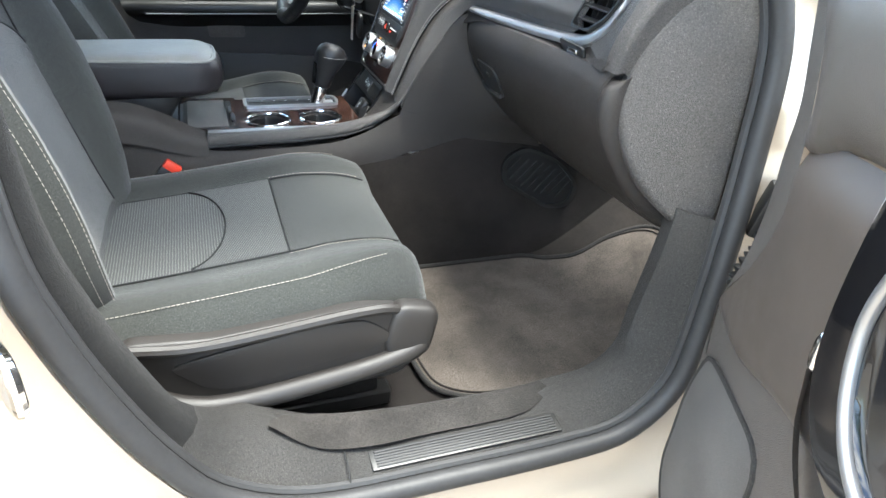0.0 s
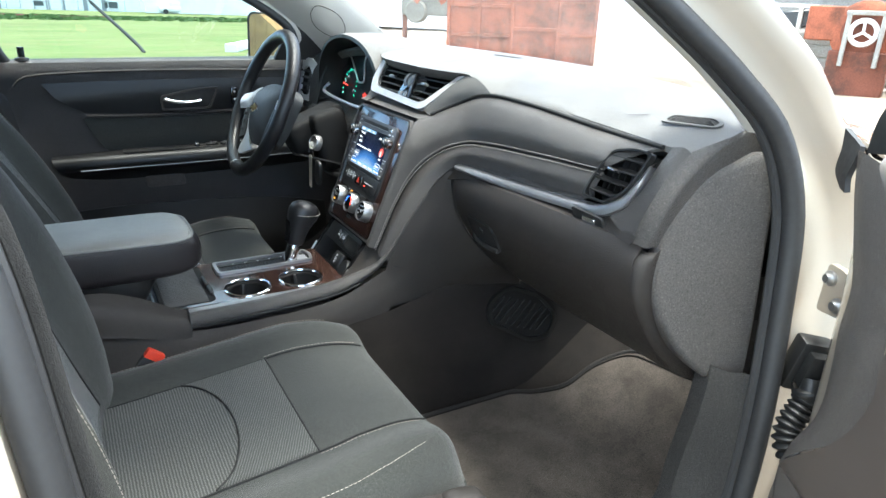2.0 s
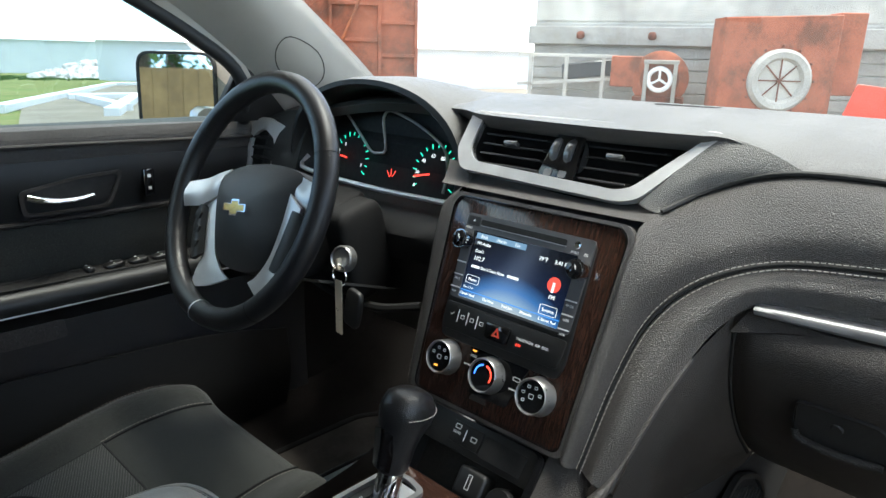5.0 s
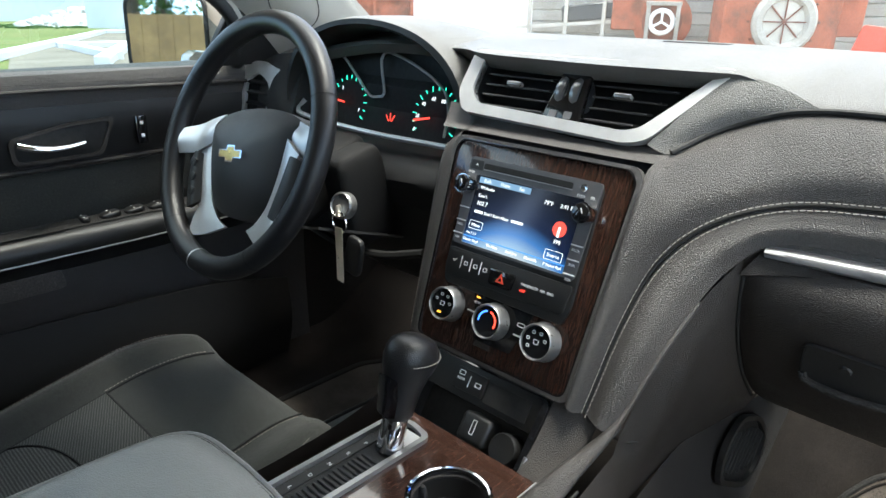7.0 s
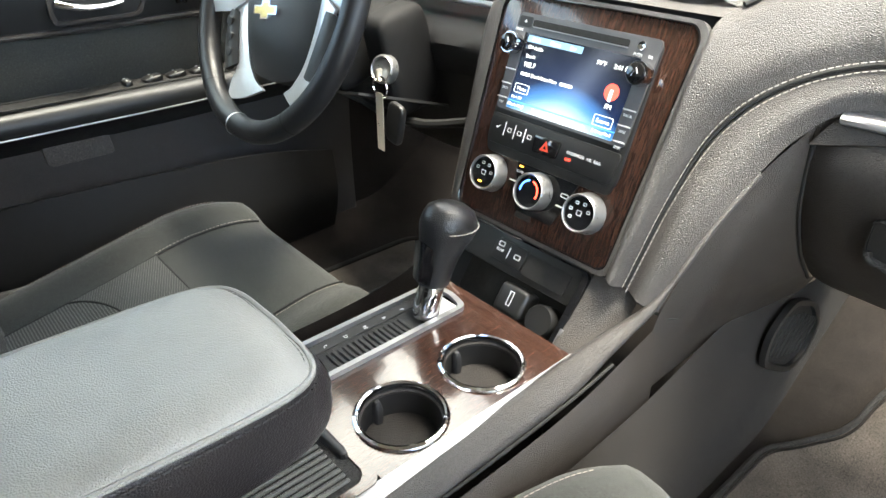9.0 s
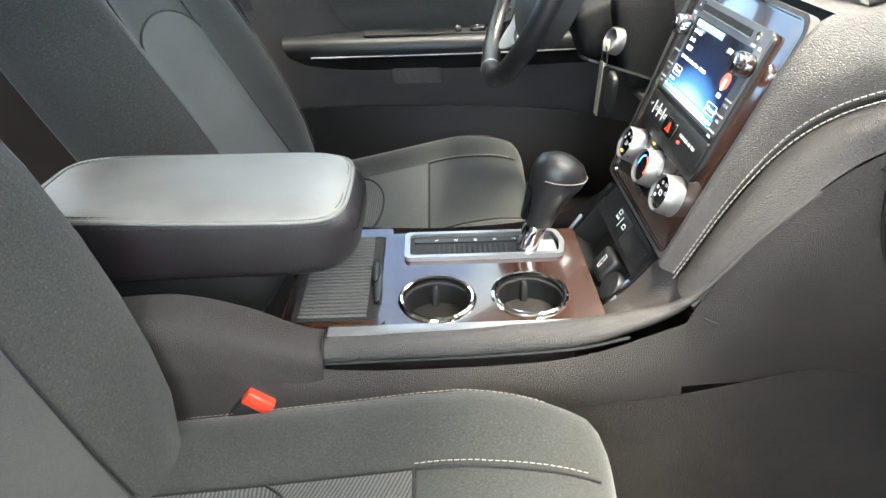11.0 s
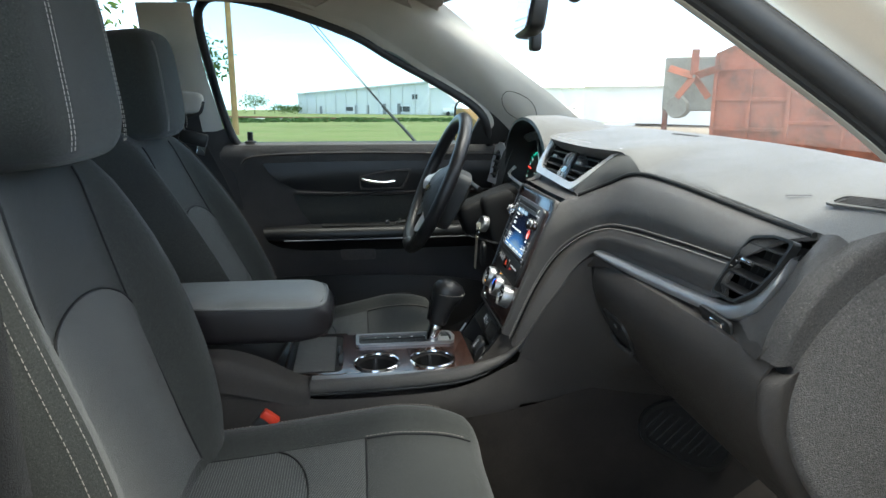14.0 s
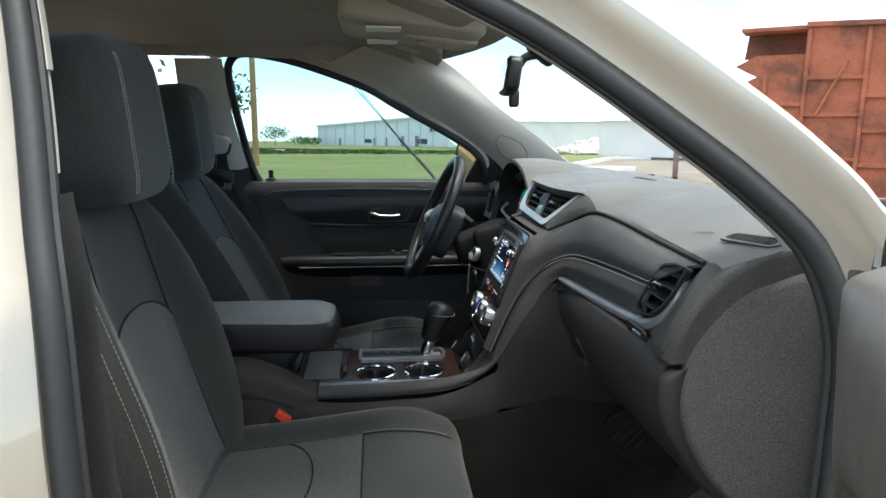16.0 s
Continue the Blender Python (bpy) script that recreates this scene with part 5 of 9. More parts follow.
    part("top_bar", box(1.9, 0.06, 0.07, 0.005, 1, m @ Matrix.Translation((-2.3, 1.33, 0.7))), M_CONCRETE, s, smooth=False)
    part("mid_bar", box(1.9, 0.06, 0.07, 0.005, 1, m @ Matrix.Translation((-2.3, 0.85, 0.7)) @ Matrix.Rotation(0.08, 4, "Z")), M_CONCRETE, s, smooth=False)
    part("duct", box(1.0, 0.3, 0.3, 0.03, 1, m @ Matrix.Translation((-1.9, 1.08, 0.5)) @ Matrix.Rotation(0.12, 4, "Z")), M_DARKWIN, s)
    y = thing("rail_stand", tuple(m @ Vector((3.6, 0, 1.5))), "faded orange steel handrail by the fan housing", "handrail")
    for x in (3.0, 3.8, 4.6):
        part("post", tube([m @ Vector((x, 0, 1.5)), m @ Vector((x, 2.4, 1.5))], 0.04, 8), M_ORANGE, y)
    for yy in (1.0, 1.6, 2.3):
        part("rail", tube([m @ Vector((2.9, yy, 1.5)), m @ Vector((4.7, yy - 0.1, 1.5))], 0.035, 8), M_ORANGE, y)
    g = thing("danger_sign", tuple(m @ Vector((2.6, 0, 1.8))), "small white and red sign board on a post", "sign")
    part("board", slab(rounded([(-0.3, 0), (0.35, 0), (0.3, 0.5), (-0.15, 0.55)], 0.05), 0.03, 0.005, 1, m @ Matrix.Translation((2.55, 0.45, 1.9))), M_RED, g)
    part("post", box(0.06, 0.6, 0.05, 0.005, 1, m @ Matrix.Translation((2.55, 0.3, 1.87))), M_CONCRETE, g)


plant()

# ---- dashboard ----
dash = thing("dashboard", (1.1, 0, 0.9), "dark grey grained dashboard with stitched vinyl and silver trim", "dashboard")
# lines of the passenger side, from the foot of the centre stack up and outwards
CREASE = [(0.800, -0.103, 0.925), (0.845, -0.110, 1.055), (0.884, -0.118, 1.165), (0.925, -0.128, 1.188), (0.968, -0.165, 1.214), (0.985, -0.235, 1.238), (0.990, -0.354, 1.240), (0.993, -0.51, 1.2315), (0.9945, -0.58, 1.2275), (0.992, -0.672, 1.2255)]
SEAM = [(0.806, -0.122, 0.918), (0.846, -0.135, 1.02), (0.880, -0.152, 1.085), (0.912, -0.190, 1.128), (0.936, -0.25, 1.154), (0.946, -0.33, 1.164), (0.950, -0.428, 1.171), (0.952, -0.48, 1.1745), (0.9535, -0.53, 1.177), (0.956, -0.596, 1.180)]
BANDLOW = [(0.813, -0.160, 0.902), (0.850, -0.178, 0.99), (0.882, -0.197, 1.05), (0.905, -0.218, 1.09), (0.925, -0.25, 1.116), (0.934, -0.33, 1.123), (0.940, -0.428, 1.129), (0.943, -0.475, 1.1305), (0.945, -0.515, 1.132), (0.948, -0.590, 1.137)]


def between(a, b, s, out=(0, 0, 0)):
    return [tuple(Vector(p).lerp(Vector(q), s) + Vector(out)) for p, q in zip(a, b)]


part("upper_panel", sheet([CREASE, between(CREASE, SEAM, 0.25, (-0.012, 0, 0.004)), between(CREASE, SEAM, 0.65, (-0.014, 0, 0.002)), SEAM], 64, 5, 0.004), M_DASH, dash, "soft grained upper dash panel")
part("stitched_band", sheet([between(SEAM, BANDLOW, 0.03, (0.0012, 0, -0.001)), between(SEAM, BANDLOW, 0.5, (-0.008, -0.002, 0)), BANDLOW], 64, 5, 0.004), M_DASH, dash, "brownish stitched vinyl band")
part("stitching", dashes([between(SEAM, CREASE, 0.035, (-0.0045, -0.0005, 0.001)), between(SEAM, BANDLOW, 0.085, (-0.0065, -0.002, 0))], 0.0062, 0.0044, 0.0006), M_THREAD, dash, "pale double stitching", kind="stuff")
part("seam_groove", tube(between(SEAM, SEAM, 0, (-0.001, 0, 0)), 0.0021, 6, 80), M_DEEP, dash)
part("pad_groove", tube([Vector(p) + Vector((-0.003, 0, 0.001)) for p in CREASE[3:]], 0.0034, 8, 60), M_DEEP, dash, "dark groove under the dash top")
# top pad from the windscreen to the crease; its paler colour stands for sky glare
PAD_EDGE = [(0.995, -0.735, 1.223), (0.994, -0.66, 1.2265), (0.992, -0.52, 1.2345), (0.989, -0.354, 1.2435), (0.984, -0.245, 1.2415), (0.986, -0.205, 1.257), (0.985, -0.168, 1.2705), (0.970, -0.142, 1.2715), (0.953, -0.09, 1.271), (0.946, 0.0, 1.2705), (0.950, 0.150, 1.272), (0.962, 0.20, 1.276), (0.98, 0.24, 1.276), (0.99, 0.42, 1.275), (0.99, 0.60, 1.25), (0.99, 0.735, 1.225)]
pad_rows = []
for p in curve(PAD_EDGE, 90):
    y = p.y
    crest = 1.289 - (0.030 if y < 0 else 0.014) * (abs(y) / 0.73) ** 3
    reach = shield_x(y, 1.245) - 0.035
    row = [p + Vector((0.02, 0, -0.02)), p + Vector((0.002, 0, -0.006)), p.copy()]
    for x in (p.x + 0.008, p.x + 0.025, 1.045, 1.09, 1.15, 1.21):
        s = (x - p.x) / (1.21 - p.x)
        row.append(Vector((x, y, p.z + (crest - p.z) * (1 - (1 - s) ** 2))))
    row += [Vector((max(1.25, reach - 0.03), y, crest - 0.012)), Vector((max(1.28, reach), y, crest - 0.04)), Vector((max(1.3, reach + 0.04), y, 1.19))]
    pad_rows.append(row)
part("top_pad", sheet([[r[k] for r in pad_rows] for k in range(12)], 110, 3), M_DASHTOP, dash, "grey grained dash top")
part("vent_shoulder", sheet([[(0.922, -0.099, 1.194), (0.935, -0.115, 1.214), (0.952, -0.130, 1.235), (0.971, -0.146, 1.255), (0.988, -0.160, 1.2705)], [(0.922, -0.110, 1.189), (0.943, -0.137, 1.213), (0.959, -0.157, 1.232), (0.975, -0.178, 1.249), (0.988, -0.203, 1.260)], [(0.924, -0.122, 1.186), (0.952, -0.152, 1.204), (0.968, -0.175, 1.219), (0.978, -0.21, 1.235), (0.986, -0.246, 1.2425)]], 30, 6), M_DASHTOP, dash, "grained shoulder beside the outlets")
# side demister outlet on the top
DM = axes((1.070, -0.648, 1.2525), (0.50, -0.83, 0.0), (1.0, 0.55, 0.37)) @ Matrix.Scale(0.74, 4)
part("demister", frame_ring(rounded([(-0.062, -0.018), (0.045, -0.022), (0.058, 0.0), (0.04, 0.022), (-0.05, 0.02)], 0.014), rounded([(-0.052, -0.012), (0.04, -0.016), (0.048, 0.0), (0.034, 0.016), (-0.042, 0.014)], 0.01), 0.004, DM), M_DASHTOP, dash, "side demister grille")
part("demister_well", slab(rounded([(-0.052, -0.012), (0.04, -0.016), (0.048, 0.0), (0.034, 0.016), (-0.042, 0.014)], 0.01), 0.001, 0, 1, DM), M_DEEP, dash)
for k in range(6):
    part("demister_slat", box(0.085 - 0.006 * k, 0.0016, 0.004, 0, 1, DM @ Matrix.Translation((-0.003, -0.0115 + 0.0048 * k, 0.003))), M_LOWER, dash, smooth=False)
part("sensor_slot", slab(rounded([(-0.045, -0.006), (0.045, -0.009), (0.05, 0.004), (-0.04, 0.008)], 0.004), 0.002, 0.0008, 1, axes((1.17, -0.03, 1.288), (0.1, -1, 0), (1, 0.1, 0))), M_DEEP, dash, "dark slot in the dash top")
part("airbag_mark", slab(rect(0.03, 0.0025, 0.001, 2), 0.0004, 0, 1, axes((1.041, -0.567, 1.2515), (0.6, -0.8, 0.1), (1, 0.6, 0.36))), M_LOWER, dash)

# silver strip running into the surround of the passenger outlet
STRIP = [(0.922, -0.240, 1.110), (0.930, -0.33, 1.112), (0.938, -0.437, 1.116), (0.943, -0.53, 1.121), (0.945, -0.595, 1.1275), (0.947, -0.625, 1.139), (0.953, -0.651, 1.158), (0.961, -0.667, 1.183), (0.968, -0.6775, 1.204)]
STRIP2 = [(0.923, -0.241, 1.1035), (0.930, -0.33, 1.103), (0.9375, -0.437, 1.1055), (0.9425, -0.53, 1.1105), (0.944, -0.60, 1.1165), (0.945, -0.634, 1.126), (0.949, -0.660, 1.146), (0.958, -0.674, 1.177), (0.968, -0.6785, 1.204)]
part("silver_strip", sheet([[Vector(p) + Vector((0.006, 0, 0.004)) for p in STRIP], [Vector(p) + Vector((-0.006, 0, 0)) for p in STRIP], [Vector(p) + Vector((-0.007, 0, 0)) for p in STRIP2], [Vector(p) + Vector((0.006, 0, -0.003)) for p in STRIP2]], 60, 3), M_STRIP, dash, "satin silver trim strip")
LIP = [(0.905, -0.222, 1.078), (0.918, -0.30, 1.093), (0.925, -0.416, 1.098), (0.928, -0.53, 1.102), (0.925, -0.62, 1.103), (0.915, -0.700, 1.103)]
part("lower_lip", sheet([[(0.924, -0.235, 1.104), (0.934, -0.33, 1.104), (0.941, -0.437, 1.106), (0.945, -0.53, 1.110), (0.946, -0.60, 1.114), (0.948, -0.695, 1.160)], [(0.918, -0.228, 1.092), (0.928, -0.30, 1.098), (0.935, -0.416, 1.100), (0.938, -0.53, 1.103), (0.935, -0.62, 1.104), (0.928, -0.712, 1.13)], [Vector(p) + Vector((0.006, 0, 0.002)) for p in LIP]], 40, 5, 0.003), M_LOWER, dash, "dark panel under the silver strip")
part("strip_backing", sheet([[Vector(p) + Vector((0.004, 0, 0.004)) for p in BANDLOW[3:]], [(0.926, -0.236, 1.112), (0.934, -0.33, 1.114), (0.942, -0.437, 1.118), (0.947, -0.556, 1.122)]], 40, 3), M_DASH, dash)
# passenger air outlet
PV = axes((0.957, -0.630, 1.181), (0, -1.0, 0), (0.35, 0, 1.0))
pv_out = rounded([(-0.052, -0.045), (-0.006, -0.045), (0.024, -0.024), (0.039, 0.003), (0.050, 0.041), (0.015, 0.041), (-0.022, 0.032), (-0.041, -0.003)], 0.008, 5)
pv_in = rounded([(-0.048, -0.042), (-0.007, -0.042), (0.021, -0.022), (0.035, 0.003), (0.045, 0.038), (0.015, 0.038), (-0.020, 0.029), (-0.037, -0.003)], 0.007, 5)
pvent = part("air_outlet", frame_ring(pv_out, pv_in, 0.010, PV @ Matrix.Translation((0, 0, -0.002))), M_BLACK, dash, "black passenger air outlet")
part("well", slab(pv_in, 0.001, 0, 1, PV @ Matrix.Translation((0, 0, -0.03))), M_DEEP, pvent)
for k, (a, b) in enumerate(((-0.043, 0.008), (-0.040, 0.026), (-0.036, 0.034), (-0.028, 0.040))):
    part("slat", box(b - a, 0.0028, 0.014, 0.0008, 1, PV @ Matrix.Translation(((a + b) / 2, -0.029 + 0.0185 * k, 0.0)) @ Matrix.Rotation(0.5, 4, "X")), M_BLACK, pvent, smooth=False)
for k in range(6):
    part("vane", box(0.0016, 0.062 - 0.006 * abs(k - 2), 0.010, 0, 1, PV @ Matrix.Translation((-0.033 + 0.0125 * k, -0.004, -0.013))), M_BLACK, pvent, smooth=False)
part("tab", box(0.021, 0.006, 0.008, 0.002, 2, PV @ Matrix.Translation((-0.006, 0.004, 0.009))), M_CHROME, pvent, "bright slat tab")
sw = part("airbag_switch", slab(rounded([(-0.026, -0.012), (0.034, -0.012), (0.032, 0.009), (-0.034, 0.011)], 0.005), 0.004, 0.001, 2, axes((0.9345, -0.600, 1.1115), (0.02, -1, 0.0), (-0.2, 0, 1))), M_BLACK, dash, "small dark switch panel")
part("key_slot", slab(rect(0.026, 0.009, 0.003), 0.002, 0.0006, 1, axes((0.9302, -0.606, 1.1105), (0.02, -1, 0.0), (-0.2, 0, 1))), M_CHROME, sw, "bright key slot")

# glovebox door
def glove_rows():
    rows = []
    for i in range(41):
        s = i / 40
        y = -0.226 - 0.488 * s
        lift = math.sin(s * math.pi * 0.6) * 0.012
        sec = [(0.948, 1.097 + lift * 0.4), (0.930, 1.090 + lift), (0.9195, 1.070 + lift * 0.8), (0.923, 1.04), (0.937, 1.008), (0.957, 0.975), (0.982, 0.94), (1.015, 0.905), (1.055, 0.876), (1.10, 0.86), (1.16, 0.862)]
        bow = 0.006 * math.sin(s * math.pi)
        tuck = 0.007 * max(0.0, 1.0 - s / 0.05) ** 2
        rows.append([(x - bow + tuck, y, z) for x, z in sec])
    return rows


gb = part("glovebox_door", sheet(glove_rows(), 24, 1, 0.004), M_LOWER, dash, "dark grained glovebox lid")
GH = axes((0.9345, -0.333, 1.004), (0, -1, 0), (-0.47, 0, 1))
gh_out = rounded([(-0.042, -0.029), (0.043, -0.029), (0.043, 0.014), (0.034, 0.028), (-0.040, 0.030), (-0.043, 0.0)], 0.008, 4)
part("handle_recess", frame_ring(gh_out, [(x * 0.97, y * 0.94) for x, y in gh_out], 0.004, GH @ Matrix.Translation((0, 0, 0.0045))), M_BLACK, gb, "glovebox latch surround")
part("handle", slab([(x * 0.965, y * 0.93) for x, y in gh_out], 0.002, 0.001, 1, GH @ Matrix.Translation((0, 0, 0.0055))), M_DARK, gb, "dark glovebox latch")
part("handle_lip", tube([GH @ Vector((-0.040, -0.014, 0.007)), GH @ Vector((-0.034, -0.022, 0.011)), GH @ Vector((0.0, -0.0245, 0.013)), GH @ Vector((0.040, -0.0235, 0.011))], 0.0042, 8, 20), M_FASCIA, gb, "grained lower lip of the latch")
part("lock", lathe([(0, 0.003), (0.005, 0.003), (0.0062, 0.001), (0.0062, 0)], 16, GH @ Matrix.Translation((-0.002, 0.008, 0.0068))), M_DARK, gb, "small lock barrel")
END_SEC = [(0.938, 1.099), (0.925, 1.092), (0.919, 1.074), (0.922, 1.04), (0.936, 1.008), (0.956, 0.975), (0.981, 0.94), (1.014, 0.905), (1.054, 0.876), (1.10, 0.860)]
part("end_flange", sheet([[(x + dx, y, z + dz) for x, z in END_SEC] for y, dx, dz in ((-0.705, 0.001, 0.0), (-0.716, -0.0035, -0.001), (-0.725, -0.001, 0.0), (-0.730, 0.006, 0.003), (-0.7315, 0.018, 0.009), (-0.728, 0.05, 0.028))], 44, 4), M_LOWER, gb, "rounded end edge of the glovebox")
part("gap", tube([(0.932, -0.2230, 1.092), (0.923, -0.2230, 1.06), (0.940, -0.2230, 1.0), (0.985, -0.2230, 0.935), (1.04, -0.2230, 0.88)], 0.0022, 6, 30), M_DEEP, dash)
part("knee_panel", sheet([[(0.800, -0.1665, 0.800), (0.802, -0.164, 0.850), (0.814, -0.1625, 0.902), (0.850, -0.180, 0.990), (0.882, -0.1985, 1.050), (0.906, -0.218, 1.088), (0.920, -0.2195, 1.095)],
                          [(0.868, -0.170, 0.808), (0.862, -0.176, 0.856), (0.866, -0.186, 0.915), (0.879, -0.198, 0.985), (0.896, -0.209, 1.042), (0.909, -0.2185, 1.079), (0.9200, -0.2202, 1.0945)],
                          [(0.965, -0.175, 0.812), (0.948, -0.187, 0.862), (0.928, -0.199, 0.920), (0.914, -0.209, 0.980), (0.909, -0.2155, 1.035), (0.9125, -0.2195, 1.070), (0.9205, -0.2208, 1.0935)],
                          [(1.130, -0.192, 0.800), (1.095, -0.216, 0.855), (1.042, -0.2215, 0.880), (0.987, -0.222, 0.935), (0.941, -0.222, 1.000), (0.9215, -0.2215, 1.060), (0.921, -0.221, 1.092)]], 44, 7), M_LOWER, dash, "dark sweeping knee panel")
part("knee_joint", tube([(0.803, -0.103, 0.9175), (0.8145, -0.128, 0.903), (0.8165, -0.150, 0.8965), (0.826, -0.168, 0.892), (0.850, -0.1745, 0.887)], 0.0013, 6, 24), M_DEEP, dash)

part("valance_back", sheet([[(0.912, -0.205, 1.10), (0.93, -0.24, 1.125), (0.945, -0.34, 1.13)], [(0.918, -0.205, 1.07), (0.932, -0.24, 1.085), (0.946, -0.34, 1.09)]], 14, 4), M_LOWER, dash)
part("gap_back", sheet([[(0.955, -0.19, 1.09), (0.938, -0.205, 1.06), (0.955, -0.205, 1.0), (1.0, -0.205, 0.94), (1.06, -0.20, 0.885), (1.15, -0.20, 0.87)], [(0.955, -0.25, 1.09), (0.938, -0.25, 1.06), (0.955, -0.25, 1.0), (1.0, -0.25, 0.94), (1.06, -0.25, 0.89), (1.15, -0.25, 0.875)]], 30, 3), M_DEEP, dash)
# end of the dash by the door: half-round cover and its frame
FC = axes((1.02, -0.737, 1.06), (1.0, -0.33, 0.0), (0.0, 0.13, 1.0))
fascia_pts = [(0.085, 0.158), (0.02, 0.152), (-0.025, 0.128), (-0.058, 0.085), (-0.076, 0.035), (-0.078, -0.015), (-0.063, -0.062), (-0.032, -0.108), (0.008, -0.145), (0.030, -0.158), (0.062, -0.163), (0.078, -0.15), (0.088, 0.0)]
fc = [tuple(p)[:2] for p in curve([(x, y, 0) for x, y in fascia_pts], 60, closed=True)]
part("end_cover", slab(fc, 0.036, 0.010, 4, FC @ Matrix.Translation((0, 0, -0.012))), M_ENDCAP, dash, "half-round brown-grey grained end cover")
part("end_frame", sheet([[(0.992, -0.720, 1.231), (0.956, -0.721, 1.206), (0.938, -0.718, 1.179), (0.926, -0.710, 1.143), (0.923, -0.702, 1.108)], [(1.025, -0.738, 1.247), (0.980, -0.741, 1.222), (0.951, -0.738, 1.186), (0.935, -0.731, 1.146), (0.930, -0.722, 1.106)], [(1.10, -0.744, 1.262), (1.04, -0.743, 1.236), (0.985, -0.738, 1.196), (0.953, -0.731, 1.146), (0.944, -0.724, 1.106)],
                         [(1.11, -0.738, 1.19), (1.05, -0.735, 1.185), (1.0, -0.73, 1.15), (0.97, -0.725, 1.11), (0.96, -0.722, 1.08)]], 30, 6), M_ENDCAP, dash, "brown-grey end frame of the dash")
part("end_fillet", sheet([[(0.936, -0.640, 1.126), (0.944, -0.664, 1.146), (0.954, -0.681, 1.178), (0.964, -0.690, 1.206), (0.982, -0.694, 1.232)], [(0.928, -0.680, 1.112), (0.933, -0.694, 1.142), (0.943, -0.704, 1.176), (0.957, -0.709, 1.208), (0.984, -0.710, 1.235)], [(0.924, -0.702, 1.110), (0.926, -0.711, 1.142), (0.938, -0.719, 1.178), (0.956, -0.722, 1.205), (0.990, -0.722, 1.228)]], 30, 5), M_DASH, dash, "smooth grey shoulder beside the outlet")
part("end_closer", sheet([[(0.93, -0.705, 1.10), (0.97, -0.715, 0.96), (1.06, -0.725, 0.885)], [(1.10, -0.735, 1.2), (1.12, -0.745, 1.0), (1.12, -0.75, 0.88)]], 20, 4), M_DEEP, dash)
part("inner_body", box(0.30, 1.38, 0.24, 0.02, 1, pose(1.17, 0, 1.10)), M_DEEP, dash, "dark core behind the panels")

# instrument hood
def hood():
    rows = []
    for i in range(33):
        a = math.pi * i / 32
        y, zz = 0.415 + 0.225 * math.cos(a), math.sin(a) ** 0.62
        z = 1.135 + 0.178 * zz
        rows.append([Vector((1.14, 0.415 + 0.24 * math.cos(a), 1.14 + 0.160 * zz)), Vector((1.05, 0.415 + 0.235 * math.cos(a), 1.135 + 0.178 * zz)), Vector((0.975, y, z)), Vector((0.955, y - 0.004 * math.cos(a), z - 0.004)), Vector((0.953, y - 0.012 * math.cos(a), z - 0.012)), Vector((0.965, y - 0.02 * math.cos(a), z - 0.018)), Vector((1.03, y - 0.03 * math.cos(a), z - 0.025))])
    return grid([r[:4] for r in rows]), grid([r[3:] for r in rows])


hood_top, hood_in = hood()
cluster = part("gauge_panel", slab(rounded([(-0.205, -0.065), (0.205, -0.065), (0.20, 0.03), (0.12, 0.11), (-0.12, 0.11), (-0.20, 0.03)], 0.03), 0.01, 0, 1, axes((1.035, 0.415, 1.18), (0, -1, 0), (0.25, 0, 1))), M_DEEP, dash, "black instrument cluster with lit gauges")
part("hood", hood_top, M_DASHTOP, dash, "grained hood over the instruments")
part("hood_lining", hood_in, M_BLACK, dash, "black inside of the hood")
CL = axes((1.03, 0.415, 1.18), (0, -1, 0), (0.25, 0, 1)) @ Matrix.Translation((0, 0, 0.012))
part("silver_sill", tube([CL @ Vector((-0.20, -0.03, 0.03)), CL @ Vector((-0.19, -0.055, 0.045)), CL @ Vector((0, -0.064, 0.05)), CL @ Vector((0.185, -0.062, 0.045))], 0.0045, 8, 24), M_SILVER, cluster, "silver lower rim")
for s in (-1, 1):
    outline = [(-0.215, -0.03), (-0.215, 0.04), (-0.20, 0.066), (-0.147, 0.060), (-0.10, 0.030), (-0.055, -0.002), (-0.03, -0.003)] if s < 0 else [(-0.03, -0.003), (-0.018, 0.004), (-0.036, 0.050), (-0.036, 0.066), (-0.02, 0.072), (0.047, 0.055), (0.115, 0.024), (0.135, -0.01), (0.135, -0.05)]
    part("gauge_rim", tube([CL @ Vector((x, y, 0.004)) for x, y in outline], 0.0024, 8, 40), M_SILVER, cluster, "silver gauge outline")
    gx = s * 0.108
    bm = bmesh.new()
    for k in range(15):
        a = radians(210 - 17 * k)
        d = Vector((math.cos(a), math.sin(a), 0))
        add(bm, box(0.006 if k % 2 else 0.009, 0.0016, 0.001, 0, 1, CL @ Matrix.Translation((gx, -0.022, 0.004)) @ Matrix.Rotation(a, 4, "Z") @ Matrix.Translation((0.046, 0, 0))))
    part("gauge_ticks", bm, G_TEAL, cluster, "lit teal gauge ticks", smooth=False, kind="stuff")
    part("needle", box(0.036, 0.003, 0.0015, 0, 1, CL @ Matrix.Translation((gx, -0.022, 0.007)) @ Matrix.Rotation(radians(192 if s > 0 else 175), 4, "Z") @ Matrix.Translation((0.026, 0, 0))), G_REDGLOW, cluster, "red needle", smooth=False)
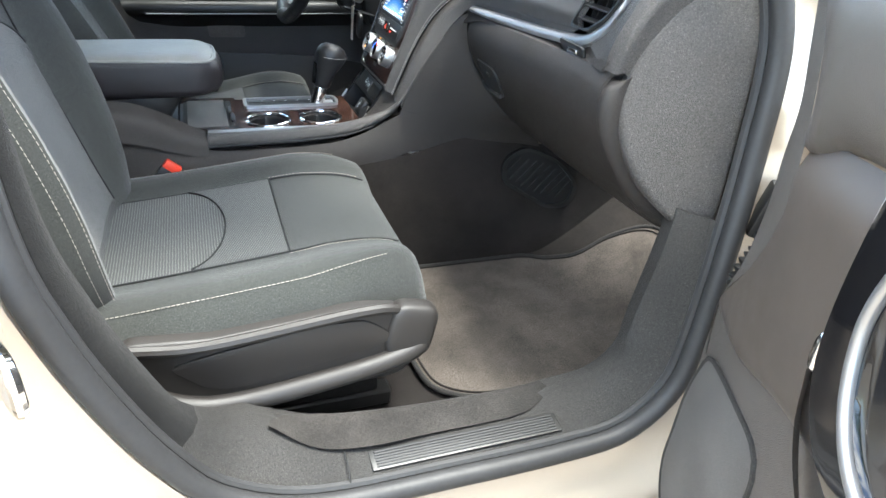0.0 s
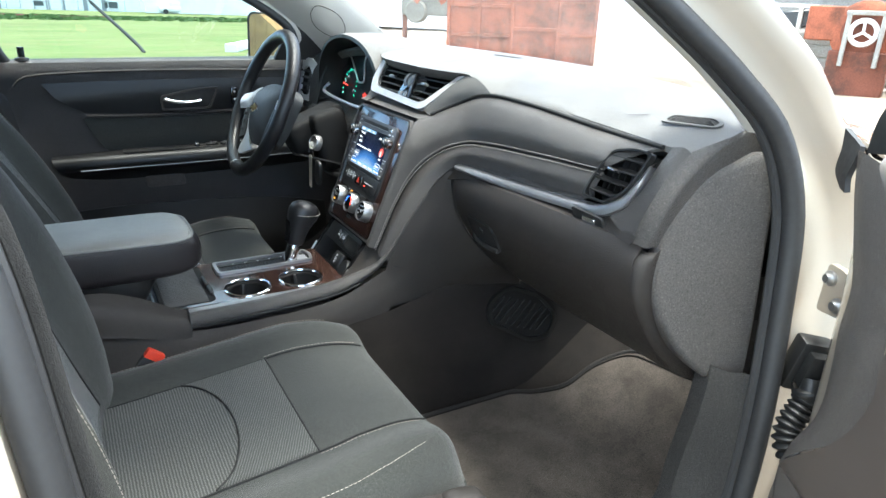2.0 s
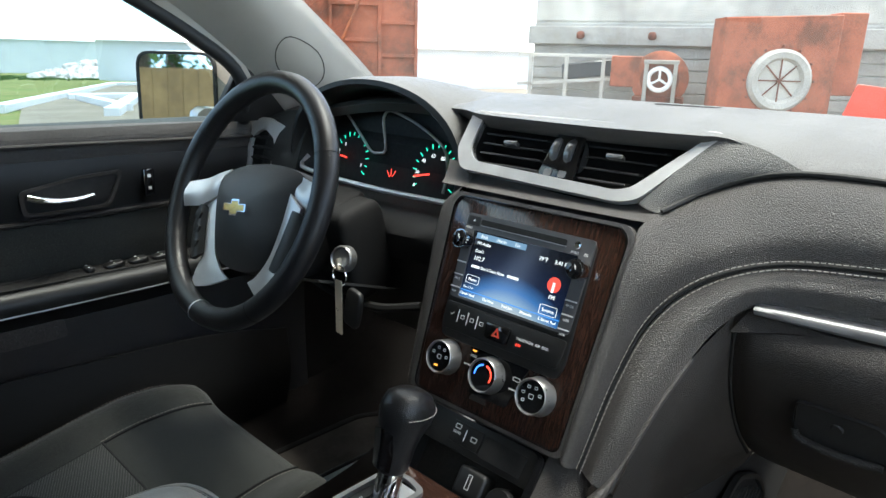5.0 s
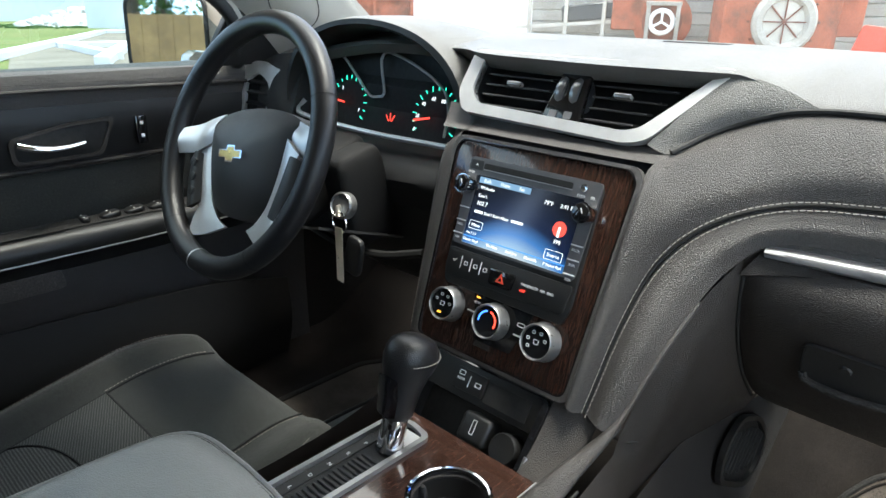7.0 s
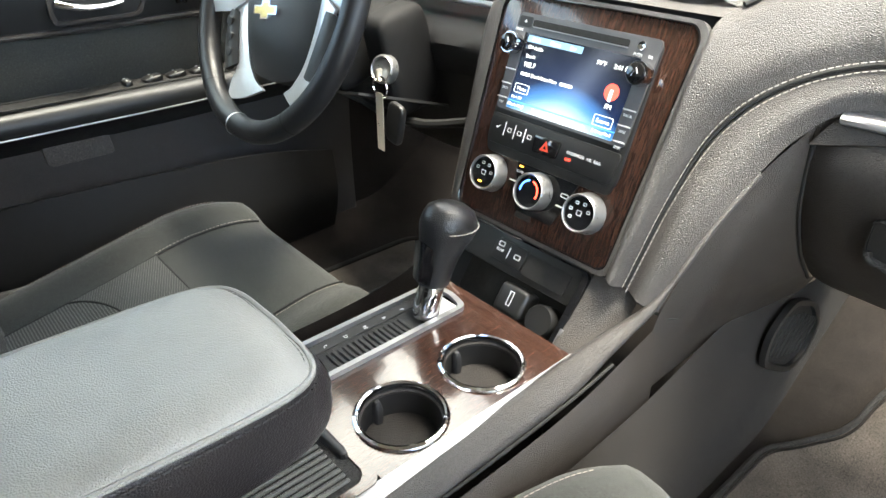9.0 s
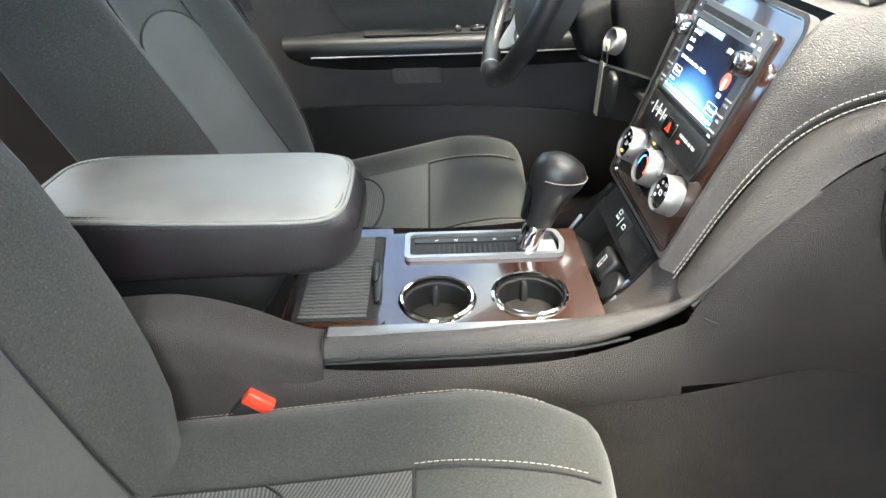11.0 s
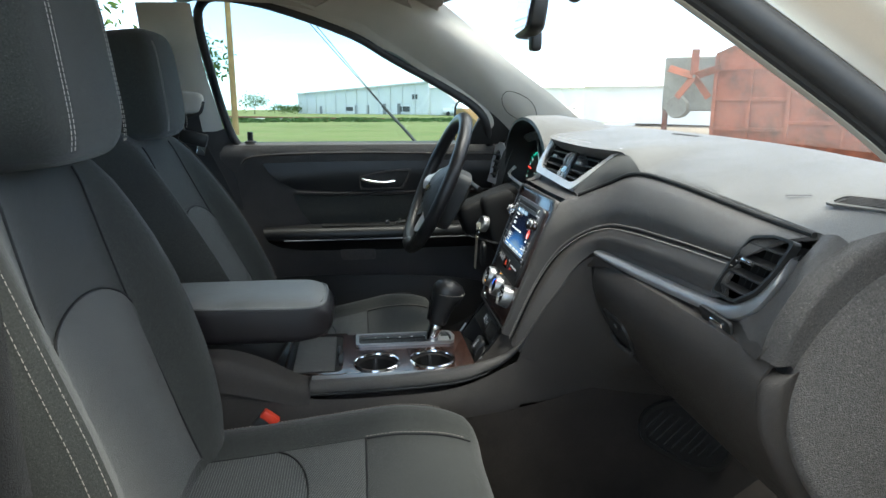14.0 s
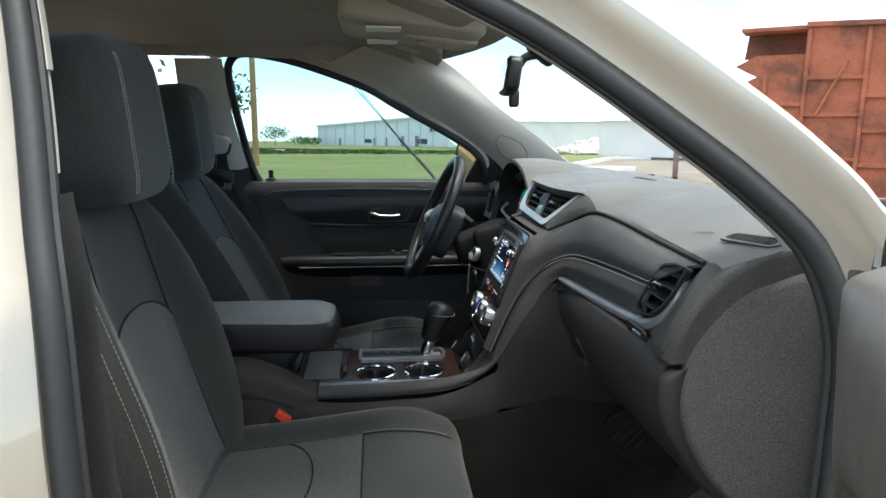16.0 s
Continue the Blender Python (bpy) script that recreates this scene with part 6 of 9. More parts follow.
for k, (tx, lx, ly) in enumerate((("0", 0.068, -0.034), ("20", 0.070, -0.012), ("40", 0.080, 0.008), ("60", 0.100, 0.018), ("80", 0.122, 0.016), ("0", -0.145, -0.034), ("2", -0.143, 0.0), ("3", -0.128, 0.014), ("7", -0.075, -0.02))):
    lettering("numeral", tx, 0.009, CL @ Matrix.Translation((lx, ly - 0.014, 0.005)), G_WHITE, cluster, "CENTER")
for a in (60, 95, 130):
    part("needle", box(0.013, 0.0012, 0.001, 0, 1, CL @ Matrix.Translation((0.01, -0.045, 0.006)) @ Matrix.Rotation(radians(a), 4, "Z") @ Matrix.Translation((0.012, 0, 0))), G_REDGLOW, cluster, "small red needle", smooth=False)
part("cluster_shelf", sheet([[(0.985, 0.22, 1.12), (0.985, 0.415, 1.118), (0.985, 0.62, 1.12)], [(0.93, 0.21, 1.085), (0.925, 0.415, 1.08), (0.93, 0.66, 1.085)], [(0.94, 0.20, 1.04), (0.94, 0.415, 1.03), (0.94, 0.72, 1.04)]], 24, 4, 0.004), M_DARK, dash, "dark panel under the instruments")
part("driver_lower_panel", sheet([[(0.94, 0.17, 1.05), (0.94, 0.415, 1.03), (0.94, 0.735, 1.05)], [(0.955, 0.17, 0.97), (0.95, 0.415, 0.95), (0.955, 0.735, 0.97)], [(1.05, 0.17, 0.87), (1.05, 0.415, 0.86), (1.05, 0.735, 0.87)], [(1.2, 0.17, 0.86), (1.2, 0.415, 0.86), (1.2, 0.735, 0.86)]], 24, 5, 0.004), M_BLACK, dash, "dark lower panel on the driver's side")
# driver's outlet with its silver crescent
DV = axes((0.958, 0.725, 1.158), (0.12, -1, 0), (0.2, 0, 1))
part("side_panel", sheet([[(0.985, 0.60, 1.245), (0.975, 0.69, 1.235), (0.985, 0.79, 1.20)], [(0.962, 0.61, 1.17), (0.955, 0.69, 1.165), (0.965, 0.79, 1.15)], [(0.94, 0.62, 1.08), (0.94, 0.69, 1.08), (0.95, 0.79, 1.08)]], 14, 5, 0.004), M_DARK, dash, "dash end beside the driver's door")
dvent = part("air_outlet", frame_ring(rounded([(-0.060, -0.062), (0.062, -0.062), (0.078, 0.048), (0.0, 0.068), (-0.060, 0.045)], 0.02), rounded([(-0.034, -0.046), (0.028, -0.046), (0.036, 0.024), (0.0, 0.045), (-0.036, 0.024)], 0.016), 0.012, DV), M_SILVER, dash, "driver's air outlet in a silver ring")
part("well", slab(rounded([(-0.034, -0.046), (0.028, -0.046), (0.036, 0.024), (0.0, 0.045), (-0.036, 0.024)], 0.016), 0.002, 0, 1, DV @ Matrix.Translation((0, 0, 0.002))), M_DEEP, dvent)
for k in range(4):
    part("slat", box(0.06, 0.004, 0.012, 0.001, 1, DV @ Matrix.Translation((0, -0.034 + 0.02 * k, 0.007)) @ Matrix.Rotation(0.5, 4, "X")), M_BLACK, dvent, smooth=False)

# ---- centre stack ----
SY = 0.013
ST = axes((0.8422, SY, 1.055), (0, -1, 0), (0.366, 0, 1))
stack = thing("centre_stack", (0.84, SY, 0.92), "dark wood-trimmed centre stack with radio and climate controls", "centre stack")
bez = rounded([(-0.113, -0.134), (0.113, -0.134), (0.127, 0.112), (0.118, 0.124), (-0.118, 0.124), (-0.127, 0.112)], 0.012, 5)
part("trim_plate", slab(bez, 0.006, 0.002, 3, ST @ Matrix.Translation((0, 0, -0.006))), M_WOOD, stack, "glossy dark wood-grain plate")
part("surround", frame_ring([(x * 1.055, y * 1.04) for x, y in bez], [(x * 1.002, y * 1.0) for x, y in bez], 0.010, ST @ Matrix.Translation((0, 0, -0.008))), M_DASH, stack)
part("chrome_line", frame_ring([(x * 1.008, y * 1.005) for x, y in bez], [(x * 0.994, y * 0.995) for x, y in bez], 0.0022, ST), M_GLOSS, stack)
# left shoulder of the stack on the driver's side
part("stack_shoulder", sheet([[(0.800, 0.128, 0.925), (0.845, 0.136, 1.055), (0.884, 0.144, 1.165), (0.93, 0.155, 1.19), (0.96, 0.19, 1.25)], [(0.808, 0.152, 0.92), (0.85, 0.163, 1.05), (0.888, 0.175, 1.14), (0.93, 0.19, 1.165), (0.965, 0.21, 1.22)], [(0.87, 0.165, 0.92), (0.90, 0.172, 1.05), (0.94, 0.182, 1.12), (0.96, 0.20, 1.15), (1.0, 0.215, 1.20)]], 34, 5), M_DASH, stack, "stitched shoulder toward the driver")
part("stitching", dashes([[(0.806, 0.149, 0.93), (0.847, 0.159, 1.05), (0.885, 0.171, 1.14), (0.905, 0.18, 1.158)]], 0.0062, 0.0042, 0.00042), M_THREAD, stack, "pale stitching", kind="stuff")
# body of the stack around the outlets above the plate
VN = axes((0.952, SY, 1.228), (0, -1, 0), (0.55, 0, 1))
def swept(bm):
    """Lean the outer upper corner of the outlet back towards the windscreen."""
    inv = VN.inverted()
    for v in bm.verts:
        q = inv @ v.co
        v.co.x += 0.026 * max(0.0, min(1.1, (q.x - 0.06) / 0.11)) * max(0.0, min(1.1, (q.y + 0.04) / 0.086))
    return bm


v_out = rounded([(-0.172, 0.048), (-0.178, -0.012), (-0.160, -0.040), (0.088, -0.048), (0.112, -0.040), (0.175, 0.046)], 0.012, 5)
v_in = rounded([(-0.152, 0.041), (-0.156, -0.008), (-0.140, -0.026), (0.080, -0.034), (0.098, -0.028), (0.158, 0.039)], 0.010, 5)
vent = thing("centre_outlet", (0.95, SY, 1.19), "wide black centre air outlet in a satin silver surround", "air outlet")
part("surround", swept(frame_ring(v_out, v_in, 0.012, VN)), M_SILVER, vent, "satin silver surround")
part("well", swept(slab([(x * 1.02, y * 1.02) for x, y in v_in], 0.001, 0, 1, VN @ Matrix.Translation((0, 0, -0.035)))), M_DEEP, vent)
part("inner_wall", swept(frame_ring([(x * 1.03, y * 1.04) for x, y in v_in], v_in, 0.044, VN @ Matrix.Translation((0, 0, -0.036)))), M_BLACK, vent)
for side, (x0, x1) in enumerate(((-0.142, -0.040), (0.022, 0.130))):
    for k in range(5):
        y = -0.022 + 0.0142 * k
        a, b = x0 + (0.008 if k == 0 and side == 0 else 0), x1 - (0.045 - 0.011 * k if side else 0)
        part("slat", box(b - a, 0.0028, 0.016, 0.001, 1, VN @ Matrix.Translation(((a + b) / 2, y, -0.003)) @ Matrix.Rotation(0.35, 4, "X")) if not side else swept(box(b - a, 0.0028, 0.016, 0.001, 1, VN @ Matrix.Translation(((a + b) / 2, y, -0.003)) @ Matrix.Rotation(0.35, 4, "X"))), M_BLACK, vent, smooth=False)
    part("tab", box(0.022, 0.0055, 0.009, 0.0015, 2, VN @ Matrix.Translation((((x0 + x1) / 2 - (0.012 if side else 0)), 0.0065, 0.008))), M_KNOB, vent, "satin slat tab")
part("divider", slab(rounded([(-0.038, -0.032), (0.018, -0.032), (0.012, 0.040), (-0.026, 0.040)], 0.004), 0.006, 0.002, 2, VN @ Matrix.Translation((0, 0, 0.0))), M_GLOSS, vent, "gloss black divider")
for x in (-0.0215, -0.0005):
    part("thumbwheel", lathe([(0.0, -0.0055), (0.021, -0.0055), (0.023, 0), (0.021, 0.0055), (0.0, 0.0055)], 24, VN @ Matrix.Translation((x, 0.008, -0.010)) @ Matrix.Rotation(radians(90), 4, "Y")), M_KNOB, vent, "ribbed silver thumbwheel")
    part("mark", slab(rect(0.011, 0.009, 0.002), 0.001, 0, 1, VN @ Matrix.Translation((x, -0.024, 0.0062))), M_STRIP, vent, smooth=False)
part("cowl", sheet([[(0.905, 0.19, 1.178), (0.902, 0.0, 1.178), (0.905, -0.135, 1.178)], [(0.928, 0.205, 1.183), (0.922, 0.0, 1.183), (0.928, -0.135, 1.187)], [(0.945, 0.212, 1.205), (0.93, 0.0, 1.186), (0.94, -0.125, 1.192)]], 30, 4), M_DASH, stack, "grained band between plate and outlets")
part("cowl_side", sheet([[(0.938, 0.195, 1.172), (0.952, 0.205, 1.2), (0.975, 0.205, 1.24), (0.985, 0.20, 1.275)], [(0.945, 0.19, 1.168), (0.945, 0.187, 1.2), (0.962, 0.187, 1.24), (0.972, 0.175, 1.275)]], 14, 4), M_DASH, stack)
part("back_fill", box(0.06, 0.30, 0.30, 0.01, 1, ST @ Matrix.Translation((0, 0, -0.06)) @ Matrix.Rotation(radians(90), 4, "Y") @ Matrix.Rotation(radians(90), 4, "X")), M_DEEP, stack)

radio = part("radio", slab(rounded([(-0.088, -0.058), (0.088, -0.058), (0.094, -0.04), (0.094, 0.098), (0.086, 0.104), (-0.086, 0.104), (-0.094, 0.098), (-0.094, -0.04)], 0.006), 0.004, 0.0015, 2, ST), M_BLACK, stack, "grey-black radio with a lit touch screen")
part("faceplate", frame_ring(rounded([(-0.090, -0.006), (0.090, -0.006), (0.094, 0.104), (-0.094, 0.104)], 0.006, 4), rounded([(-0.0765, -0.003), (0.0745, -0.003), (0.0765, 0.083), (-0.0785, 0.083)], 0.002, 4), 0.003, ST @ Matrix.Translation((0, 0, 0.004))), plain("radio_grey", (0.10, 0.10, 0.105), 0.4, 0.3), radio, "satin dark grey faceplate")
bm = bmesh.new()
vs = [bm.verts.new(ST @ Vector(p)) for p in ((-0.077, -0.003, 0.005), (0.075, -0.003, 0.005), (0.075, 0.083, 0.005), (-0.077, 0.083, 0.005))]
f = bm.faces.new(vs)
uv = bm.loops.layers.uv.new("UVMap")
for lp, c in zip(f.loops, ((0, 0), (1, 0), (1, 1), (0, 1))):
    lp[uv].uv = c
screen = part("screen", bm, M_SCREEN, radio, "lit screen with radio text over a blue glow", smooth=False)


def on_screen(body, x, y, size, align="LEFT", mat=G_WHITE):
    return lettering("screen_text", body, size, ST @ Matrix.Translation((x, y, 0.0054)), mat, screen, align)


for body_, x, y, s in (("Back", -0.066, 0.0755, 0.0058), ("Home", -0.040, 0.0755, 0.0058), ("Fav", -0.012, 0.0755, 0.0058), ("FM Audio", -0.069, 0.0665, 0.0055), ("Don't", -0.069, 0.0565, 0.0058), ("102.7", -0.069, 0.0465, 0.0078), ("Don't Start Now", -0.054, 0.0365, 0.0055), ("Fav 1 2 3", -0.073, 0.0095, 0.0042)):
    on_screen(body_, x, y, s)
on_screen("79°F", 0.026, 0.0675, 0.0068)
on_screen("3:41 PM", 0.048, 0.0675, 0.0068)
on_screen("FM", 0.052, 0.027, 0.0068)
on_screen("Menu", -0.0615, 0.0195, 0.006, "CENTER")
on_screen("Source", 0.056, 0.0115, 0.006, "CENTER")
for x, w in ((-0.0625, 0.013), (-0.003, 0.017)):
    part("blank_bar", slab(rect(w, 0.0032), 0.0002, 0, 1, ST @ Matrix.Translation((x, 0.0382, 0.0053))), G_WHITE, screen, smooth=False)
for body_, x in (("Classic Vinyl", -0.064), ("The Heat", -0.03), ("Soul Jam", 0.0), ("Bluesville", 0.028), ("E Street Rad", 0.058)):
    on_screen(body_, x, 0.0005, 0.0048, "CENTER")
for x, y, w, h in ((-0.0615, 0.0215, 0.021, 0.0105), (0.056, 0.0135, 0.024, 0.0115)):
    part("button_outline", frame_ring(rect(w, h, 0.002), rect(w - 0.001, h - 0.001, 0.0018), 0.0003, ST @ Matrix.Translation((x, y, 0.0053))), G_WHITE, screen, smooth=False)
part("radio_icon", lathe([(0, 0.0004), (0.009, 0.0004), (0.009, 0)], 20, ST @ Matrix.Translation((0.055, 0.044, 0.0052))), glow("icon_red", (0.55, 0.05, 0.035), 0.45), screen, "red round radio icon")
part("icon_stem", box(0.003, 0.012, 0.0005, 0, 1, ST @ Matrix.Translation((0.055, 0.0405, 0.0058))), G_WHITE, screen, smooth=False)
part("bottom_bar", slab(rect(0.152, 0.0012), 0.0002, 0, 1, ST @ Matrix.Translation((-0.001, 0.0062, 0.0053))), G_BLUE, screen, smooth=False)
part("top_bar", slab(rect(0.078, 0.0075), 0.0002, 0, 1, ST @ Matrix.Translation((-0.0345, 0.0775, 0.0051))), glow("bar_grey", (0.05, 0.09, 0.14), 0.8), screen, smooth=False)
part("disc_slot", slab(rect(0.128, 0.007, 0.002), 0.0008, 0, 1, ST @ Matrix.Translation((-0.006, 0.0945, 0.0072))), M_DEEP, radio, "disc slot")
part("slot_lip", slab(rect(0.128, 0.0010, 0.0004), 0.0014, 0.0003, 1, ST @ Matrix.Translation((-0.006, 0.0902, 0.0066))), M_STRIP, radio)
part("eject_key", slab(rect(0.020, 0.012, 0.002), 0.001, 0.0004, 1, ST @ Matrix.Translation((-0.082, 0.0945, 0.0066))), M_BLACK, radio)
lettering("print", "\u25B2", 0.004, ST @ Matrix.Translation((-0.0835, 0.0935, 0.0078)), M_WHITE, radio)
part("jack", lathe([(0, 0.001), (0.003, 0.001), (0.0045, 0.002), (0.0045, 0)], 14, ST @ Matrix.Translation((0.073, 0.095, 0.0066))), M_CHROME, radio)


def knob_shape(r, h):
    return [(0, h), (r * 0.8, h), (r * 0.9, h * 0.97), (r * 0.97, h * 0.85), (r, h * 0.3), (r * 1.08, h * 0.12), (r * 1.1, 0)]


for x in (-0.088, 0.084):
    k = part("radio_knob", lathe(knob_shape(0.0105, 0.018), 28, ST @ Matrix.Translation((x, 0.068, 0.006))), M_GLOSS, radio, "black radio knob with a chrome rim")
    part("rim", lathe([(0.0108, 0.014), (0.0118, 0.014), (0.0122, 0.004), (0.0112, 0.002)], 28, ST @ Matrix.Translation((x, 0.068, 0.006))), M_CHROME, k)
    part("pointer", box(0.001, 0.006, 0.0006, 0, 1, ST @ Matrix.Translation((x + 0.002, 0.070, 0.0243)) @ Matrix.Rotation(0.5, 4, "Z")), M_WHITE, k, smooth=False)
lettering("print", "PUSH", 0.0042, ST @ Matrix.Translation((-0.093, 0.0835, 0.0072)), M_WHITE, radio)
lettering("print", "PUSH", 0.0042, ST @ Matrix.Translation((0.066, 0.0845, 0.0072)), M_WHITE, radio)
lettering("print", "SEL", 0.0042, ST @ Matrix.Translation((0.083, 0.0845, 0.0072)), M_WHITE, radio)
for x, names in ((-0.0845, ("", "SRCE", "FAV")), (0.083, ("BACK", "SEEK", "SEEK"))):
    for k in range(3):
        y = 0.040 - 0.0165 * k - (0.0 if x < 0 else 0.008)
        part("side_key", slab(rect(0.015, 0.0015, 0.0005), 0.0012, 0.0003, 1, ST @ Matrix.Translation((x, y, 0.007))), M_WHITE, radio, "pale key line")
        if names[k]:
            lettering("print", names[k], 0.004, ST @ Matrix.Translation((x, y - 0.007, 0.0072)), M_WHITE, radio, "CENTER")
low = part("switch_bar", slab(rounded([(-0.089, -0.047), (0.087, -0.047), (0.091, -0.012), (-0.092, -0.012)], 0.006), 0.003, 0.001, 2, ST @ Matrix.Translation((0, 0, 0.0035))), M_BLACK, radio, "black switch bar")
lettering("print", "\u2713", 0.009, ST @ Matrix.Translation((-0.082, -0.030, 0.0068)), M_WHITE, low)
for k in range(3):
    part("key_line", box(0.001, 0.016, 0.0006, 0, 1, ST @ Matrix.Translation((-0.0675 + 0.0155 * k, -0.0275, 0.0068))), M_WHITE, low, smooth=False)
    part("key_mark", frame_ring(rect(0.006, 0.005, 0.001), rect(0.0045, 0.0035, 0.001), 0.0004, ST @ Matrix.Translation((-0.060 + 0.0155 * k, -0.0275, 0.0066))), M_WHITE, low, smooth=False)
hz = part("hazard_key", slab(rounded([(-0.017, -0.010), (0.017, -0.010), (0.019, 0.010), (-0.019, 0.010)], 0.004), 0.003, 0.0012, 2, ST @ Matrix.Translation((-0.002, -0.031, 0.0065))), M_GLOSS, low, "hazard light key")
part("triangle", frame_ring([(-0.006, -0.005), (0.006, -0.005), (0, 0.0062)], [(-0.0028, -0.003), (0.0028, -0.003), (0, 0.0022)], 0.0006, ST @ Matrix.Translation((-0.002, -0.031, 0.0096))), M_RED, hz, "red warning triangle", smooth=False)
lettering("print", "PASSENGER  AIR  BAG", 0.0046, ST @ Matrix.Translation((0.026, -0.030, 0.0068)), M_WHITE, low)
lettering("print", "OFF", 0.0046, ST @ Matrix.Translation((0.026, -0.0375, 0.0068)), G_REDGLOW, low)
for i, x in enumerate((-0.0715, 0.0, 0.0715)):
    k = part("climate_knob", lathe([(0, 0.014), (0.0188, 0.014), (0.0188, 0.0185), (0.0198, 0.0195), (0.0210, 0.018), (0.0222, 0.004), (0.0230, 0.0)], 36, ST @ Matrix.Translation((x, -0.083, 0.0))), M_KNOB, stack, "climate knob with a satin silver ring")
    part("face", lathe([(0, 0.0165), (0.0180, 0.0165), (0.0186, 0.0145)], 32, ST @ Matrix.Translation((x, -0.083, 0.0))), M_GLOSS, k, "black knob face")
    KM = ST @ Matrix.Translation((x, -0.083, 0.0168))
    if i == 1:
        for col, a0, a1 in ((glow("cool_blue", (0.04, 0.15, 0.8), 0.8), 100, 190), (glow("heat_red", (0.9, 0.05, 0.03), 0.8), -25, 80)):
            part("temperature_arc", grid([[KM @ Vector((r * math.cos(radians(a)), r * math.sin(radians(a)), 0)) for a in [a0 + (a1 - a0) * q / 12 for q in range(13)]] for r in (0.0112, 0.0134)]), col, k, smooth=False)
    else:
        for a in (20, 70, 120, 170, 215) if i == 2 else (10, 60, 110, 160):
            part("mode_mark", frame_ring(rect(0.0042, 0.0036, 0.001), rect(0.0026, 0.0018, 0.0006), 0.0003, KM @ Matrix.Translation((0.0115 * math.cos(radians(a)), 0.0115 * math.sin(radians(a)), 0))), M_WHITE, k, smooth=False)
        part("centre_mark", frame_ring(rect(0.0066, 0.0056, 0.001), rect(0.0052, 0.0042, 0.001), 0.0004, KM @ Matrix.Translation((0, 0, 0))), M_WHITE, k, smooth=False)
        if i == 0:
            part("lamp", slab(rect(0.006, 0.0025, 0.001), 0.0005, 0, 1, KM @ Matrix.Translation((-0.002, -0.0115, 0))), G_AMBER, k, smooth=False)
rk = part("rear_key", slab(rounded([(-0.026, -0.03), (0.03, -0.03), (0.05, 0.028), (-0.042, 0.03)], 0.004), 0.0015, 0.0006, 1, ST @ Matrix.Translation((0.002, -0.083, 0.0))), M_GLOSS, stack, "gloss key plate behind the middle knob")
lettering("print", "REAR", 0.0045, ST @ Matrix.Translation((-0.036, -0.070, 0.0018)), M_WHITE, rk)
part("lamp", slab(rect(0.006, 0.002, 0.0006), 0.0006, 0, 1, ST @ Matrix.Translation((-0.031, -0.062, 0.0016))), G_AMBER, rk, smooth=False)
for x, y in ((-0.036, -0.081), (0.037, -0.088)):
    part("key_line", slab(rect(0.013, 0.0018, 0.0006), 0.0006, 0, 1, ST @ Matrix.Translation((x, y, 0.0016))), M_WHITE, rk, smooth=False)
part("recirculation_mark", frame_ring(rect(0.011, 0.005, 0.0024), rect(0.009, 0.0032, 0.0015), 0.0004, ST @ Matrix.Translation((0.038, -0.075, 0.0016))), M_WHITE, rk, smooth=False)
part("small_plate", slab(rounded([(-0.014, -0.005), (0.012, -0.005), (0.009, 0.005), (-0.011, 0.005)], 0.001), 0.0008, 0, 1, ST @ Matrix.Translation((-0.008, -0.115, 0.0))), M_LOWER, stack)

# ---- centre console ----
CZ = 0.853
console = thing("centre_console", (0.6, 0.0, 0.533), "dark centre console with wood trim, cup holders and padded armrest", "console")
part("side_panel", sheet([[(0.24, -0.172, 0.90), (0.33, -0.160, 0.868), (0.43, -0.148, 0.826), (0.56, -0.148, 0.822), (0.70, -0.151, 0.834), (0.808, -0.163, 0.885)], [(0.24, -0.180, 0.84), (0.33, -0.172, 0.82), (0.43, -0.165, 0.79), (0.56, -0.163, 0.785), (0.70, -0.166, 0.792), (0.812, -0.170, 0.82)],
                          [(0.24, -0.186, 0.7), (0.33, -0.180, 0.68), (0.43, -0.165, 0.65), (0.56, -0.163, 0.65), (0.75, -0.166, 0.67), (0.82, -0.170, 0.69)], [(0.24, -0.188, 0.52), (0.33, -0.182, 0.52), (0.43, -0.170, 0.52), (0.56, -0.170, 0.52), (0.75, -0.172, 0.52), (0.83, -0.174, 0.52)]], 50, 6), M_LOWER, console, "dark hard plastic console side")
rail_pts = [(0.425, -0.128, 0.838), (0.50, -0.126, 0.838), (0.60, -0.126, 0.840), (0.70, -0.128, 0.848), (0.755, -0.134, 0.866), (0.788, -0.143, 0.884), (0.806, -0.154, 0.905), (0.824, -0.163, 0.933), (0.854, -0.179, 0.995), (0.885, -0.197, 1.050)]
part("side_rail", tube(rail_pts, 0.0185, 14, 60, flat=0.8, taper=lambda q: 1.0 - 0.80 * min(1.0, max(0.0, (q - 0.50) / 0.24))), M_DASH, console, "rounded vinyl side rail")
part("rail_edge", tube([(x, y - 0.019, z - 0.006) for x, y, z in rail_pts[:5]], 0.0018, 6, 40), M_DEEP, console)
part("rail_joint", tube([(0.427, -0.108, 0.848), (0.427, -0.129, 0.8575), (0.427, -0.1465, 0.846), (0.427, -0.1495, 0.828)], 0.0016, 6, 16), M_DEEP, console)
